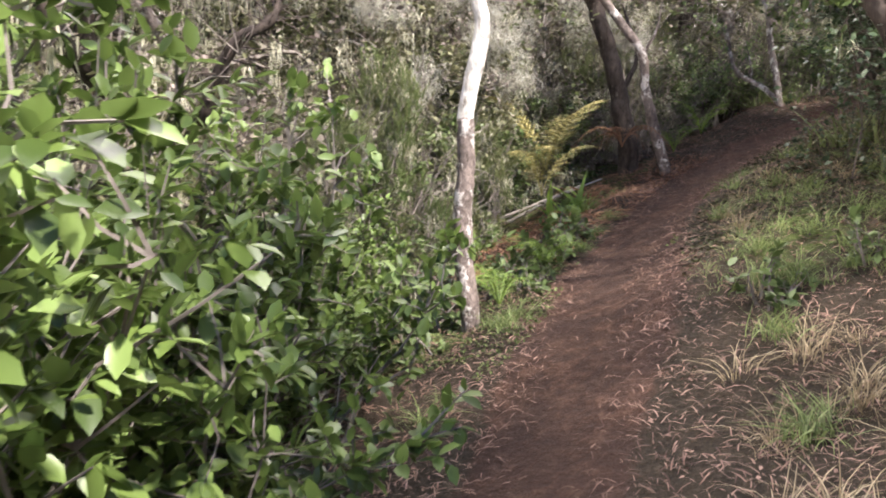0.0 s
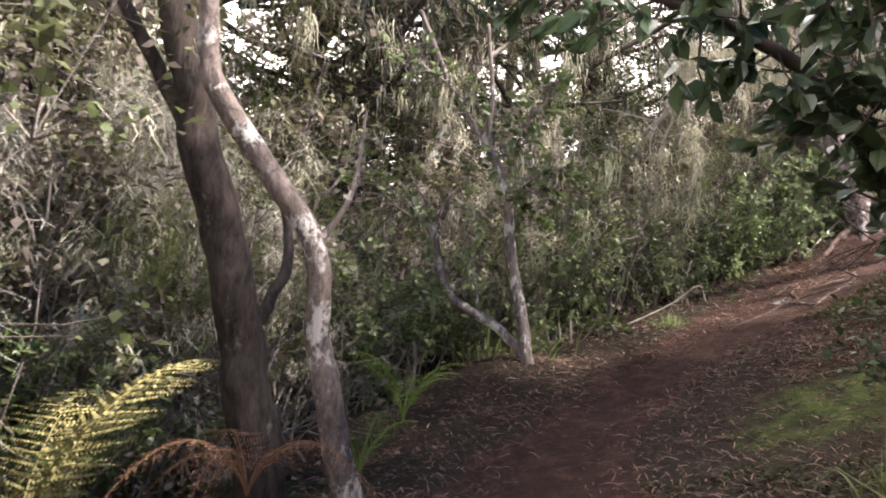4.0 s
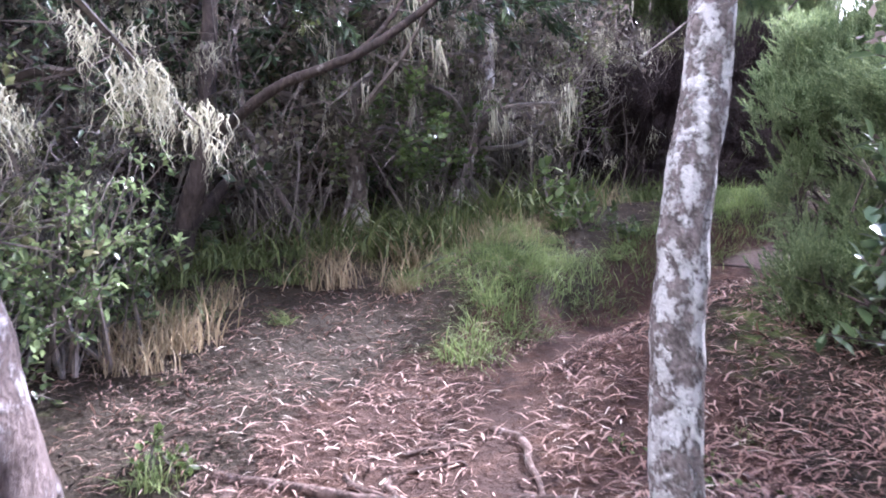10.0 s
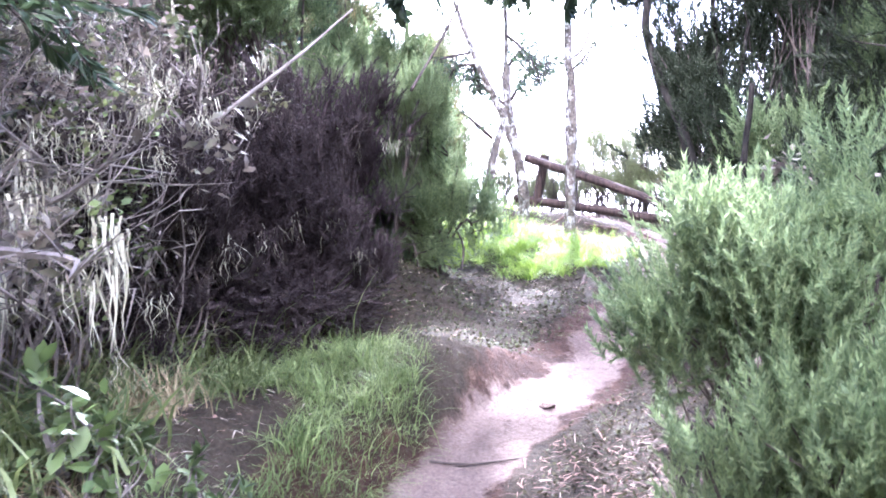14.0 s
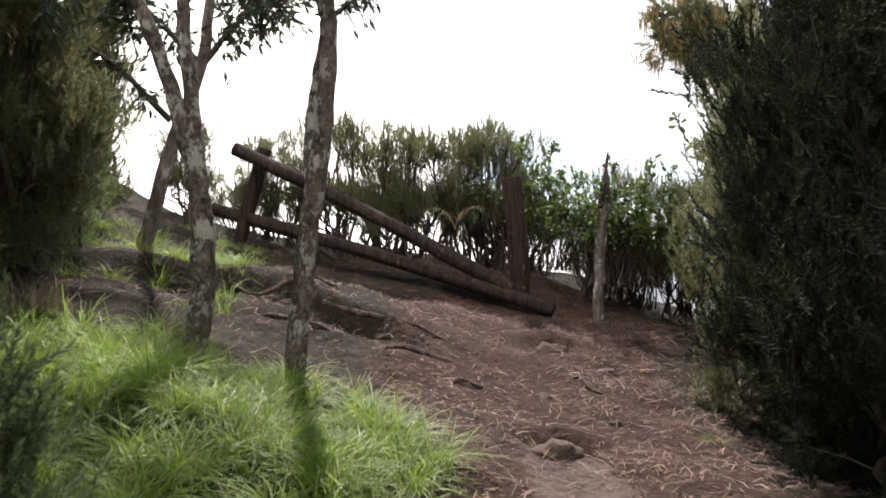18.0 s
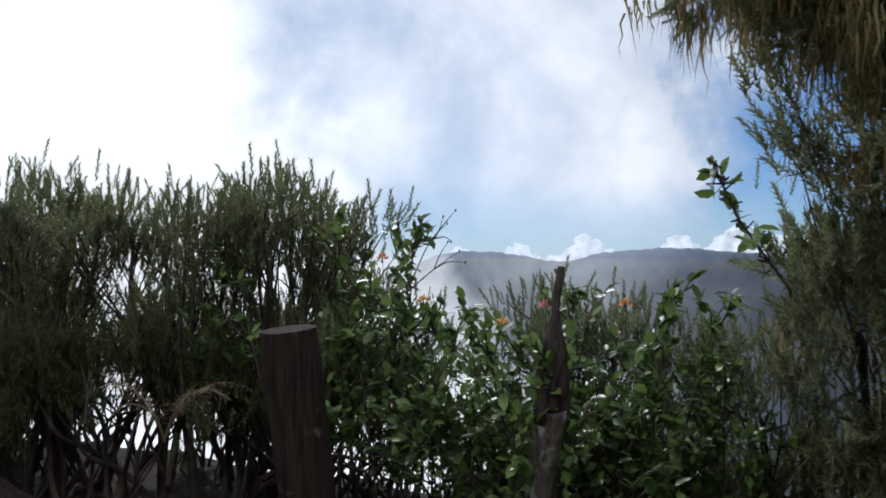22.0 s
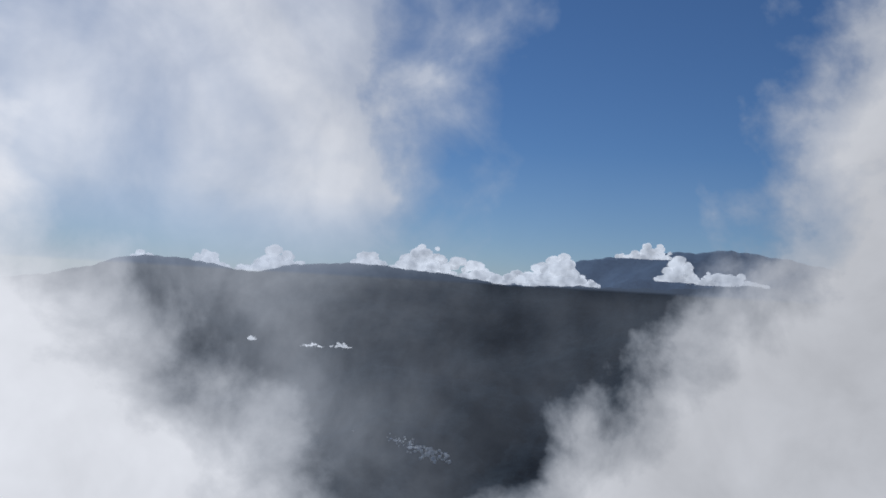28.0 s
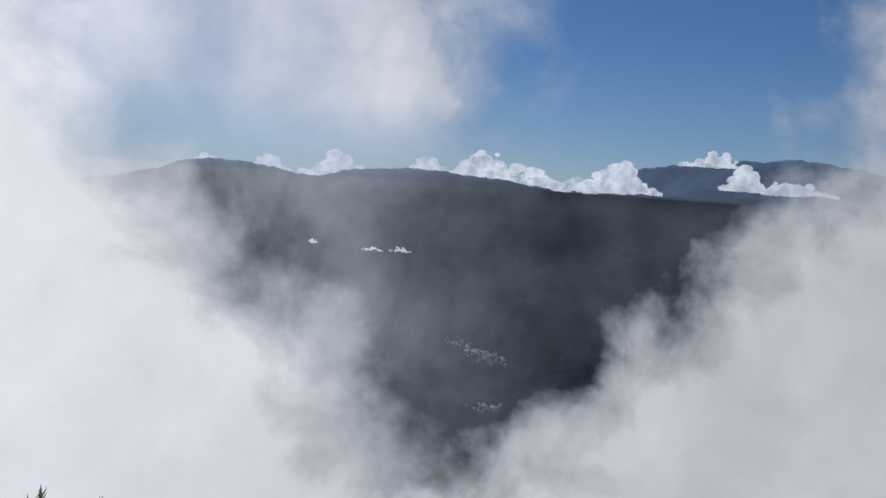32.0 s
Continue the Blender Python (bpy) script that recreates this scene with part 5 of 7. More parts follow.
strap = make_tuft(51, 26, 0.42, FERN_GREEN, 0.03, 0.035, 0.9, "rosette of broad strap-shaped green leaves", "strap_plant", "")
spread_out(strap, [spot(7.2, -4.95, 0.4, 1.1), spot(6.95, -4.85, 2.4, 0.9), spot(7.7, -5.4, 1.1, 1.0)])
tuft = make_tuft(52, 150, 0.16, GRASS_BANK, 0.05, 0.003, 1.25, "fresh green tuft of grass on the bank")
spread_out(tuft, [spot(x + R0.normal(0, 0.05), y + R0.normal(0, 0.05), R0.uniform(0, 6), R0.uniform(0.6, 1.25), 0.01) for x, y in off_trail(
    (7.9, -3.1), (8.35, -2.1), (9.25, -2.75), (9.1, -2.0), (7.4, -3.0), (9.2, -3.85), (8.3, -4.2), (7.9, -4.15), (7.6, -4.3), (7.3, -4.4), (8.0, -4.4), (8.6, -4.05), (9.4, -3.75), (7.0, -4.7), (6.6, -4.75), (8.0, -2.5), (8.7, -1.7), (8.6, -2.3), (7.7, -2.7), (7.2, -3.3), (6.9, -3.5),
    (8.15, -1.6), (9.5, -1.4), (9.9, -1.1), (10.2, -1.6), (9.6, -2.0), (7.3, -2.4), (2.31, -3.86), (1.2, -1.5), (1.25, -1.62), (1.12, -1.45), (-0.07, -1.9), (-1.0, -0.82), (0.55, -2.0),
    (-0.4, 0.9), (-0.45, 1.75), (-0.3, 0.15), (-1.05, 0.1), (0.02, 1.2), (-0.55, 1.2), (-0.5, 0.6), (-0.35, 1.4), (-0.6, 1.6), (-0.7, 1.0), (-0.4, 2.1), (-0.5, 2.5), (-0.45, 0.3),
    (-0.8, 1.25), (-0.6, 0.8), (-0.3, 1.0), (-0.15, 1.6), (-0.35, 1.85), (-0.9, 0.7), (-0.55, 2.0), (-1.1, 1.1), (-0.2, 0.6))])
tuft2 = make_tuft(53, 190, 0.2, GRASS_DULL, 0.1, 0.0035, 1.2, "dull green tuft of long grass in the shade")
spread_out(tuft2, [spot(x + R0.normal(0, 0.07), y + R0.normal(0, 0.07), R0.uniform(0, 6), R0.uniform(0.7, 1.4), 0.01) for x, y in (
    (-1.5, -1.2), (-1.6, -0.6), (-1.7, -0.2), (-1.45, 0.25), (-1.3, 0.5), (-1.6, 0.0), (-1.2, 0.8), (-1.5, 0.8), (-1.4, -0.4), (-1.75, -0.9), (-1.35, 1.2), (-1.25, 1.6), (-1.3, 2.1),
    (-1.0, 2.5), (-1.2, 2.9), (-1.1, 1.4), (-1.9, -0.5), (-1.1, 0.45), (2.9, -5.0), (3.1, -5.1), (6.4, -2.7), (5.6, -3.0), (7.6, -2.0), (-1.0, 3.2), (-1.4, 2.6), (-0.9, 2.2))])
dry = make_tuft(54, 150, 0.3, GRASS_DRY, 0.09, 0.0035, 0.7, "dry straw-coloured grass tuft")
spread_out(dry, [spot(x + R0.normal(0, 0.06), y + R0.normal(0, 0.06), R0.uniform(0, 6), R0.uniform(0.7, 1.3), 0.01) for x, y in (
    (-1.0, -1.35), (-1.1, -1.15), (-1.25, -1.3), (-0.9, -1.5), (-1.3, -1.0), (-1.2, -0.25), (-1.2, 0.2), (-0.95, 0.5), (6.9, -2.3), (6.5, -2.2), (7.4, -2.1), (8.9, -1.5), (7.1, -1.9),
    (-1.1, 2.0), (-1.15, 1.0), (6.2, -2.5), (9.2, -1.2), (-0.6, 7.6))])

named_tree("leaning_tree", "dark leaning tree reaching over the bank", (8.3, -1.5, hz(8.3, -1.5) - 0.05), [
    ("trunk", [(8.25, -1.4, -0.55), (8.45, -1.8, -0.1), (8.55, -1.98, 0.25), (8.62, -2.1, 0.5), (8.72, -2.25, 0.68), (8.9, -2.5, 1.0), (9.1, -2.7, 1.6)], 0.055, 0.035)], BARK_DARK, 16)
branch_clump("overhanging_branch", "dark leafy branch overhanging the trail", "branch", 101, [[(5.84, -2.95, 0.2), (5.92, -3.15, 0.75), (6.05, -3.36, 1.1), (6.3, -3.7, 1.25), (6.6, -4.1, 1.3)], [(5.92, -3.15, 0.75), (6.3, -3.2, 1.15), (6.7, -3.4, 1.3)],
             [(5.92, -3.1, 0.6), (6.1, -2.7, 1.0), (6.5, -2.6, 1.3)]], 1500, 0.3, 0.075, LEAF_DARK, LEAF_ROUND, hang=0.3, radius=0.035)
branch_clump("overhanging_branch", "leafy branch against the sky over the bank", "branch", 102, [[(8.5, -2.0, 0.3), (8.2, -2.5, 0.75), (7.9, -3.0, 1.0)], [(8.7, -2.25, 0.65), (8.3, -2.9, 0.95), (8.2, -3.3, 1.1)]], 700, 0.28, 0.06, LEAF_GREEN, LEAF_ROUND, hang=0.4, radius=0.025)
branch_clump("leafy_branch", "dark twiggy boughs with small leaves spreading over the trail", "branch", 131, [[(8.1, -2.3, 0.6), (7.4, -2.85, 1.25), (6.6, -3.1, 1.6), (5.8, -3.2, 1.9)], [(8.1, -2.3, 0.6), (7.2, -2.6, 1.0), (6.2, -2.8, 1.25), (5.2, -2.9, 1.5)],
             [(8.1, -2.3, 0.6), (7.5, -2.9, 1.6), (6.6, -3.5, 2.2), (5.9, -3.9, 2.5)], [(8.1, -2.3, 0.6), (7.6, -2.5, 1.6), (6.8, -2.8, 2.1), (6.0, -2.9, 2.4)]], 4600, 0.42, 0.055, LEAF_DARK, LEAF_SLIM, BARK_DARK, 0.2, 500, 0.03)
branch_clump("dead_branch", "bare dark dead branch above the bush", "branch", 103, [[(11.0, -4.3, -0.2), (11.57, -3.9, 0.1), (11.75, -3.8, 0.35), (11.8, -3.9, 0.7)], [(10.6, -4.7, -0.1), (10.56, -4.44, 0.28), (10.43, -4.27, 0.42), (10.3, -4.4, 0.8)]], 60, 0.3, 0.05, LEAF_OLIVE, LEAF_TINY, BARK_DARK, radius=0.045, lichen=120)

# ---- second stretch ----
named_tree("forked_tree", "small crooked grey tree forking near the ground", (3.37, -4.77, hz(3.37, -4.77) - 0.04), [
    ("trunk", [(3.4, -4.74, 0.18), (3.4, -4.81, 0.55), (3.42, -4.88, 0.92), (3.45, -4.9, 1.19), (3.46, -4.94, 1.38), (3.48, -5.04, 1.6), (3.51, -5.2, 1.82), (3.53, -5.28, 1.98), (3.6, -5.5, 2.5)], 0.04, 0.014),
    ("limb", [(3.37, -4.78, 0.3), (3.39, -4.95, 0.47), (3.41, -5.09, 0.55), (3.42, -5.27, 0.67), (3.44, -5.35, 0.87), (3.46, -5.39, 1.08), (3.47, -5.48, 1.14), (3.49, -5.6, 1.31)], 0.035, 0.012),
    ("limb", [(3.48, -5.02, 1.56), (3.5, -5.04, 1.77), (3.51, -5.02, 1.93), (3.53, -5.06, 2.4)], 0.024, 0.01),
    ("twig", [(3.41, -5.09, 0.55), (3.44, -5.1, 0.75), (3.46, -5.16, 1.0)], 0.012, 0.004),
    ("twig", [(3.46, -5.39, 1.08), (3.5, -5.3, 1.25), (3.52, -5.15, 1.42)], 0.012, 0.004)], BARK_GREY, 8)
branch_clump("leafy_branch", "leafy twigs sprouting from the crooked forked tree", "branch", 123, [[(3.46, -4.95, 1.35), (3.55, -4.8, 1.7), (3.5, -4.6, 2.0)], [(3.5, -5.1, 1.7), (3.6, -5.3, 2.0), (3.7, -5.6, 2.2)], [(3.47, -5.45, 1.1), (3.6, -5.7, 1.3), (3.6, -5.9, 1.6)], [(3.45, -4.9, 1.2), (3.6, -4.75, 1.35), (3.55, -4.55, 1.45)]],
             620, 0.3, 0.06, LEAF_GREEN, LEAF_ROUND, TWIG_GREY, 0.1, 260, 0.01)
named_tree("big_tree", "leaning old tree with rough grey bark and a forked trunk", (0.57, -2.46, hz(0.57, -2.46) - 0.06), [
    ("trunk", [(0.62, -2.42, 1.1), (0.57, -2.47, 1.42), (0.58, -2.54, 1.75), (0.58, -2.63, 2.12), (0.54, -2.79, 2.46), (0.53, -2.89, 2.85), (0.54, -2.96, 3.11), (0.5, -3.1, 3.9), (0.3, -3.2, 4.8)], 0.125, 0.06),
    ("buttress", [(0.62, -2.46, 1.66), (0.7, -2.41, 1.5), (0.82, -2.35, 1.38), (1.0, -2.28, 1.24)], 0.055, 0.02),
    ("buttress", [(0.55, -2.44, 1.66), (0.5, -2.36, 1.54), (0.42, -2.22, 1.48), (0.3, -2.05, 1.45)], 0.055, 0.02),
    ("buttress", [(0.52, -2.5, 1.64), (0.42, -2.54, 1.52), (0.27, -2.6, 1.44), (0.1, -2.7, 1.38)], 0.05, 0.02),
    ("buttress", [(0.6, -2.54, 1.64), (0.66, -2.6, 1.5), (0.76, -2.7, 1.36), (0.9, -2.82, 1.2)], 0.05, 0.02),
    ("buttress", [(0.64, -2.5, 1.64), (0.74, -2.51, 1.48), (0.88, -2.53, 1.36), (1.05, -2.56, 1.22)], 0.05, 0.02),
    ("second_trunk", [(0.5, -2.5, 1.75), (0.25, -2.56, 2.15), (0.03, -2.68, 2.48), (-0.12, -2.94, 2.84), (-0.2, -3.09, 3.04), (-0.35, -3.4, 3.7), (-0.3, -3.8, 4.5)], 0.11, 0.06)], BARK_BIG, 9, rough=0.2)
# Added canopy out of view; it blocks the sun from the rocky trail.
branch_clump("leafy_boughs", "unseen dense leafy boughs added high over the rocky trail to shade it", "branch", 122, [[(1.1, 3.3, 4.75), (0.8, 3.9, 5.5), (0.1, 4.3, 5.85), (-0.9, 4.5, 5.85)], [(1.1, 3.3, 4.8), (1.0, 4.2, 5.6), (0.7, 5.1, 5.9), (0.2, 5.8, 5.9)], [(1.1, 3.3, 4.8), (0.5, 3.5, 5.6), (-0.3, 3.5, 5.85), (-1.2, 3.3, 5.8)],
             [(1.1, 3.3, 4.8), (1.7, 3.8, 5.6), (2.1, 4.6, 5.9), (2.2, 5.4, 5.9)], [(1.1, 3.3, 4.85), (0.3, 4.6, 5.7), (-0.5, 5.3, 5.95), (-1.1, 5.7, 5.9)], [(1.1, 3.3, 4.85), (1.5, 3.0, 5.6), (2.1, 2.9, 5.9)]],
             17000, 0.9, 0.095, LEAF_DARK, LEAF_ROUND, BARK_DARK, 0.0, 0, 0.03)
# Overhead boughs added out of view to shade the bend.
branch_clump("leafy_branch", "unseen leafy boughs added to the lichen-spotted tree to shade the bend", "branch", 121, [[(1.62, -1.2, 4.2), (1.2, -0.4, 4.6), (0.6, 0.3, 4.9), (0.2, 1.0, 5.0)], [(1.62, -1.2, 4.3), (0.8, -0.8, 4.8), (0.0, -0.3, 5.0), (-0.6, 0.4, 5.1)],
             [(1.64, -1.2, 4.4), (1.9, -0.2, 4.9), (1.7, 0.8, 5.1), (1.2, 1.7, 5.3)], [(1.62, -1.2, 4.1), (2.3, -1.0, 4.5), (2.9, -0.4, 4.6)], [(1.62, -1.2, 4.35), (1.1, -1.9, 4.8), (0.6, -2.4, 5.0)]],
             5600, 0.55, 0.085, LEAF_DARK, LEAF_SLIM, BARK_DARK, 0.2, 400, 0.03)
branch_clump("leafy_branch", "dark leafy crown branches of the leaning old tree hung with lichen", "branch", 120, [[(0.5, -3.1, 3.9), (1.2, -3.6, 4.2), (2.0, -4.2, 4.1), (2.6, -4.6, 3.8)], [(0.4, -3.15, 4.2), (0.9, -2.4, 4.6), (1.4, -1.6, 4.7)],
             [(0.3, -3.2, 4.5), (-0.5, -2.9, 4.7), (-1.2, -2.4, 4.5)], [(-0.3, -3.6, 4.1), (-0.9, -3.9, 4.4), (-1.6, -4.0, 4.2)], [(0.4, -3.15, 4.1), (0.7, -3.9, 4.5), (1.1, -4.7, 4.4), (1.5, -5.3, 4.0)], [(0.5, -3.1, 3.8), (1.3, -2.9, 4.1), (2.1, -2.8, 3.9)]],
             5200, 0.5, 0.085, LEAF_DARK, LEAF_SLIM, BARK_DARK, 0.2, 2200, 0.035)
named_tree("lichen_tree", "slim upright tree spotted with white lichen", (1.37, -1.46, hz(1.37, -1.46) - 0.05), [
    ("trunk", [(1.37, -1.46, 1.38), (1.41, -1.45, 1.79), (1.45, -1.45, 2.09), (1.5, -1.44, 2.36), (1.55, -1.41, 2.6), (1.6, -1.4, 2.88), (1.66, -1.3, 3.5), (1.6, -1.2, 4.4)], 0.06, 0.045)], BARK_LICHEN, 10, rough=0.2)


named_tree("shady_tree", "dark spreading tree in the deep shade of the thicket", (-1.9, -0.9, hz(-1.9, -0.9) - 0.05), [
    ("trunk", [(-1.9, -0.9, 2.1), (-1.75, -0.85, 2.7), (-1.6, -0.8, 3.2), (-1.65, -0.7, 4.0)], 0.07, 0.04),
    ("limb", [(-1.6, -0.8, 3.15), (-1.2, -0.6, 3.4), (-0.85, -0.3, 3.55), (-0.5, 0.05, 3.9), (-0.2, 0.3, 4.4)], 0.032, 0.012),
    ("limb", [(-1.75, -0.85, 2.7), (-1.9, -0.3, 3.2), (-1.7, 0.4, 3.6), (-1.5, 1.0, 4.2)], 0.04, 0.015),
    ("limb", [(-1.1, -0.55, 3.42), (-1.0, -0.1, 3.7), (-0.8, 0.3, 4.3)], 0.022, 0.008)], BARK_DARK, 27)
named_tree("leaning_tree", "thin dark stems leaning in the shade", (-1.7, 0.1, hz(-1.7, 0.1) - 0.05), [
    ("trunk", [(-1.7, 0.1, 2.3), (-1.75, -0.1, 2.75), (-1.85, -0.35, 3.3), (-1.9, -0.4, 4.0)], 0.025, 0.012),
    ("stem", [(-1.7, 0.1, 2.3), (-1.8, 0.3, 2.9), (-1.7, 0.5, 3.6)], 0.02, 0.01)], BARK_GREY, 28)


def roots(label, base, lines, bark):
    ob = thing("tree_roots", label, "root", at=(*base, hz(*base)))
    rng = np.random.default_rng(12)
    for k in range(30):
        x, y, a = rng.uniform(0.2, 2.4), 0, rng.normal(0.2, 0.6)
        y = -1.35 - 0.62 * x + rng.normal(0, 0.35)
        L = rng.uniform(0.2, 0.6)
        lines.append(([(x + L * math.cos(a) * q, y + L * math.sin(a) * q + rng.normal(0, 0.04), w) for q, w in ((0, -0.03), (0.35, 0.02), (0.7, 0.015), (1, -0.03))], rng.uniform(0.009, 0.02), 0.008))
    for pts, r0, r1 in lines:
        p = [np.array([x - base[0], y - base[1], hz(x, y) + dz * 0.5 - r1 * 0.3 - hz(*base)]) for x, y, dz in pts]
        v, f = limb(rng, p, r0 * 0.7, r1 * 0.6, 16, 8, 0.12, 0.9)
        piece("root", v, f, bark, ob, smooth=True)


roots("exposed grey roots crossing the trail below the leaning tree", (0.6, -2.4), [
    ([(0.6, -2.4, 0.1), (0.35, -2.15, 0.05), (0.26, -2.0, 0.03), (0.1, -1.75, 0.0)], 0.06, 0.02),
    ([(0.55, -2.3, 0.08), (0.75, -2.05, 0.02), (0.95, -1.95, 0.01), (1.36, -1.9, 0.0)], 0.05, 0.018),
    ([(0.62, -2.4, 0.1), (0.8, -2.3, 0.03), (1.0, -2.28, 0.02), (1.3, -2.35, 0.0), (1.5, -2.6, -0.01)], 0.05, 0.018),
    ([(0.6, -2.45, 0.1), (0.4, -2.6, 0.04), (0.2, -2.75, 0.02), (0.0, -2.9, 0.0)], 0.05, 0.015),
    ([(0.0, -1.75, 0.0), (0.45, -1.55, 0.035), (0.7, -1.45, 0.03), (1.0, -1.4, -0.02)], 0.03, 0.022),
    ([(0.4, -1.95, 0.0), (0.7, -1.75, 0.03), (0.95, -1.6, 0.03), (1.2, -1.5, 0.0)], 0.025, 0.02),
    ([(0.43, -0.95, 0.0), (0.6, -1.0, 0.02), (0.73, -1.12, 0.02), (0.95, -1.3, -0.01)], 0.022, 0.015),
    ([(0.6, -2.5, 0.1), (0.75, -2.7, 0.03), (1.0, -2.85, 0.01), (1.25, -3.1, -0.02)], 0.045, 0.015),
    ([(0.9, -2.2, 0.0), (1.2, -2.15, 0.02), (1.55, -2.2, 0.015), (1.8, -2.4, -0.01)], 0.022, 0.012),
    ([(1.3, -2.3, 0.0), (1.55, -2.05, 0.015), (1.75, -1.8, 0.01), (1.8, -1.6, -0.02)], 0.02, 0.01),
    ([(1.6, -2.7, 0.0), (1.9, -2.75, 0.012), (2.3, -3.0, 0.01), (2.6, -3.1, -0.02)], 0.02, 0.01),
    ([(2.0, -3.2, -0.01), (2.3, -3.3, 0.012), (2.6, -3.55, 0.01), (2.8, -3.6, -0.02)], 0.016, 0.01)], BARK_ROOT)

dead = named_tree("dead_branch", "bleached dead branch hanging with pale lichen", (1.9, -3.9, hz(1.9, -3.9)), [
    ("limb", [(0.5, -3.0, 2.95), (1.3, -3.5, 2.75), (1.95, -3.86, 2.45), (1.95, -3.96, 2.36), (1.9, -4.13, 2.16), (1.86, -4.22, 2.1), (1.8, -4.3, 1.96)], 0.03, 0.007),
    ("limb", [(1.9, -4.12, 2.17), (1.85, -4.35, 2.25), (1.75, -4.57, 2.34)], 0.009, 0.003),
    ("limb", [(1.93, -3.98, 2.3), (1.9, -4.02, 2.15), (1.86, -4.1, 1.98), (1.82, -4.17, 1.85)], 0.014, 0.005),
    ("limb", [(1.97, -3.86, 2.42), (1.97, -3.9, 2.26), (1.95, -3.86, 1.9), (1.9, -3.87, 1.5)], 0.014, 0.005),
    ("twig", [(1.9, -4.13, 2.16), (1.87, -4.18, 2.0), (1.85, -4.16, 1.8)], 0.01, 0.004),
    ("twig", [(1.88, -4.16, 2.12), (1.86, -4.24, 1.98), (1.84, -4.22, 1.82)], 0.01, 0.004),
    ("twig", [(1.83, -4.4, 2.27), (1.8, -4.45, 2.2), (1.77, -4.5, 2.22)], 0.008, 0.003)], TWIG_PALE, 13)


def lichen_curtain(label, seed, lines, n, length, width=0.012):
    """Beards of lichen hanging from branches along the given lines."""
    rng = np.random.default_rng(seed)
    base = np.array(lines[0][0], float)
    pts = np.concatenate([curve_through(l, 40) for l in lines])
    m = max(n // 20, 3)
    clumps = pts[rng.integers(0, len(pts), m)] + rng.normal(0, [0.03, 0.03, 0.07], (m, 3))
    which = rng.integers(0, m, n)
    pl = clumps[which] + rng.normal(0, 0.02, (n, 3))
    length = length * (rng.uniform(0.15, 1.0, m) ** 1.4 * 1.35)[which]
    ob = thing("hanging_lichen", label, "lichen", at=tuple(base))
    v, f = strands(rng, pl - base, length, width * 0.8, 7, 0.085)
    piece("lichen", v, f, LICHEN, ob)
    for l in lines:
        piece("branch", *tube(curve_through(l, 14) - base, np.linspace(0.014, 0.005, 14), 5, cap=False), TWIG_GREY, ob)


lichen_curtain("thick pale curtain of hanging lichen on a branch", 61, [[(0.4, -3.0, 3.0), (1.2, -3.4, 2.85), (1.8, -3.75, 2.7), (2.05, -4.05, 2.6)], [(0.3, -3.2, 3.2), (1.1, -3.6, 2.95), (1.8, -4.05, 2.75)],
               [(0.9, -3.1, 2.98), (1.4, -3.3, 2.88), (1.95, -3.55, 2.75)]], 3400, 0.4, 0.005)
lichen_curtain("pale lichen beards hanging in the shade", 62, [[(0.2, -2.4, 3.2), (-0.3, -1.8, 3.05), (-0.7, -1.3, 2.95)], [(0.1, -2.7, 3.1), (-0.5, -2.3, 2.95), (-1.0, -1.9, 2.9)]], 900, 0.3, 0.0045)
lichen_curtain("long white lichen trailing from a dead stem", 63, [[(1.97, -3.9, 2.3), (1.95, -3.86, 1.95), (1.9, -3.87, 1.6)], [(1.9, -4.1, 2.0), (1.84, -4.17, 1.75)]], 800, 0.28, 0.0045)
lichen_curtain("lichen strands among grey twigs", 64, [[(3.5, -5.3, 2.2), (3.2, -5.5, 2.0), (2.9, -5.4, 1.9)], [(2.6, -5.0, 2.2), (2.2, -4.9, 1.9), (1.9, -4.7, 1.8)]], 800, 0.28, 0.0045)
lichen_curtain("pale lichen on branches above the slope", 65, [[(8.4, -5.4, 1.6), (9.2, -5.3, 1.5), (10.0, -5.3, 1.5)], [(7.4, -6.2, 1.6), (8.2, -6.0, 1.3), (9.0, -5.9, 1.2)], [(6.2, -6.2, 1.9), (7.0, -6.4, 1.6)],
               [(9.3, -5.5, 2.0), (10.2, -5.2, 1.9), (11.0, -4.8, 1.7)]], 4200, 0.34, 0.0055)

def lichen_mass(label, seed, at, r, n):
    """A fluffy ball of fine pale lichen on a twig."""
    rng = np.random.default_rng(seed)
    ob = thing("lichen_mass", label, "lichen", at=at)
    c = rng.normal(0, 1, (16, 3)) * [r * 0.55, r * 0.55, r * 0.6]
    p = c[rng.integers(0, 16, n)] + rng.normal(0, r * 0.22, (n, 3))
    piece("lichen", *strands(rng, p, r * 0.7, 0.0022, sway=0.3), LICHEN_PALE, ob)
    for k in range(6):
        piece("branch", *tube(curve_through([c[k] + [0, 0, -0.1], c[k + 6] * 0.5, c[k + 1] + [0, 0, 0.1]], 8), np.linspace(0.008, 0.003, 8), 5), TWIG_GREY, ob)


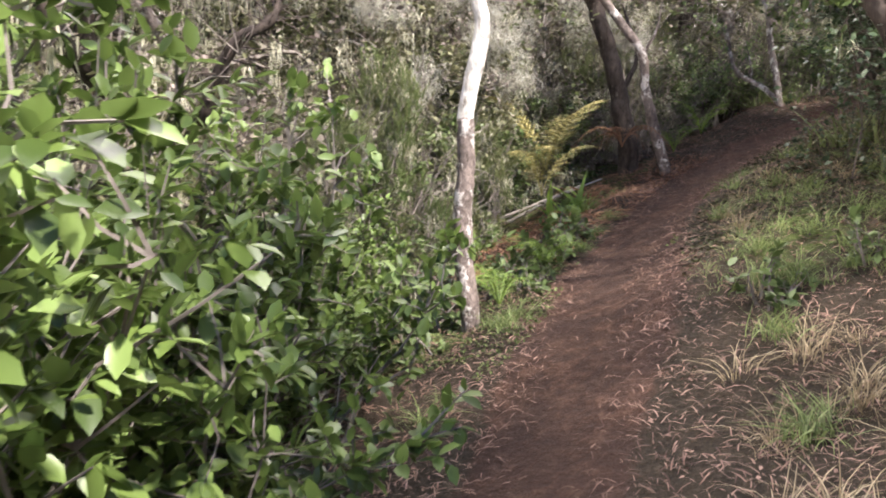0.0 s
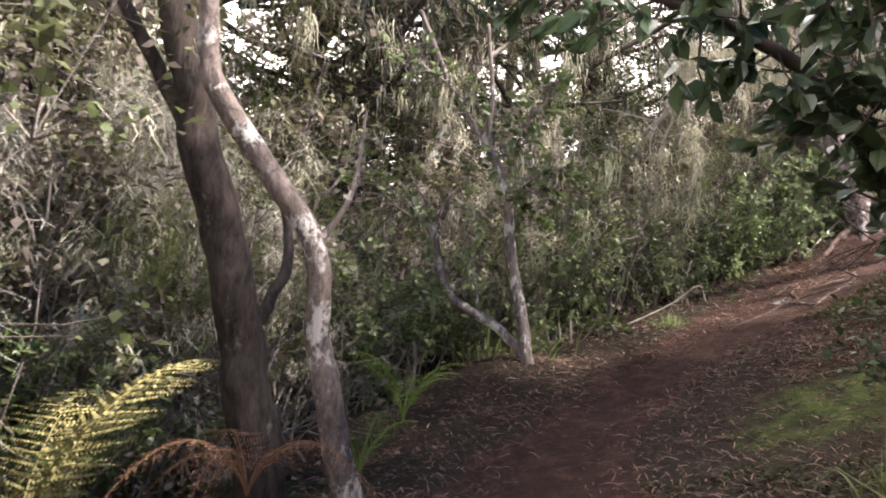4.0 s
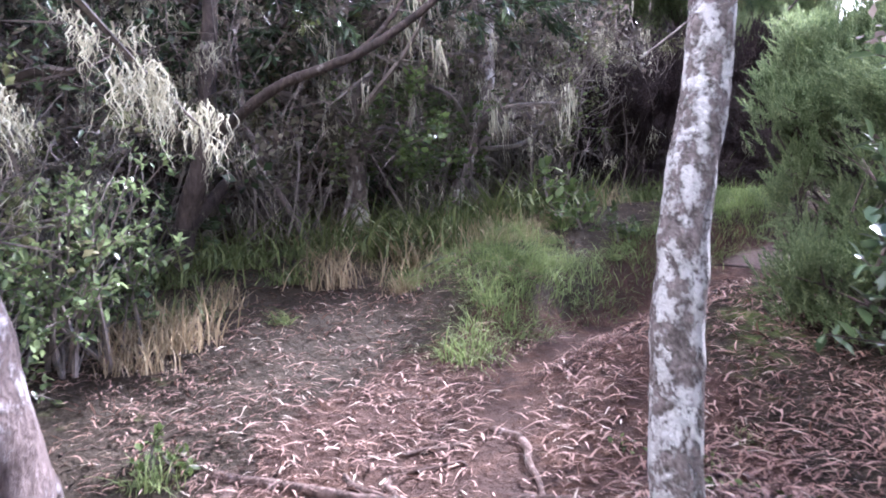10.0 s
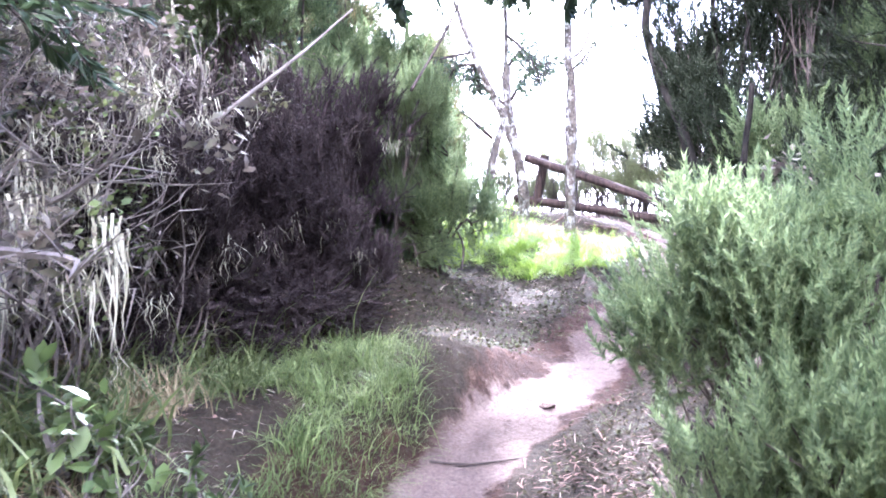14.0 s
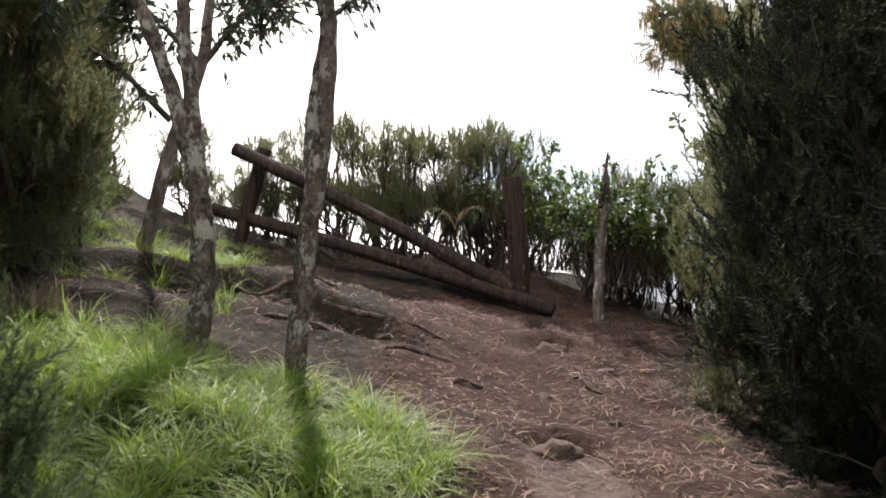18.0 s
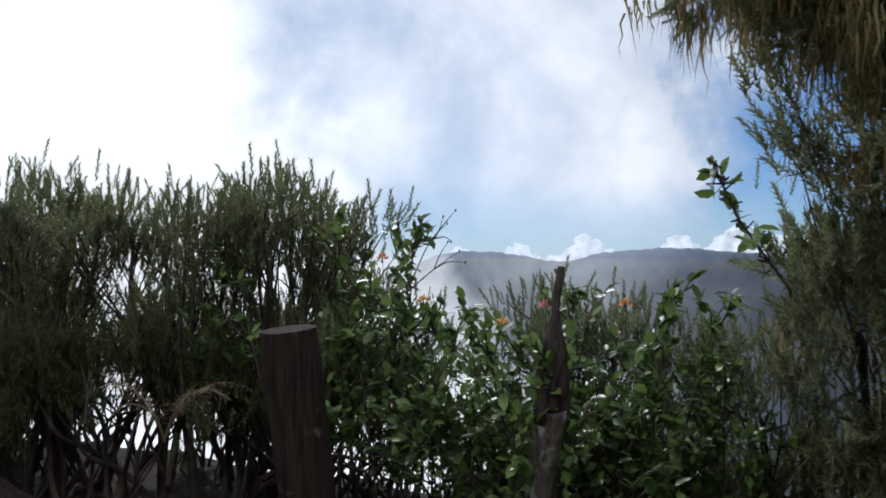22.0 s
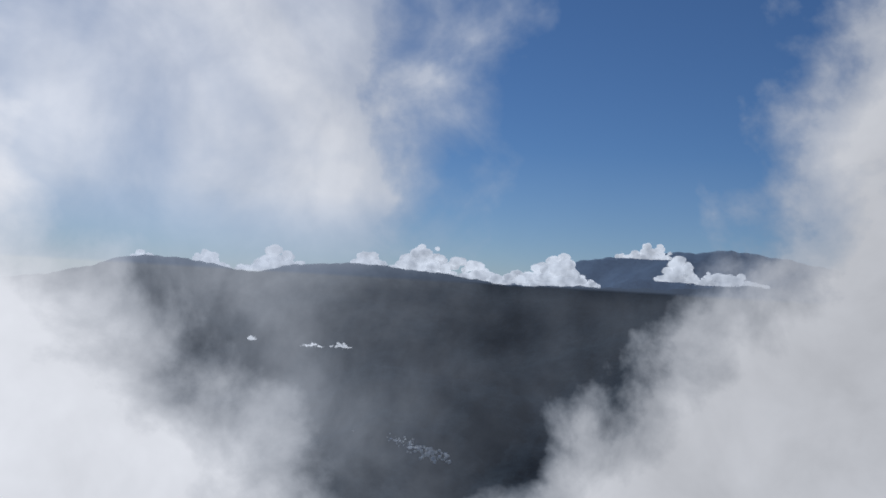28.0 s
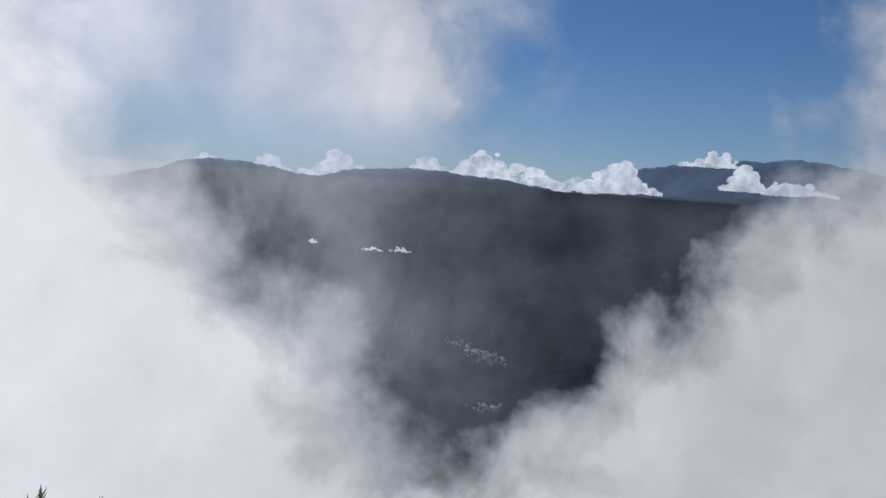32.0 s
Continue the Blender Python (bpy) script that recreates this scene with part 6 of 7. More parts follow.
for k, (at, r, n) in enumerate((((7.45, -5.5, 0.72), 0.17, 1700), ((7.65, -5.9, 1.1), 0.15, 1200), ((8.8, -5.4, 0.8), 0.16, 1300), ((9.6, -5.2, 0.9), 0.16, 1200), ((8.3, -5.4, 0.3), 0.14, 900), ((4.4, -6.0, 1.0), 0.2, 1000), ((7.0, -6.0, 1.3), 0.26, 1800), ((6.3, -6.2, 1.0), 0.24, 1500), ((8.2, -6.0, 1.5), 0.28, 1900), ((9.0, -5.8, 1.5), 0.26, 1700), ((5.2, -6.2, 1.3), 0.24, 1400), ((9.9, -5.6, 1.5), 0.26, 1600), ((10.6, -5.2, 1.1), 0.22, 1300), ((6.9, -5.7, 0.4), 0.18, 1000))):
    lichen_mass("fluffy mass of pale lichen caught in the twigs", 160 + k, at, r, n)
bush_g = make_leafy(32, 0.95, 0.5, LEAF_GLOSSY, 2300, 0.045, "bush of glossy round green leaves below the leaning tree", low=0.2)
spread_out(bush_g, [spot(0.75, -3.25, 0.5, 1.05, z=1.05), spot(0.35, -3.1, 2.5, 1.15), spot(0.95, -3.6, 4.0, 0.75, z=0.9), spot(-1.1, -1.75, 1.0, 0.95), spot(-0.8, -2.3, 3.0, 0.8), spot(1.75, -4.35, 5.0, 0.75),
                    spot(1.5, -3.95, 0.9, 0.6), spot(2.2, -4.75, 0.2, 0.9), spot(2.65, -4.85, 1.2, 0.75), spot(2.95, -5.2, 2.9, 0.95), spot(2.0, -5.1, 4.9, 1.1), spot(1.3, -4.4, 3.6, 1.0), spot(3.3, -5.75, 0.6, 1.2)])
bush_k = make_leafy(33, 1.7, 0.55, LEAF_DARK, 3400, 0.062, "tall shrub with dark leathery leaves", TWIG_DARK, low=0.3, stems=20)
spread_out(bush_k, [spot(2.2, -1.3, 0.5, 0.8), spot(2.9, -1.2, 2.5, 1.1), spot(3.3, -1.5, 1.5, 1.1), spot(6.2, -1.9, 4.0, 1.2), spot(5.5, -1.6, 0.2, 1.35)])
plant_p = make_leafy(34, 0.34, 0.2, LEAF_GREEN, 120, 0.075, "small leafy plant with pale green leaves", name="leafy_plant", stems=9, low=0.2)
spread_out(plant_p, [spot(-0.8, 1.25, 0.4, 1.0), spot(-0.95, 1.45, 2.4, 1.2), spot(-0.6, 1.5, 1.0, 0.8), spot(2.45, -4.4, 3.0, 0.9), spot(2.62, -4.75, 0.3, 0.8), spot(9.3, -2.2, 2.2, 0.9), spot(9.0, -1.9, 4.2, 0.8), spot(8.35, -4.25, 1.9, 1.2),
                     spot(9.75, -3.95, 3.9, 1.0), spot(-0.1, -1.85, 2.0, 0.5), spot(9.35, -4.25, 3.0, 1.3), spot(8.75, -4.0, 2.7, 0.9), spot(8.1, -4.25, 1.2, 1.2), spot(7.75, -4.4, 3.3, 1.0), spot(8.5, -4.3, 0.1, 1.1), spot(8.95, -4.3, 5.6, 1.0)])

branch_clump("leafy_boughs", "dark leafy boughs high over the clearing", "branch", 128, [[(2.6, -7.5, 3.1), (3.0, -6.2, 3.1), (3.1, -5.2, 2.9), (3.3, -4.5, 2.75)], [(2.6, -7.5, 3.1), (3.4, -6.4, 3.2), (4.0, -5.7, 2.9), (4.4, -5.2, 2.75)], [(2.6, -7.5, 3.1), (2.2, -6.2, 3.2), (2.1, -5.3, 3.0), (1.9, -4.6, 3.0)], [(2.6, -7.5, 3.1), (3.2, -7.2, 3.5), (4.0, -7.1, 3.5), (4.8, -6.9, 3.3)], [(2.6, -7.5, 3.1), (2.8, -6.9, 3.4), (3.4, -6.6, 3.5), (3.9, -6.3, 3.4)]],
             6500, 0.5, 0.09, LEAF_DARK, LEAF_SLIM, BARK_DARK, 0.3, 0, 0.02)
branch_clump("leafy_boughs", "dark boughs of the shady tree over the bend", "branch", 129, [[(-2.4, 0.2, 3.2), (-1.9, 0.25, 3.9), (-1.3, 0.3, 4.2), (-0.7, 0.5, 4.2)], [(-2.4, 0.2, 3.2), (-2.0, 0.7, 4.0), (-1.5, 1.1, 4.3), (-1.0, 1.5, 4.3)], [(-2.4, 0.2, 3.2), (-1.8, -0.2, 3.8), (-1.2, -0.3, 4.1)]],
             3600, 0.5, 0.09, LEAF_DARK, LEAF_SLIM, BARK_DARK, 0.3, 0, 0.02)

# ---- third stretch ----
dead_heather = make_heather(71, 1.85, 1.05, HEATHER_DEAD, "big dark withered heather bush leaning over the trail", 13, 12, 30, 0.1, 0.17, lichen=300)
# Copies east of x = 1 stand in for shade under the green heather.
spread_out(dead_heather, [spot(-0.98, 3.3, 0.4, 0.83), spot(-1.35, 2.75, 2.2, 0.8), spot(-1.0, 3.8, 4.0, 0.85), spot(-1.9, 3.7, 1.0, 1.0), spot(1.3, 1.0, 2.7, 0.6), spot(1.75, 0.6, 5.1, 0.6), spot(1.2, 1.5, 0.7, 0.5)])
fresh = make_heather(72, 1.75, 0.62, HEATHER_FRESH, "dense green heather bush with dark stems", 10, 11, 34, 0.42, 0.12, stem=0.024)
spread_out(fresh, [spot(1.16, 1.08, 0.4, 0.88), spot(1.7, 1.8, 3.4, 0.95), spot(1.62, 0.45, 1.4, 0.95), spot(2.0, 1.1, 4.4, 1.1), spot(1.75, 2.85, 2.0, 1.1), spot(2.1, 3.4, 3.0, 1.3), spot(1.9, 4.1, 4.2, 0.95), spot(-0.6, 5.15, 2.2, 1.0), spot(-1.0, 5.3, 5.2, 1.25), spot(-1.15, 6.4, 0.6, 1.15),
                   spot(-0.7, 5.9, 1.2, 0.85), spot(-1.25, 4.6, 0.8, 1.5), spot(-1.95, 4.6, 2.8, 1.6)])
low_fresh = make_heather(78, 1.2, 0.55, HEATHER_FRESH, "low green heather bush behind the withered one", 9, 10, 30, 0.15, 0.12)
spread_out(low_fresh, [spot(-0.45, 5.05, 0.4, 1.0), spot(1.12, 0.86, 1.4, 0.92), spot(1.45, 0.3, 3.4, 0.9), spot(-0.85, 5.6, 2.0, 1.1), spot(-1.3, 6.9, 3.1, 1.0), spot(-1.5, 8.4, 0.2, 1.1), spot(-1.1, 9.6, 4.0, 0.9)])
crown_h = make_heather(77, 2.45, 0.8, HEATHER_SHADED, "old tree heather with shade-darkened needles arching over the rocky trail", 13, 11, 26, 0.5, 0.14, "tree_heather", stem=0.022)
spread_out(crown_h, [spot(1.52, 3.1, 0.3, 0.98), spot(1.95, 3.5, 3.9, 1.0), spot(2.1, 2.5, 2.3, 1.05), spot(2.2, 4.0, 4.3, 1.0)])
# Boughs added above view to keep the sun off the old trunk.
branch_clump("heather_branch", "added heather boughs above view, shading the trunk beside the rocky trail", "branch", 130, [[(1.5, 3.1, 4.8), (1.55, 3.6, 5.4), (1.4, 4.2, 5.6), (1.2, 4.7, 5.6)], [(1.5, 3.1, 4.8), (1.8, 3.7, 5.5), (1.9, 4.4, 5.7), (1.9, 5.0, 5.7)], [(1.5, 3.1, 4.8), (1.3, 3.3, 5.4), (1.1, 3.7, 5.6)]],
             2600, 0.45, 0.14, HEATHER_SHADED, radius=0.02, brush=True)
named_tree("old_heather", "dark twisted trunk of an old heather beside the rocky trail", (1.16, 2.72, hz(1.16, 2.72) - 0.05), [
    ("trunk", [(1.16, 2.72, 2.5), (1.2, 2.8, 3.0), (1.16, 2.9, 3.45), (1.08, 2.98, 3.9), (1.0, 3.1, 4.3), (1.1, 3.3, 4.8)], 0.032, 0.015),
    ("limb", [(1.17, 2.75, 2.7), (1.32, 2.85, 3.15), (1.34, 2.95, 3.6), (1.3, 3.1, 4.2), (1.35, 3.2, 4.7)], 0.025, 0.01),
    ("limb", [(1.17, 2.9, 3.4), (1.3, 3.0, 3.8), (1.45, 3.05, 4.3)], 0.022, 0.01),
    ("limb", [(1.14, 2.7, 2.6), (1.08, 2.55, 2.95), (1.2, 2.45, 3.4), (1.3, 2.4, 3.9)], 0.025, 0.01)], BARK_SHADED, 26)
tallh = make_heather(73, 2.5, 0.9, HEATHER, "tall dark tree heather bearded with golden lichen", 16, 12, 24, 0.08, 0.17, "tree_heather", lichen=2600, stem=0.028, beard=LICHEN_GOLD)
spread_out(tallh, [spot(3.8, 8.4, 1.0, 1.05), spot(-1.0, 8.4, 1.7, 0.75), spot(-1.4, 9.5, 2.9, 0.85), spot(4.2, 9.5, 3.3, 1.1), spot(4.74, 10.71, 5.0, 1.05), spot(-1.9, 7.6, 0.3, 1.05), spot(-2.3, 9.2, 2.6, 1.1),
                   spot(-1.5, 10.9, 4.4, 0.75), spot(-3.2, 7.0, 1.2, 1.2), spot(-2.9, 10.6, 0.9, 1.0), spot(-1.6, 12.2, 0.9, 0.8), spot(5.2, 10.0, 0.9, 1.2)])
dark_h = make_heather(79, 2.5, 0.9, HEATHER_SHADED, "tall dense tree heather, its shade put into the needle colour", 20, 10, 24, 0.06, 0.15, "tree_heather", stem=0.028)
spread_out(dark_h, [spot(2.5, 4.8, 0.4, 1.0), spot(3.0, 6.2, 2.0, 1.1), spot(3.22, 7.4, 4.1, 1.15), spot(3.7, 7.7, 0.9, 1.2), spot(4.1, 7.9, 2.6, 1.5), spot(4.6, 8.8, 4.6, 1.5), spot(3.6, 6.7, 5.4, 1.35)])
edge = make_heather(74, 1.42, 0.6, HEATHER, "dark green heather bush at the cliff's edge with bare stems", 19, 7, 13, 0.36, 0.11, spiky=0.35, stem=0.017)
edge2 = make_heather(76, 1.36, 0.62, HEATHER, "spiky heather bush with upright shoots at the cliff's edge", 17, 7, 12, 0.33, 0.13, spiky=0.7, stem=0.017)
spread_out(edge, [spot(x, y, a, s) for x, y, a, s in ((0.85, 12.4, 0.5, 1.06), (1.9, 12.3, 2.0, 0.9), (2.42, 12.35, 4.0, 1.06), (-0.6, 12.5, 1.0, 0.7), (1.25, 12.95, 3.0, 0.82), (3.75, 11.75, 5.0, 0.95), (2.62, 12.75, 0.2, 1.0), (4.15, 11.4, 2.5, 0.98), (0.1, 12.75, 2.8, 0.75), (1.62, 12.45, 5.6, 0.97))])
spread_out(edge2, [spot(x, y, a, s) for x, y, a, s in ((0.42, 12.55, 0.9, 0.68), (1.45, 12.4, 2.4, 1.02), (2.2, 12.8, 4.4, 0.85), (-0.2, 13.2, 1.1, 0.9), (2.95, 12.35, 3.0, 1.23), (3.45, 11.95, 0.4, 0.9), (3.95, 11.85, 1.4, 0.92), (4.45, 11.5, 4.1, 0.98))])

for nm, lb, base, lines, seed in (
    ("twin_tree", "slim tree with peeling grey-brown bark forking upwards", (-0.01, 7.6, hz(-0.01, 7.6) - 0.04), [
        ("trunk", [(-0.01, 7.6, 3.42), (0.06, 7.6, 3.93), (0.05, 7.61, 4.33)], 0.06, 0.052),
        ("limb", [(0.05, 7.61, 4.3), (-0.05, 7.64, 4.73), (-0.17, 7.66, 5.08), (-0.29, 7.68, 5.42), (-0.5, 7.8, 6.2)], 0.045, 0.02),
        ("limb", [(0.05, 7.61, 4.3), (0.01, 7.63, 4.8), (-0.02, 7.64, 5.14), (0.02, 7.65, 5.41), (0.1, 7.5, 6.2)], 0.04, 0.018)], 14),
    ("lichen_tree", "slim lichen-spotted tree in front of the fallen fence", (0.44, 7.75, hz(0.44, 7.75) - 0.04), [
        ("trunk", [(0.46, 7.77, 3.36), (0.51, 7.79, 3.92), (0.56, 7.8, 4.3), (0.62, 7.76, 4.72), (0.64, 7.77, 5.11), (0.64, 7.78, 5.46), (0.75, 7.8, 6.3)], 0.055, 0.035),
        ("limb", [(0.56, 7.8, 4.28), (0.545, 8.0, 4.6), (0.58, 8.1, 4.9), (0.63, 8.08, 5.2), (0.69, 8.05, 5.7)], 0.028, 0.02),
        ("limb", [(0.64, 7.78, 5.3), (0.8, 7.8, 5.42), (0.95, 7.75, 5.75)], 0.02, 0.008)], 15)):
    t = named_tree(nm, lb, base, lines, BARK_TWIN, seed)
# Two crowns added above view so that the trail below lies in shade.
branch_clump("leafy_boughs", "high unseen crown added to the twin tree to shade the trail", "branch", 125, [[(-0.5, 7.8, 6.2), (-0.9, 7.4, 6.6), (-1.3, 6.7, 6.7), (-1.5, 6.0, 6.6)], [(-0.5, 7.8, 6.2), (-0.4, 7.2, 6.7), (-0.2, 6.4, 6.8), (-0.2, 5.7, 6.6)], [(-0.5, 7.8, 6.2), (-1.1, 8.1, 6.8), (-1.7, 8.2, 6.9)], [(-0.5, 7.8, 6.25), (-0.3, 8.4, 6.9), (-0.2, 9.0, 7.0)]],
             7500, 0.8, 0.09, LEAF_DARK, LEAF_SLIM, BARK_DARK, 0.2, 0, 0.025)
branch_clump("leafy_boughs", "high unseen crown added to the slim lichen-spotted tree to shade the trail", "branch", 126, [[(0.75, 7.8, 6.3), (0.7, 7.2, 6.8), (0.6, 6.5, 6.9), (0.5, 5.8, 6.7)], [(0.75, 7.8, 6.3), (1.3, 7.4, 6.8), (1.6, 6.7, 6.9), (1.7, 5.9, 6.7)], [(0.75, 7.8, 6.3), (1.5, 8.1, 6.9), (2.2, 8.2, 7.0)], [(0.75, 7.8, 6.3), (1.0, 8.5, 6.9), (1.2, 9.1, 7.0)]],
             7500, 0.8, 0.09, LEAF_DARK, LEAF_SLIM, BARK_DARK, 0.2, 0, 0.025)
branch_clump("leafy_boughs", "drooping leafy boughs under the crowns of the slim trees", "branch", 127, [[(0.75, 7.8, 6.3), (0.95, 7.4, 6.25), (1.2, 7.0, 6.0), (1.4, 6.8, 5.75)], [(-0.5, 7.8, 6.2), (-0.25, 7.4, 6.2), (0.05, 7.1, 6.0), (0.25, 7.0, 5.8)], [(0.75, 7.8, 6.3), (0.6, 7.5, 6.2), (0.55, 7.2, 6.0)]],
             1500, 0.35, 0.085, LEAF_DARK, LEAF_SLIM, BARK_DARK, 0.3, 0, 0.016)
branch_clump("hanging_branch", "slim-leaved branch hanging from the twin tree", "branch", 104, [[(-0.25, 7.68, 5.35), (-0.5, 7.8, 5.4), (-0.7, 7.9, 5.2)], [(-0.3, 7.7, 5.5), (-0.75, 7.85, 5.5), (-1.1, 7.9, 5.35)], [(-0.3, 7.68, 5.45), (-0.32, 7.8, 5.3), (-0.28, 7.8, 5.1)],
             [(0.05, 7.6, 5.6), (0.25, 7.75, 5.4), (0.33, 7.74, 5.15)]], 900, 0.2, 0.075, LEAF_DARK, hang=0.5)
branch_clump("hanging_branch", "few slim leaves on a thin branch of the lichen tree", "branch", 105, [[(0.66, 7.78, 5.2), (0.8, 7.72, 5.3), (0.95, 7.68, 5.5)]], 70, 0.16, 0.07, LEAF_DARK, hang=0.7, radius=0.012)
named_tree("bent_tree", "bare leaning tree behind the twin tree", (-0.68, 9.83, hz(-0.68, 9.83) - 0.05), [
    ("trunk", [(-0.7, 9.85, 3.7), (-0.54, 9.81, 4.22), (-0.39, 9.79, 4.74), (-0.19, 9.75, 5.26), (-0.11, 9.74, 5.78)], 0.06, 0.035)], BARK_GREY, 18)
branch_clump("feathery_tree", "dark feathery treetop with drooping slim leaves", "branch", 106, [[(-0.19, 9.75, 5.26), (0.1, 9.7, 5.6), (0.45, 9.6, 5.75)], [(-0.2, 9.75, 5.3), (-0.6, 9.8, 5.7), (-1.0, 9.9, 5.9)], [(-0.11, 9.74, 5.78), (0.1, 9.6, 5.9), (0.4, 9.5, 5.6)],
             [(-0.4, 9.8, 4.9), (-0.8, 9.7, 5.3), (-1.3, 9.7, 5.5)]], 1900, 0.3, 0.085, LEAF_DARK, hang=0.35, radius=0.025)
branch_clump("heather_branch", "heather branch bearded with golden lichen reaching out against the sky", "branch", 107, [[(4.75, 10.7, 4.6), (4.5, 10.8, 5.3), (4.2, 10.9, 5.6), (3.9, 10.95, 5.66)], [(4.6, 10.75, 5.0), (4.35, 10.9, 5.75), (3.97, 10.98, 5.85)],
             [(4.7, 10.5, 5.2), (4.6, 10.7, 5.9), (4.3, 10.9, 6.1)], [(4.7, 10.6, 5.1), (4.3, 10.75, 5.7), (4.0, 10.8, 6.1)], [(4.7, 10.6, 5.0), (4.4, 10.7, 5.45), (4.1, 10.8, 5.7)], [(4.4, 10.75, 5.5), (4.0, 10.78, 5.85), (3.66, 10.8, 5.75)], [(4.4, 10.75, 5.6), (4.0, 10.76, 6.05), (3.68, 10.78, 6.0)]],
             3700, 0.21, 0.11, HEATHER, lichen=7500, radius=0.03, brush=True, beard=LICHEN_GOLD)
branch_clump("leafy_shoot", "thin shoot with fresh green pointed leaves", "branch", 108, [[(4.3, 11.2, 4.7), (4.12, 11.3, 5.0), (4.04, 11.33, 5.2)]], 26, 0.05, 0.075, LEAF_BRIGHT, LEAF_ROUND, radius=0.005)

# broken log fence
def log(points, r, parent, name, seed, base, tip=None):
    rng = np.random.default_rng(seed)
    p = curve_through(local(points, base), 12)
    v, f = tube(p, np.full(12, r) * (1 + rng.normal(0, 0.02, 12)), 14, 0.02, rng)
    return piece(name, v, f, LOG, parent, smooth=False)


fb = (0.0, 12.1, hz(0.0, 12.1))
fence = thing("log_fence", "broken fence of weathered round logs, its rails fallen to the ground", "fence", at=fb)
log([(-0.24, 12.2, 3.6), (-0.04, 12.2, 4.25), (0.14, 12.2, 4.9)], 0.07, fence, "post", 1, fb)
log([(2.52, 11.28, 3.1), (2.48, 11.26, 3.9), (2.4, 11.24, 4.59)], 0.094, fence, "post", 2, fb)
log([(-0.14, 12.08, 4.89), (1.1, 11.6, 4.27), (2.36, 11.06, 3.57)], 0.066, fence, "rail", 3, fb)
log([(-0.38, 12.36, 4.31), (1.15, 11.6, 3.88), (2.7, 10.86, 3.4)], 0.066, fence, "rail", 4, fb)
fb2 = (3.21, 11.1, hz(3.21, 11.1))
stub = thing("fence_post", "old grey fence post with a charred splintered top", "post", at=fb2)
v, f = limb(np.random.default_rng(3), local([(3.2, 11.12, 3.2), (3.19, 11.05, 3.9), (3.2, 10.96, 4.35)], fb2), 0.05, 0.052, 14, 10, 0.05)
piece("post", v, f, BARK_GREY, stub, smooth=True)
v, f = tube(curve_through(local([(3.2, 10.97, 4.3), (3.2, 10.95, 4.5), (3.21, 10.95, 4.66), (3.23, 10.96, 4.8)], fb2), 12), [0.048, 0.054, 0.05, 0.05, 0.042, 0.036, 0.022, 0.014, 0.014, 0.013, 0.013, 0.011], 9, 0.1, np.random.default_rng(4))
piece("splinter", v, f, BARK_DARK, stub, "charred dark splintered top")

# lantana with flowers
lant = make_leafy(35, 0.95, 0.42, LEAF_BRIGHT, 1300, 0.05, "lantana bush with pointed green leaves at the cliff's edge", TWIG_DARK, name="lantana_bush", stems=30, low=0.42)
spread_out(lant, [spot(3.2, 11.3, 0.4, 1.1, z=3.62), spot(3.5, 11.25, 2.0, 1.1, z=3.6), spot(2.64, 12.1, 3.0, 1.2, z=3.72), spot(2.95, 11.55, 5.0, 0.8, z=3.75), spot(3.8, 11.25, 1.0, 0.9, z=3.6), spot(3.35, 11.55, 4.4, 0.95, z=3.5)])
flower = None
rng = np.random.default_rng(81)
for k, (x, y, z, mat, lb) in enumerate(((3.28, 11.2, 4.66, PETAL_PINK, "pink lantana flower head"), (3.1, 11.15, 4.6, PETAL_ORANGE, "orange lantana flower head"), (3.62, 11.25, 4.66, PETAL_ORANGE, "orange lantana flower head"),
                                        (2.85, 11.9, 4.82, PETAL_ORANGE, "orange lantana flower head"), (3.0, 11.8, 4.65, PETAL_ORANGE, "orange lantana flower head"))):
    n = 26
    d = rng.normal(0, 1, (n, 3))
    d[:, 2] = abs(d[:, 2])
    d /= np.linalg.norm(d, axis=1, keepdims=True)
    head = thing("flower", lb, "flower", "lantana flowers", at=(x, y, z))
    piece("petals", *scatter(LEAF_ROUND, d * 0.012, along(rng, d), np.full(n, 0.016)), mat, head)
    piece("stalk", *tube(np.array([(0, 0, 0), (0.004, 0.006, -0.05), (0.01, 0.02, -0.12)]), [0.0015, 0.0015, 0.002], 5), TWIG_DARK, head)
bare_twig = thing("bare_twig", "thin bare twig with small dark buds over the valley", "twig", at=(2.98, 12.0, 4.78))
bud = (np.array([(0, 0, 0.008), (0.005, 0, 0), (0, 0.005, 0), (-0.005, 0, 0), (0, -0.005, 0), (0, 0, -0.008)]), np.array([(0, 1, 2), (0, 2, 3), (0, 3, 4), (0, 4, 1), (5, 2, 1), (5, 3, 2), (5, 4, 3), (5, 1, 4)]))
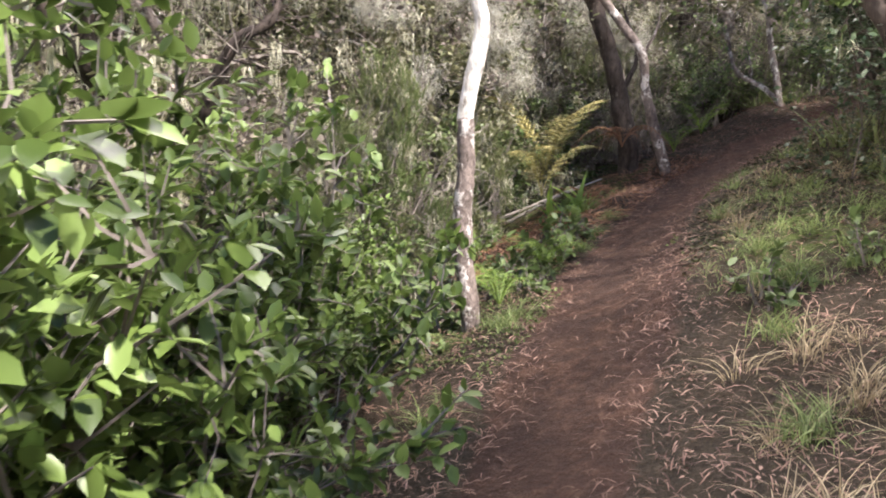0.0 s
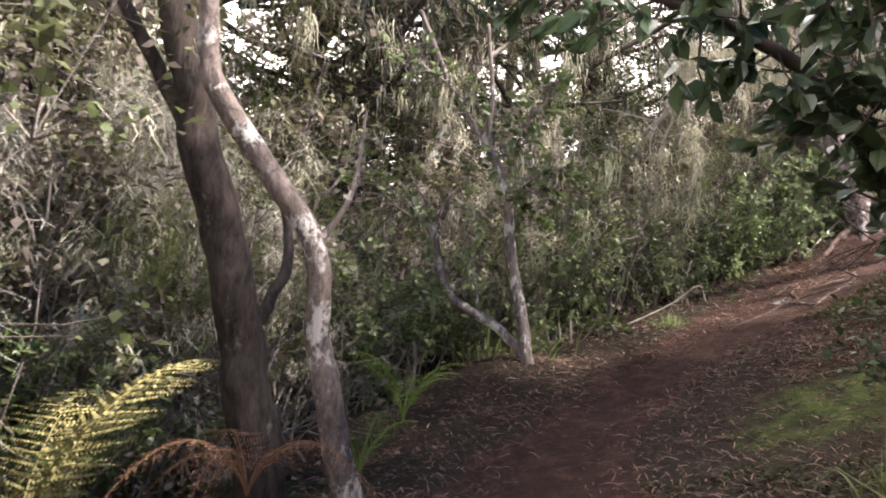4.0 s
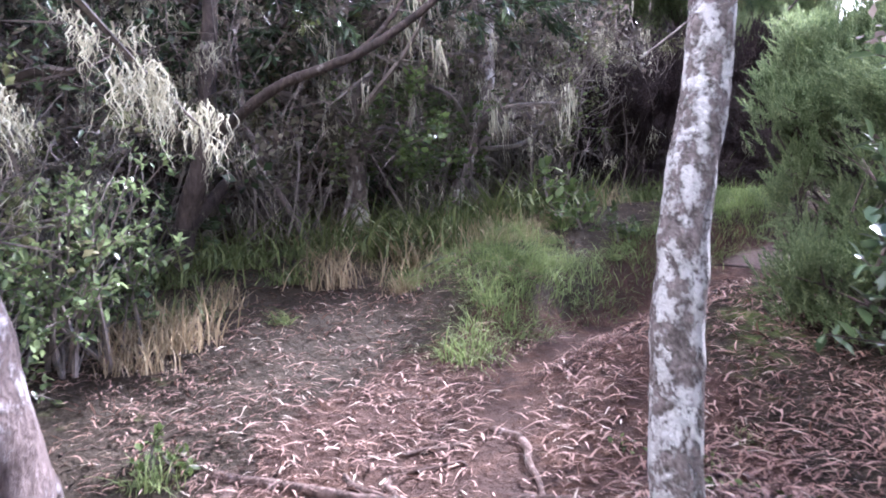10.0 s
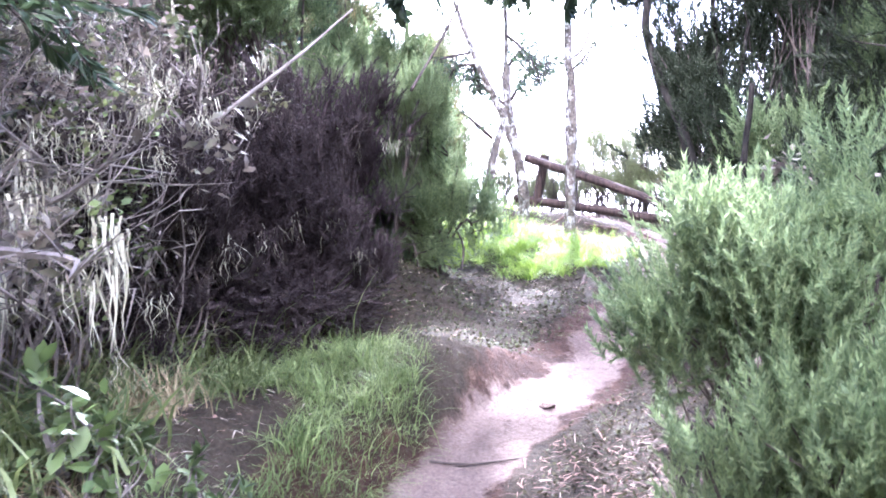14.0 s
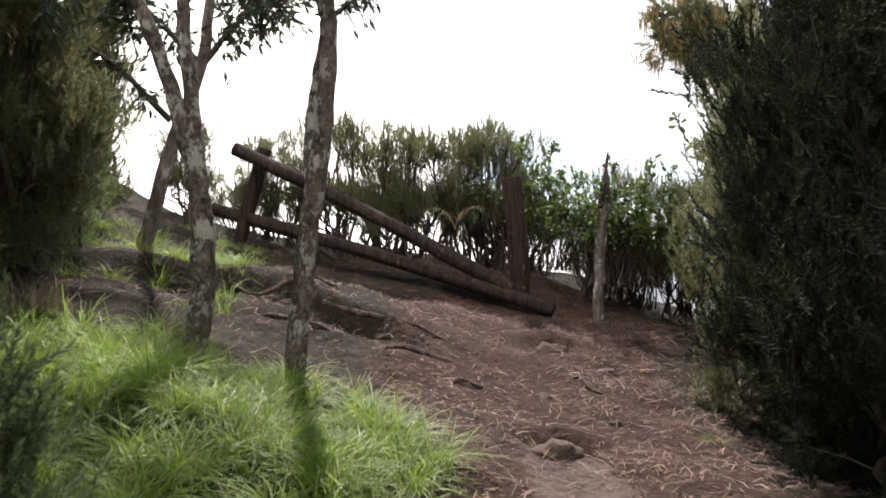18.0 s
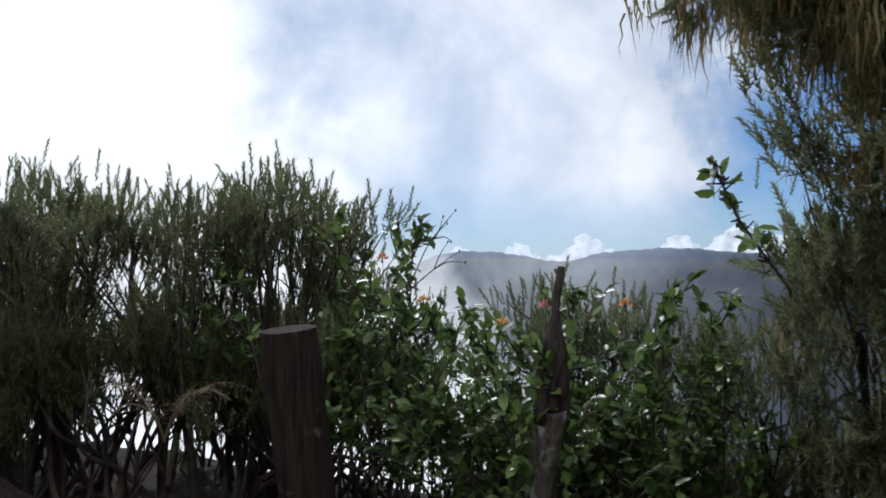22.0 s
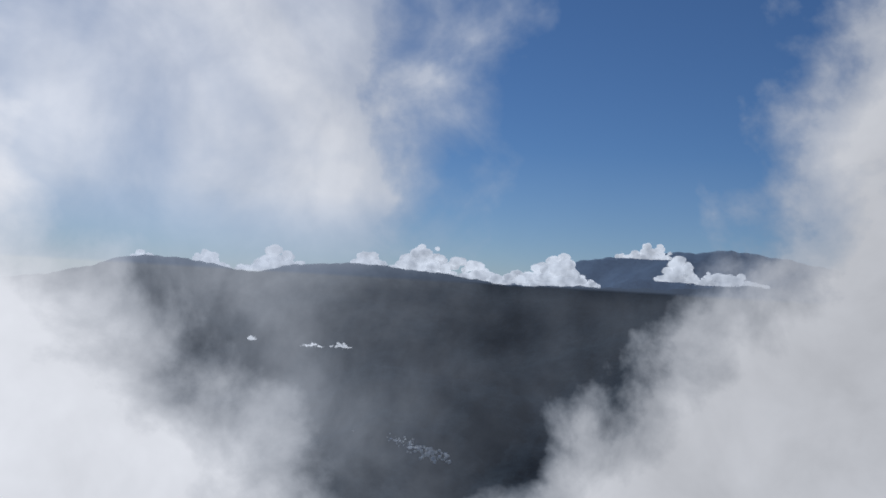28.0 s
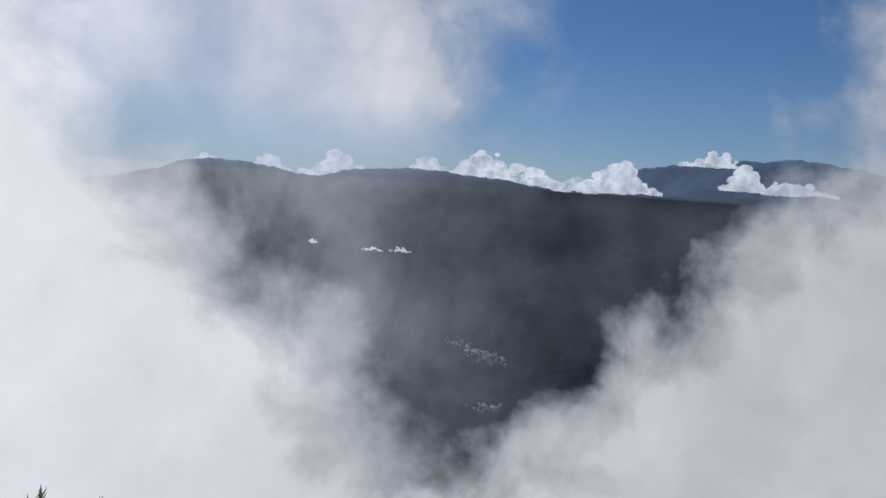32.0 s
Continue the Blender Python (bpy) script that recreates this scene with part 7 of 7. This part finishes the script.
for a, m, b in (((0, 0, -0.1), (0.1, 0.02, 0.11), (0.19, 0.05, 0.2)), ((0.1, 0.02, 0.11), (0.16, 0.04, 0.18), (0.23, 0.05, 0.26)), ((0.1, 0.02, 0.11), (0.14, 0.03, 0.15), (0.17, 0.04, 0.23)), ((0.12, 0.03, 0.13), (0.17, 0.02, 0.14), (0.2, 0.02, 0.12)),
                ((0.02, 0, 0.02), (0.03, 0, 0.1), (0.03, 0.01, 0.15)), ((0, 0, -0.1), (0.12, 0.0, 0.0), (0.24, 0.02, 0.08)), ((0.12, 0, 0), (0.18, 0, 0.03), (0.26, 0.0, 0.03)), ((0.12, 0, 0), (0.15, 0.02, 0.06), (0.19, 0.03, 0.12))):
    piece("shoot", *tube(curve_through([a, m, b], 8), np.linspace(0.0035, 0.0012, 8), 5), TWIG_DARK, bare_twig)
    piece("bud", bud[0] + np.array(b), bud[1], TWIG_DARK, bare_twig)
make_fern("fern", "grey dead fern frond at the cliff's edge", 47, (3.15, 11.9, 4.45), 5, 0.38, GRASS_DULL, 1.1)
make_fern("fern", "dry fern fronds among the heather", 48, (2.0, 11.95, 4.1), 6, 0.5, GRASS_DRY, 0.9)

ROOT_LINES = []


# stones on the trail
def stone_at(x, y, s, seed, label):
    rng = np.random.default_rng(seed)
    bm = bmesh.new()
    bmesh.ops.create_icosphere(bm, subdivisions=3, radius=1.0)
    off = Vector((seed * 3.1, seed * 1.7, 0))
    for vtx in bm.verts:
        vtx.co *= 1 + 0.55 * noise.noise(vtx.co * 1.3 + off) + 0.25 * noise.noise(vtx.co * 3.1 + off) + 0.1 * noise.noise(vtx.co * 7 + off)
        vtx.co.z *= 0.5 + 0.2 * noise.noise(vtx.co * 2 + off)
    me = bpy.data.meshes.new("stone")
    bm.to_mesh(me)
    bm.free()
    me.materials.append(STONE)
    me.polygons.foreach_set("use_smooth", np.full(len(me.polygons), True))
    ob = new("stone", me)
    ob.location, ob.scale = (x, y, hz(x, y) + s * 0.02), (s, s, s)
    tagged(ob, label, "stone")


# The first stone fills in for a dark undercut hollow.
stone_at(1.66, 7.3, 0.11, 1, "rough stone put in place of a dark hollow in the trail")
stone_at(2.3, 9.6, 0.11, 2, "brown stone on the trail near the fence")
for k, (x, y, r) in enumerate(((1.05, 5.6, 0.05), (1.45, 6.4, 0.04), (0.75, 4.6, 0.05), (1.25, 5.15, 0.035), (1.9, 8.4, 0.05), (1.35, 7.9, 0.04), (2.2, 8.0, 0.035), (0.35, 3.4, 0.04), (2.6, 9.2, 0.05), (1.0, 8.9, 0.045))):
    stone_at(x, y, r, 10 + k, "small earthy stone half buried in the trail")
for k, (x, y, a, L, r) in enumerate(((0.9, 8.6, 0.3, 0.7, 0.018), (0.6, 9.0, 0.1, 0.9, 0.02), (0.2, 8.8, -0.2, 0.6, 0.015), (1.3, 8.2, 0.9, 0.5, 0.012), (0.5, 5.2, 1.2, 0.5, 0.012), (1.5, 5.6, 1.6, 0.5, 0.01), (0.9, 4.2, 0.4, 0.45, 0.012), (0.0, 9.2, 0.2, 0.8, 0.018), (2.4, 8.6, 2.2, 0.4, 0.009))):
    pass_by = [(x + L * q * math.cos(a) + 0.04 * math.sin(9 * q + k), y + L * q * math.sin(a) + 0.05 * math.sin(7 * q + 2 * k), w) for q, w in ((0, -0.02), (0.3, 0.012), (0.65, 0.01), (1, -0.02))]
    ROOT_LINES.append((pass_by, r))
stone_at(3.55, 10.3, 0.06, 3, "small pale stone in the leaf litter")


def stick(label, points, r, mat=TWIG_PALE, seed=1):
    base = points[0]
    ob = thing("stick", label, "stick", at=(base[0], base[1], hz(base[0], base[1])))
    p = [np.array([x - base[0], y - base[1], hz(x, y) - hz(base[0], base[1]) + dz]) for x, y, dz in points]
    piece("wood", *limb(np.random.default_rng(seed), p, r, r * 0.5, 12, 7, 0.08), mat, ob, smooth=True)


for pts, r in ROOT_LINES:
    stick("dark thin root surfacing on the upper trail", pts, r, BARK_ROOT)
stick("grey stick lying across the leaf litter", [(-1.02, 0.02, 0.02), (-0.8, 0.2, 0.03), (-0.55, 0.4, 0.02)], 0.007, TWIG_GREY)
stick("bent bleached stick at the trail's edge", [(2.2, -4.3, 0.02), (2.1, -4.0, 0.1), (2.12, -3.8, 0.2), (2.08, -3.75, 0.08)], 0.007)
stick("long bleached log on the slope", [(7.4, -6.2, 0.1), (6.9, -5.8, 0.12), (6.3, -5.35, 0.15)], 0.018)
stick("broken pale branch under the ferns", [(7.1, -5.6, 0.12), (6.7, -5.3, 0.2), (6.35, -5.1, 0.2)], 0.014)
stick("fallen dead branch leaning in the dark bush", [(-0.9, 2.5, 1.15), (-0.62, 2.9, 1.42), (-0.43, 3.28, 1.7)], 0.01, TWIG_GREY)
stick("long dark dead stem leaning over the trail", [(-0.15, 3.2, 1.3), (0.0, 3.7, 1.75), (0.25, 4.2, 2.5)], 0.008, BARK_DARK)
stick("thin root across the rocky trail", [(-0.12, 2.62, 0.0), (0.05, 2.66, 0.012), (0.25, 2.8, 0.0)], 0.007, TWIG_DARK)
stick("thin root on the trodden rock", [(-0.28, 2.12, 0.0), (-0.12, 2.18, 0.012), (0.04, 2.18, 0.0)], 0.006, TWIG_DARK)
stick("bleached stick beside the roots", [(0.95, -3.0, 0.03), (0.7, -2.8, 0.08), (0.5, -2.65, 0.1)], 0.009)

# ---- ground cover: what nobody could count ----
def cover(name, label, category, template, n, area, size, mat, seed, keep, lift=0.004, flat=0.25):
    rng = np.random.default_rng(seed)
    x0, x1, y0, y1 = area
    x, y = rng.uniform(x0, x1, n), rng.uniform(y0, y1, n)
    ok = keep(x, y, rng)
    x, y = x[ok], y[ok]
    k = len(x)
    v, f = scatter(template, np.c_[x, y, height(x, y) + lift + rng.uniform(0, 0.012, k)], turns(rng, k, pitch=rng.normal(0, flat, k), roll=rng.normal(0, flat, k)), size * rng.uniform(0.45, 1.3, k))
    tagged(piece(name, v, f, mat), label, category, kind="stuff")


def near_trail(lo, hi, n0=0, n1=24):
    def keep(x, y, rng):
        g, nd = trail_gap(x, y)
        return (g > lo + 0.34 * rng.uniform(0, 1, x.shape) * (nd < 9.5) + 0.3 * (nd > 13) * (nd < 18.5) * rng.uniform(0.5, 1.2, x.shape)) & (g < hi * rng.uniform(0.5, 1.2, x.shape)) & (nd >= n0) & (nd <= n1)
    return keep


LEAF_LITTER = (STRIP[0] * [0.62, 1, 1], STRIP[1])


def tufted(name, label, mat, seed, area, tufts, blades, length, keep, bend=1.2, width=0.012):
    """Grass in tufts: blades leaning out from the middle of each tuft."""
    rng = np.random.default_rng(seed)
    x0, x1, y0, y1 = area
    x, y = rng.uniform(x0, x1, tufts), rng.uniform(y0, y1, tufts)
    ok = keep(x, y, rng)
    c = np.c_[x, y][ok]
    k = np.repeat(np.arange(len(c)), blades)
    off = rng.normal(0, 0.035, (len(k), 2))
    p = c[k] + off
    tall = rng.uniform(0.55, 1.25, len(c))[k]
    yaw = np.arctan2(off[:, 1], off[:, 0]) - np.pi / 2 + rng.normal(0, 0.6, len(k))
    v, f = scatter(blade(rng, bend, width), np.c_[p, height(p[:, 0], p[:, 1]) - 0.006], turns(rng, len(k), yaw, rng.normal(-0.15, 0.3, len(k)), rng.normal(0, 0.15, len(k))), length * tall * rng.uniform(0.4, 1.1, len(k)))
    tagged(piece(name, v, f, mat), label, "grass", kind="stuff")


def patchy(x, y, level, scale=1.3):
    return waves(x * scale + 1.7, y * scale - 0.4) > level


cover("leaf_litter", "long red-brown fallen leaves on the forest floor", "leaves", LEAF_LITTER, 30000, (-2.2, 4.2, -5, 1.2), 0.08, LITTER, 91, near_trail(0.1, 2.3, 7, 13.6), flat=0.18)
cover("leaf_litter", "thick carpet of pale reddish fallen leaves at the bend", "leaves", LEAF_LITTER, 6000, (-1.2, 1.5, -1.9, 0.3), 0.08, LITTER_PINK, 391, lambda x, y, r: (waves(x * 0.7, y * 0.7) > r.uniform(-0.7, 0.2, x.shape)) & (trail_gap(x, y)[0] > 0.12 * r.random(x.shape)), flat=0.22)
cover("leaf_litter", "red-brown fallen leaves under the leathery shrubs", "leaves", LEAF_LITTER, 15000, (1.0, 4.2, -3.3, 0.2), 0.09, LITTER, 392, lambda x, y, r: (trail_gap(x, y)[0] > 0.55) & (waves(x * 0.9, y * 0.9) > r.uniform(-0.6, 0.1, x.shape)), flat=0.25)
cover("leaf_litter", "brown fallen leaves along the shady trail", "leaves", LEAF_LITTER, 75000, (3, 13.5, -6, 0.5), 0.07, LITTER, 98, near_trail(0.05, 2.0, 1, 8.5), flat=0.2)
cover("leaf_litter", "pale bleached fallen leaves and twigs", "leaves", LEAF_LITTER, 9000, (-2.2, 4, -5, 3), 0.075, LITTER_PALE, 92, near_trail(0.1, 2.0, 7, 15), flat=0.2)
cover("leaf_litter", "thin pale straws and crumbs on the upper trail", "leaves", LEAF_LITTER, 9000, (-2, 4.5, 5, 12), 0.055, LITTER, 99, near_trail(0.15, 1.9, 15, 23), flat=0.15)
cover("leaf_litter", "small brown leaf crumbs on the soil", "leaves", LEAF_TINY, 30000, (-2.5, 14, -6, 12.5), 0.022, LITTER, 93, near_trail(0.2, 2.2), flat=0.3)
tufted("grass_patch", "patch of long bright green grass beside the trail", GRASS, 94, (-1.2, 1.3, 5.2, 8.1), 640, 90, 0.19,
       lambda x, y, r: (((x - 0.05) / 0.98) ** 2 + ((y - 6.6) / 1.25) ** 2 < r.uniform(0.6, 1.1, x.shape)) & (trail_gap(x, y)[0] > 0.42), 1.2, 0.011)
tufted("grass_cover", "tufts of fresh short grass on the sunny bank", GRASS_BANK, 95, (6.4, 12.0, -3.4, 0.4), 420, 60, 0.15, lambda x, y, r: (trail_gap(x, y)[0] > 0.5) & patchy(x, y, 0.05, 0.8))
tufted("grass_cover", "dry straw grass on the sunny bank", GRASS_DRY, 195, (6.0, 12.0, -3.2, 0.8), 420, 50, 0.17, lambda x, y, r: (trail_gap(x, y)[0] > 0.6) & ~patchy(x, y, 0.0, 0.8))
tufted("grass_cover", "fresh light green grass on the bank above the rocky trail", GRASS_BANK, 96, (-1.2, -0.2, -0.1, 3.2), 560, 50, 0.13, lambda x, y, r: (trail_gap(x, y)[0] > 0.24) & (trail_gap(x, y)[0] < 0.95) & patchy(x, y, -0.2) & (np.hypot(x + 0.72, y - 1.95) > 0.3))
tufted("grass_cover", "long grass hanging over the eroded edge of the bank", GRASS_BANK, 396, (-0.75, 0.3, -0.5, 2.9), 620, 40, 0.16, lambda x, y, r: (trail_gap(x, y)[0] > 0.2) & (trail_gap(x, y)[0] < 0.36) & (x < np.interp(y, [-0.5, 0.6, 1.5, 2.3, 3.1], [0.18, -0.15, -0.22, -0.08, 0.16])) & patchy(x, y, -0.3, 1.7), 1.5)
cover("leaf_litter", "dark damp leaves and twigs beside the channelled trail", "leaves", LEAF_LITTER, 9000, (-0.2, 2.4, -1.2, 3.0), 0.08, LITTER, 397, lambda x, y, r: (trail_gap(x, y)[0] > 0.22) & (x > np.interp(y, [-0.5, 0.6, 1.5, 2.3, 3.1], [0.18, -0.15, -0.22, -0.08, 0.16])) & (waves(x * 1.2, y * 1.2) > r.uniform(-0.6, 0.2, x.shape)), flat=0.2)
tufted("grass_cover", "withered brown grass along the bank", GRASS_DRY, 196, (-1.9, -0.2, -1.3, 2.9), 330, 50, 0.15, lambda x, y, r: (trail_gap(x, y)[0] > 0.55) & (y > -0.25) & ~patchy(x, y, 0.1) & (np.hypot(x + 0.72, y - 1.95) > 0.3))
tufted("grass_cover", "shaded dull grass below the thicket", GRASS_DULL, 197, (-2.3, -0.9, -1.6, 3.2), 420, 60, 0.16, lambda x, y, r: (trail_gap(x, y)[0] > 0.9) & (y > -0.3 + 0.6 * r.random(x.shape)))
tufted("grass_cover", "mossy short growth beside the upper trail", GRASS_DULL, 97, (-1, 3, 2.8, 6.5), 260, 36, 0.06, lambda x, y, r: (trail_gap(x, y)[0] > 0.26) & (trail_gap(x, y)[0] < 1.4) & patchy(x, y, -0.2), 1.0, 0.02)
tufted("grass_cover", "mossy green growth under the lichen tree", GRASS_DULL, 198, (1.2, 3.6, -3.6, -0.6), 170, 40, 0.06, lambda x, y, r: (trail_gap(x, y)[0] > 0.55) & patchy(x, y, 0.0), 1.0, 0.02)
tufted("grass_cover", "yellow-green grass on the rise behind the twin tree", GRASS, 199, (-1.6, 0.1, 8.4, 12.2), 240, 50, 0.17, lambda x, y, r: patchy(x, y, -0.1))
cover("moss_cover", "dark mossy mat of tiny leaves beside the rocky trail", "moss", LEAF_TINY, 30000, (-1.3, 2.2, 2.3, 6.2), 0.024, MOSS, 291, lambda x, y, r: (trail_gap(x, y)[0] > 0.22 + 0.15 * r.random(x.shape)) & (waves(x * 1.1, y * 1.1) > -0.3), flat=0.5)
cover("leaf_litter", "thin brown twigs and straws strewn over the trail", "twigs", (STRIP[0] * [0.3, 1, 0.5], STRIP[1]), 12000, (-2, 4.5, 1.5, 12), 0.1, LITTER, 292, near_trail(0.0, 1.9, 13, 23), flat=0.1)
cover("leaf_litter", "brown twigs, bark and dead leaves below the fallen fence", "twigs", (STRIP[0] * [0.45, 1, 0.6], STRIP[1]), 15000, (-2, 4.6, 6.5, 12.3), 0.1, LITTER, 295, lambda x, y, r: waves(x * 0.8, y * 0.8 + 1) > r.uniform(-0.5, 0.35, x.shape), flat=0.22)
cover("moss_cover", "low green moss round the foot of the lichen-spotted tree", "moss", LEAF_TINY, 16000, (0.9, 3.6, -3.6, -0.8), 0.026, MOSS_GREEN, 298, lambda x, y, r: (trail_gap(x, y)[0] > 0.3) & ((waves(x * 1.1 + 0.5, y * 1.3) > 0.15) | (np.hypot(x - 1.75, (y + 1.9) * 0.8) < 0.45)), lift=0.012, flat=0.5)
cover("leaf_litter", "curled strips of bark and dead leaves on the red soil", "leaves", LEAF_LITTER, 5200, (0.2, 3.4, 5.2, 9.6), 0.085, LITTER_PINK, 299, lambda x, y, r: waves(x * 1.6, y * 1.4) > r.uniform(-0.4, 0.7, x.shape), flat=0.3)
cover("leaf_litter", "straw-coloured litter on the bank above the trail", "leaves", LEAF_LITTER, 600, (-1.3, 0.6, 2.2, 6), 0.06, LITTER_PALE, 293, lambda x, y, r: trail_gap(x, y)[0] > 0.3, flat=0.3)
cover("leaf_litter", "rust-red dead fern and leaves on the verge below the ferns", "leaves", LEAF_LITTER, 9000, (5.2, 8.6, -5.6, -4.2), 0.085, RUST, 296, lambda x, y, r: (trail_gap(x, y)[0] > 0.28) & (waves(x * 1.3, y * 1.3) > -0.35), flat=0.35)
cover("moss_cover", "green moss on the verge beside the trail", "moss", LEAF_TINY, 16000, (6.4, 10.2, -5.0, -3.3), 0.024, MOSS_GREEN, 297, lambda x, y, r: (trail_gap(x, y)[0] > 0.3) & (waves(x * 1.0 + 2, y * 1.4) > 0.1), flat=0.5)
cover("grass_cover", "dead brown leaves and moss on the shaded bank", "leaves", LEAF_TINY, 22000, (5.2, 9, -4.4, -1.8), 0.03, MOSS, 294, lambda x, y, r: (trail_gap(x, y)[0] > 0.4) & (waves(x * 0.9, y * 0.9) < 0.2), flat=0.4)
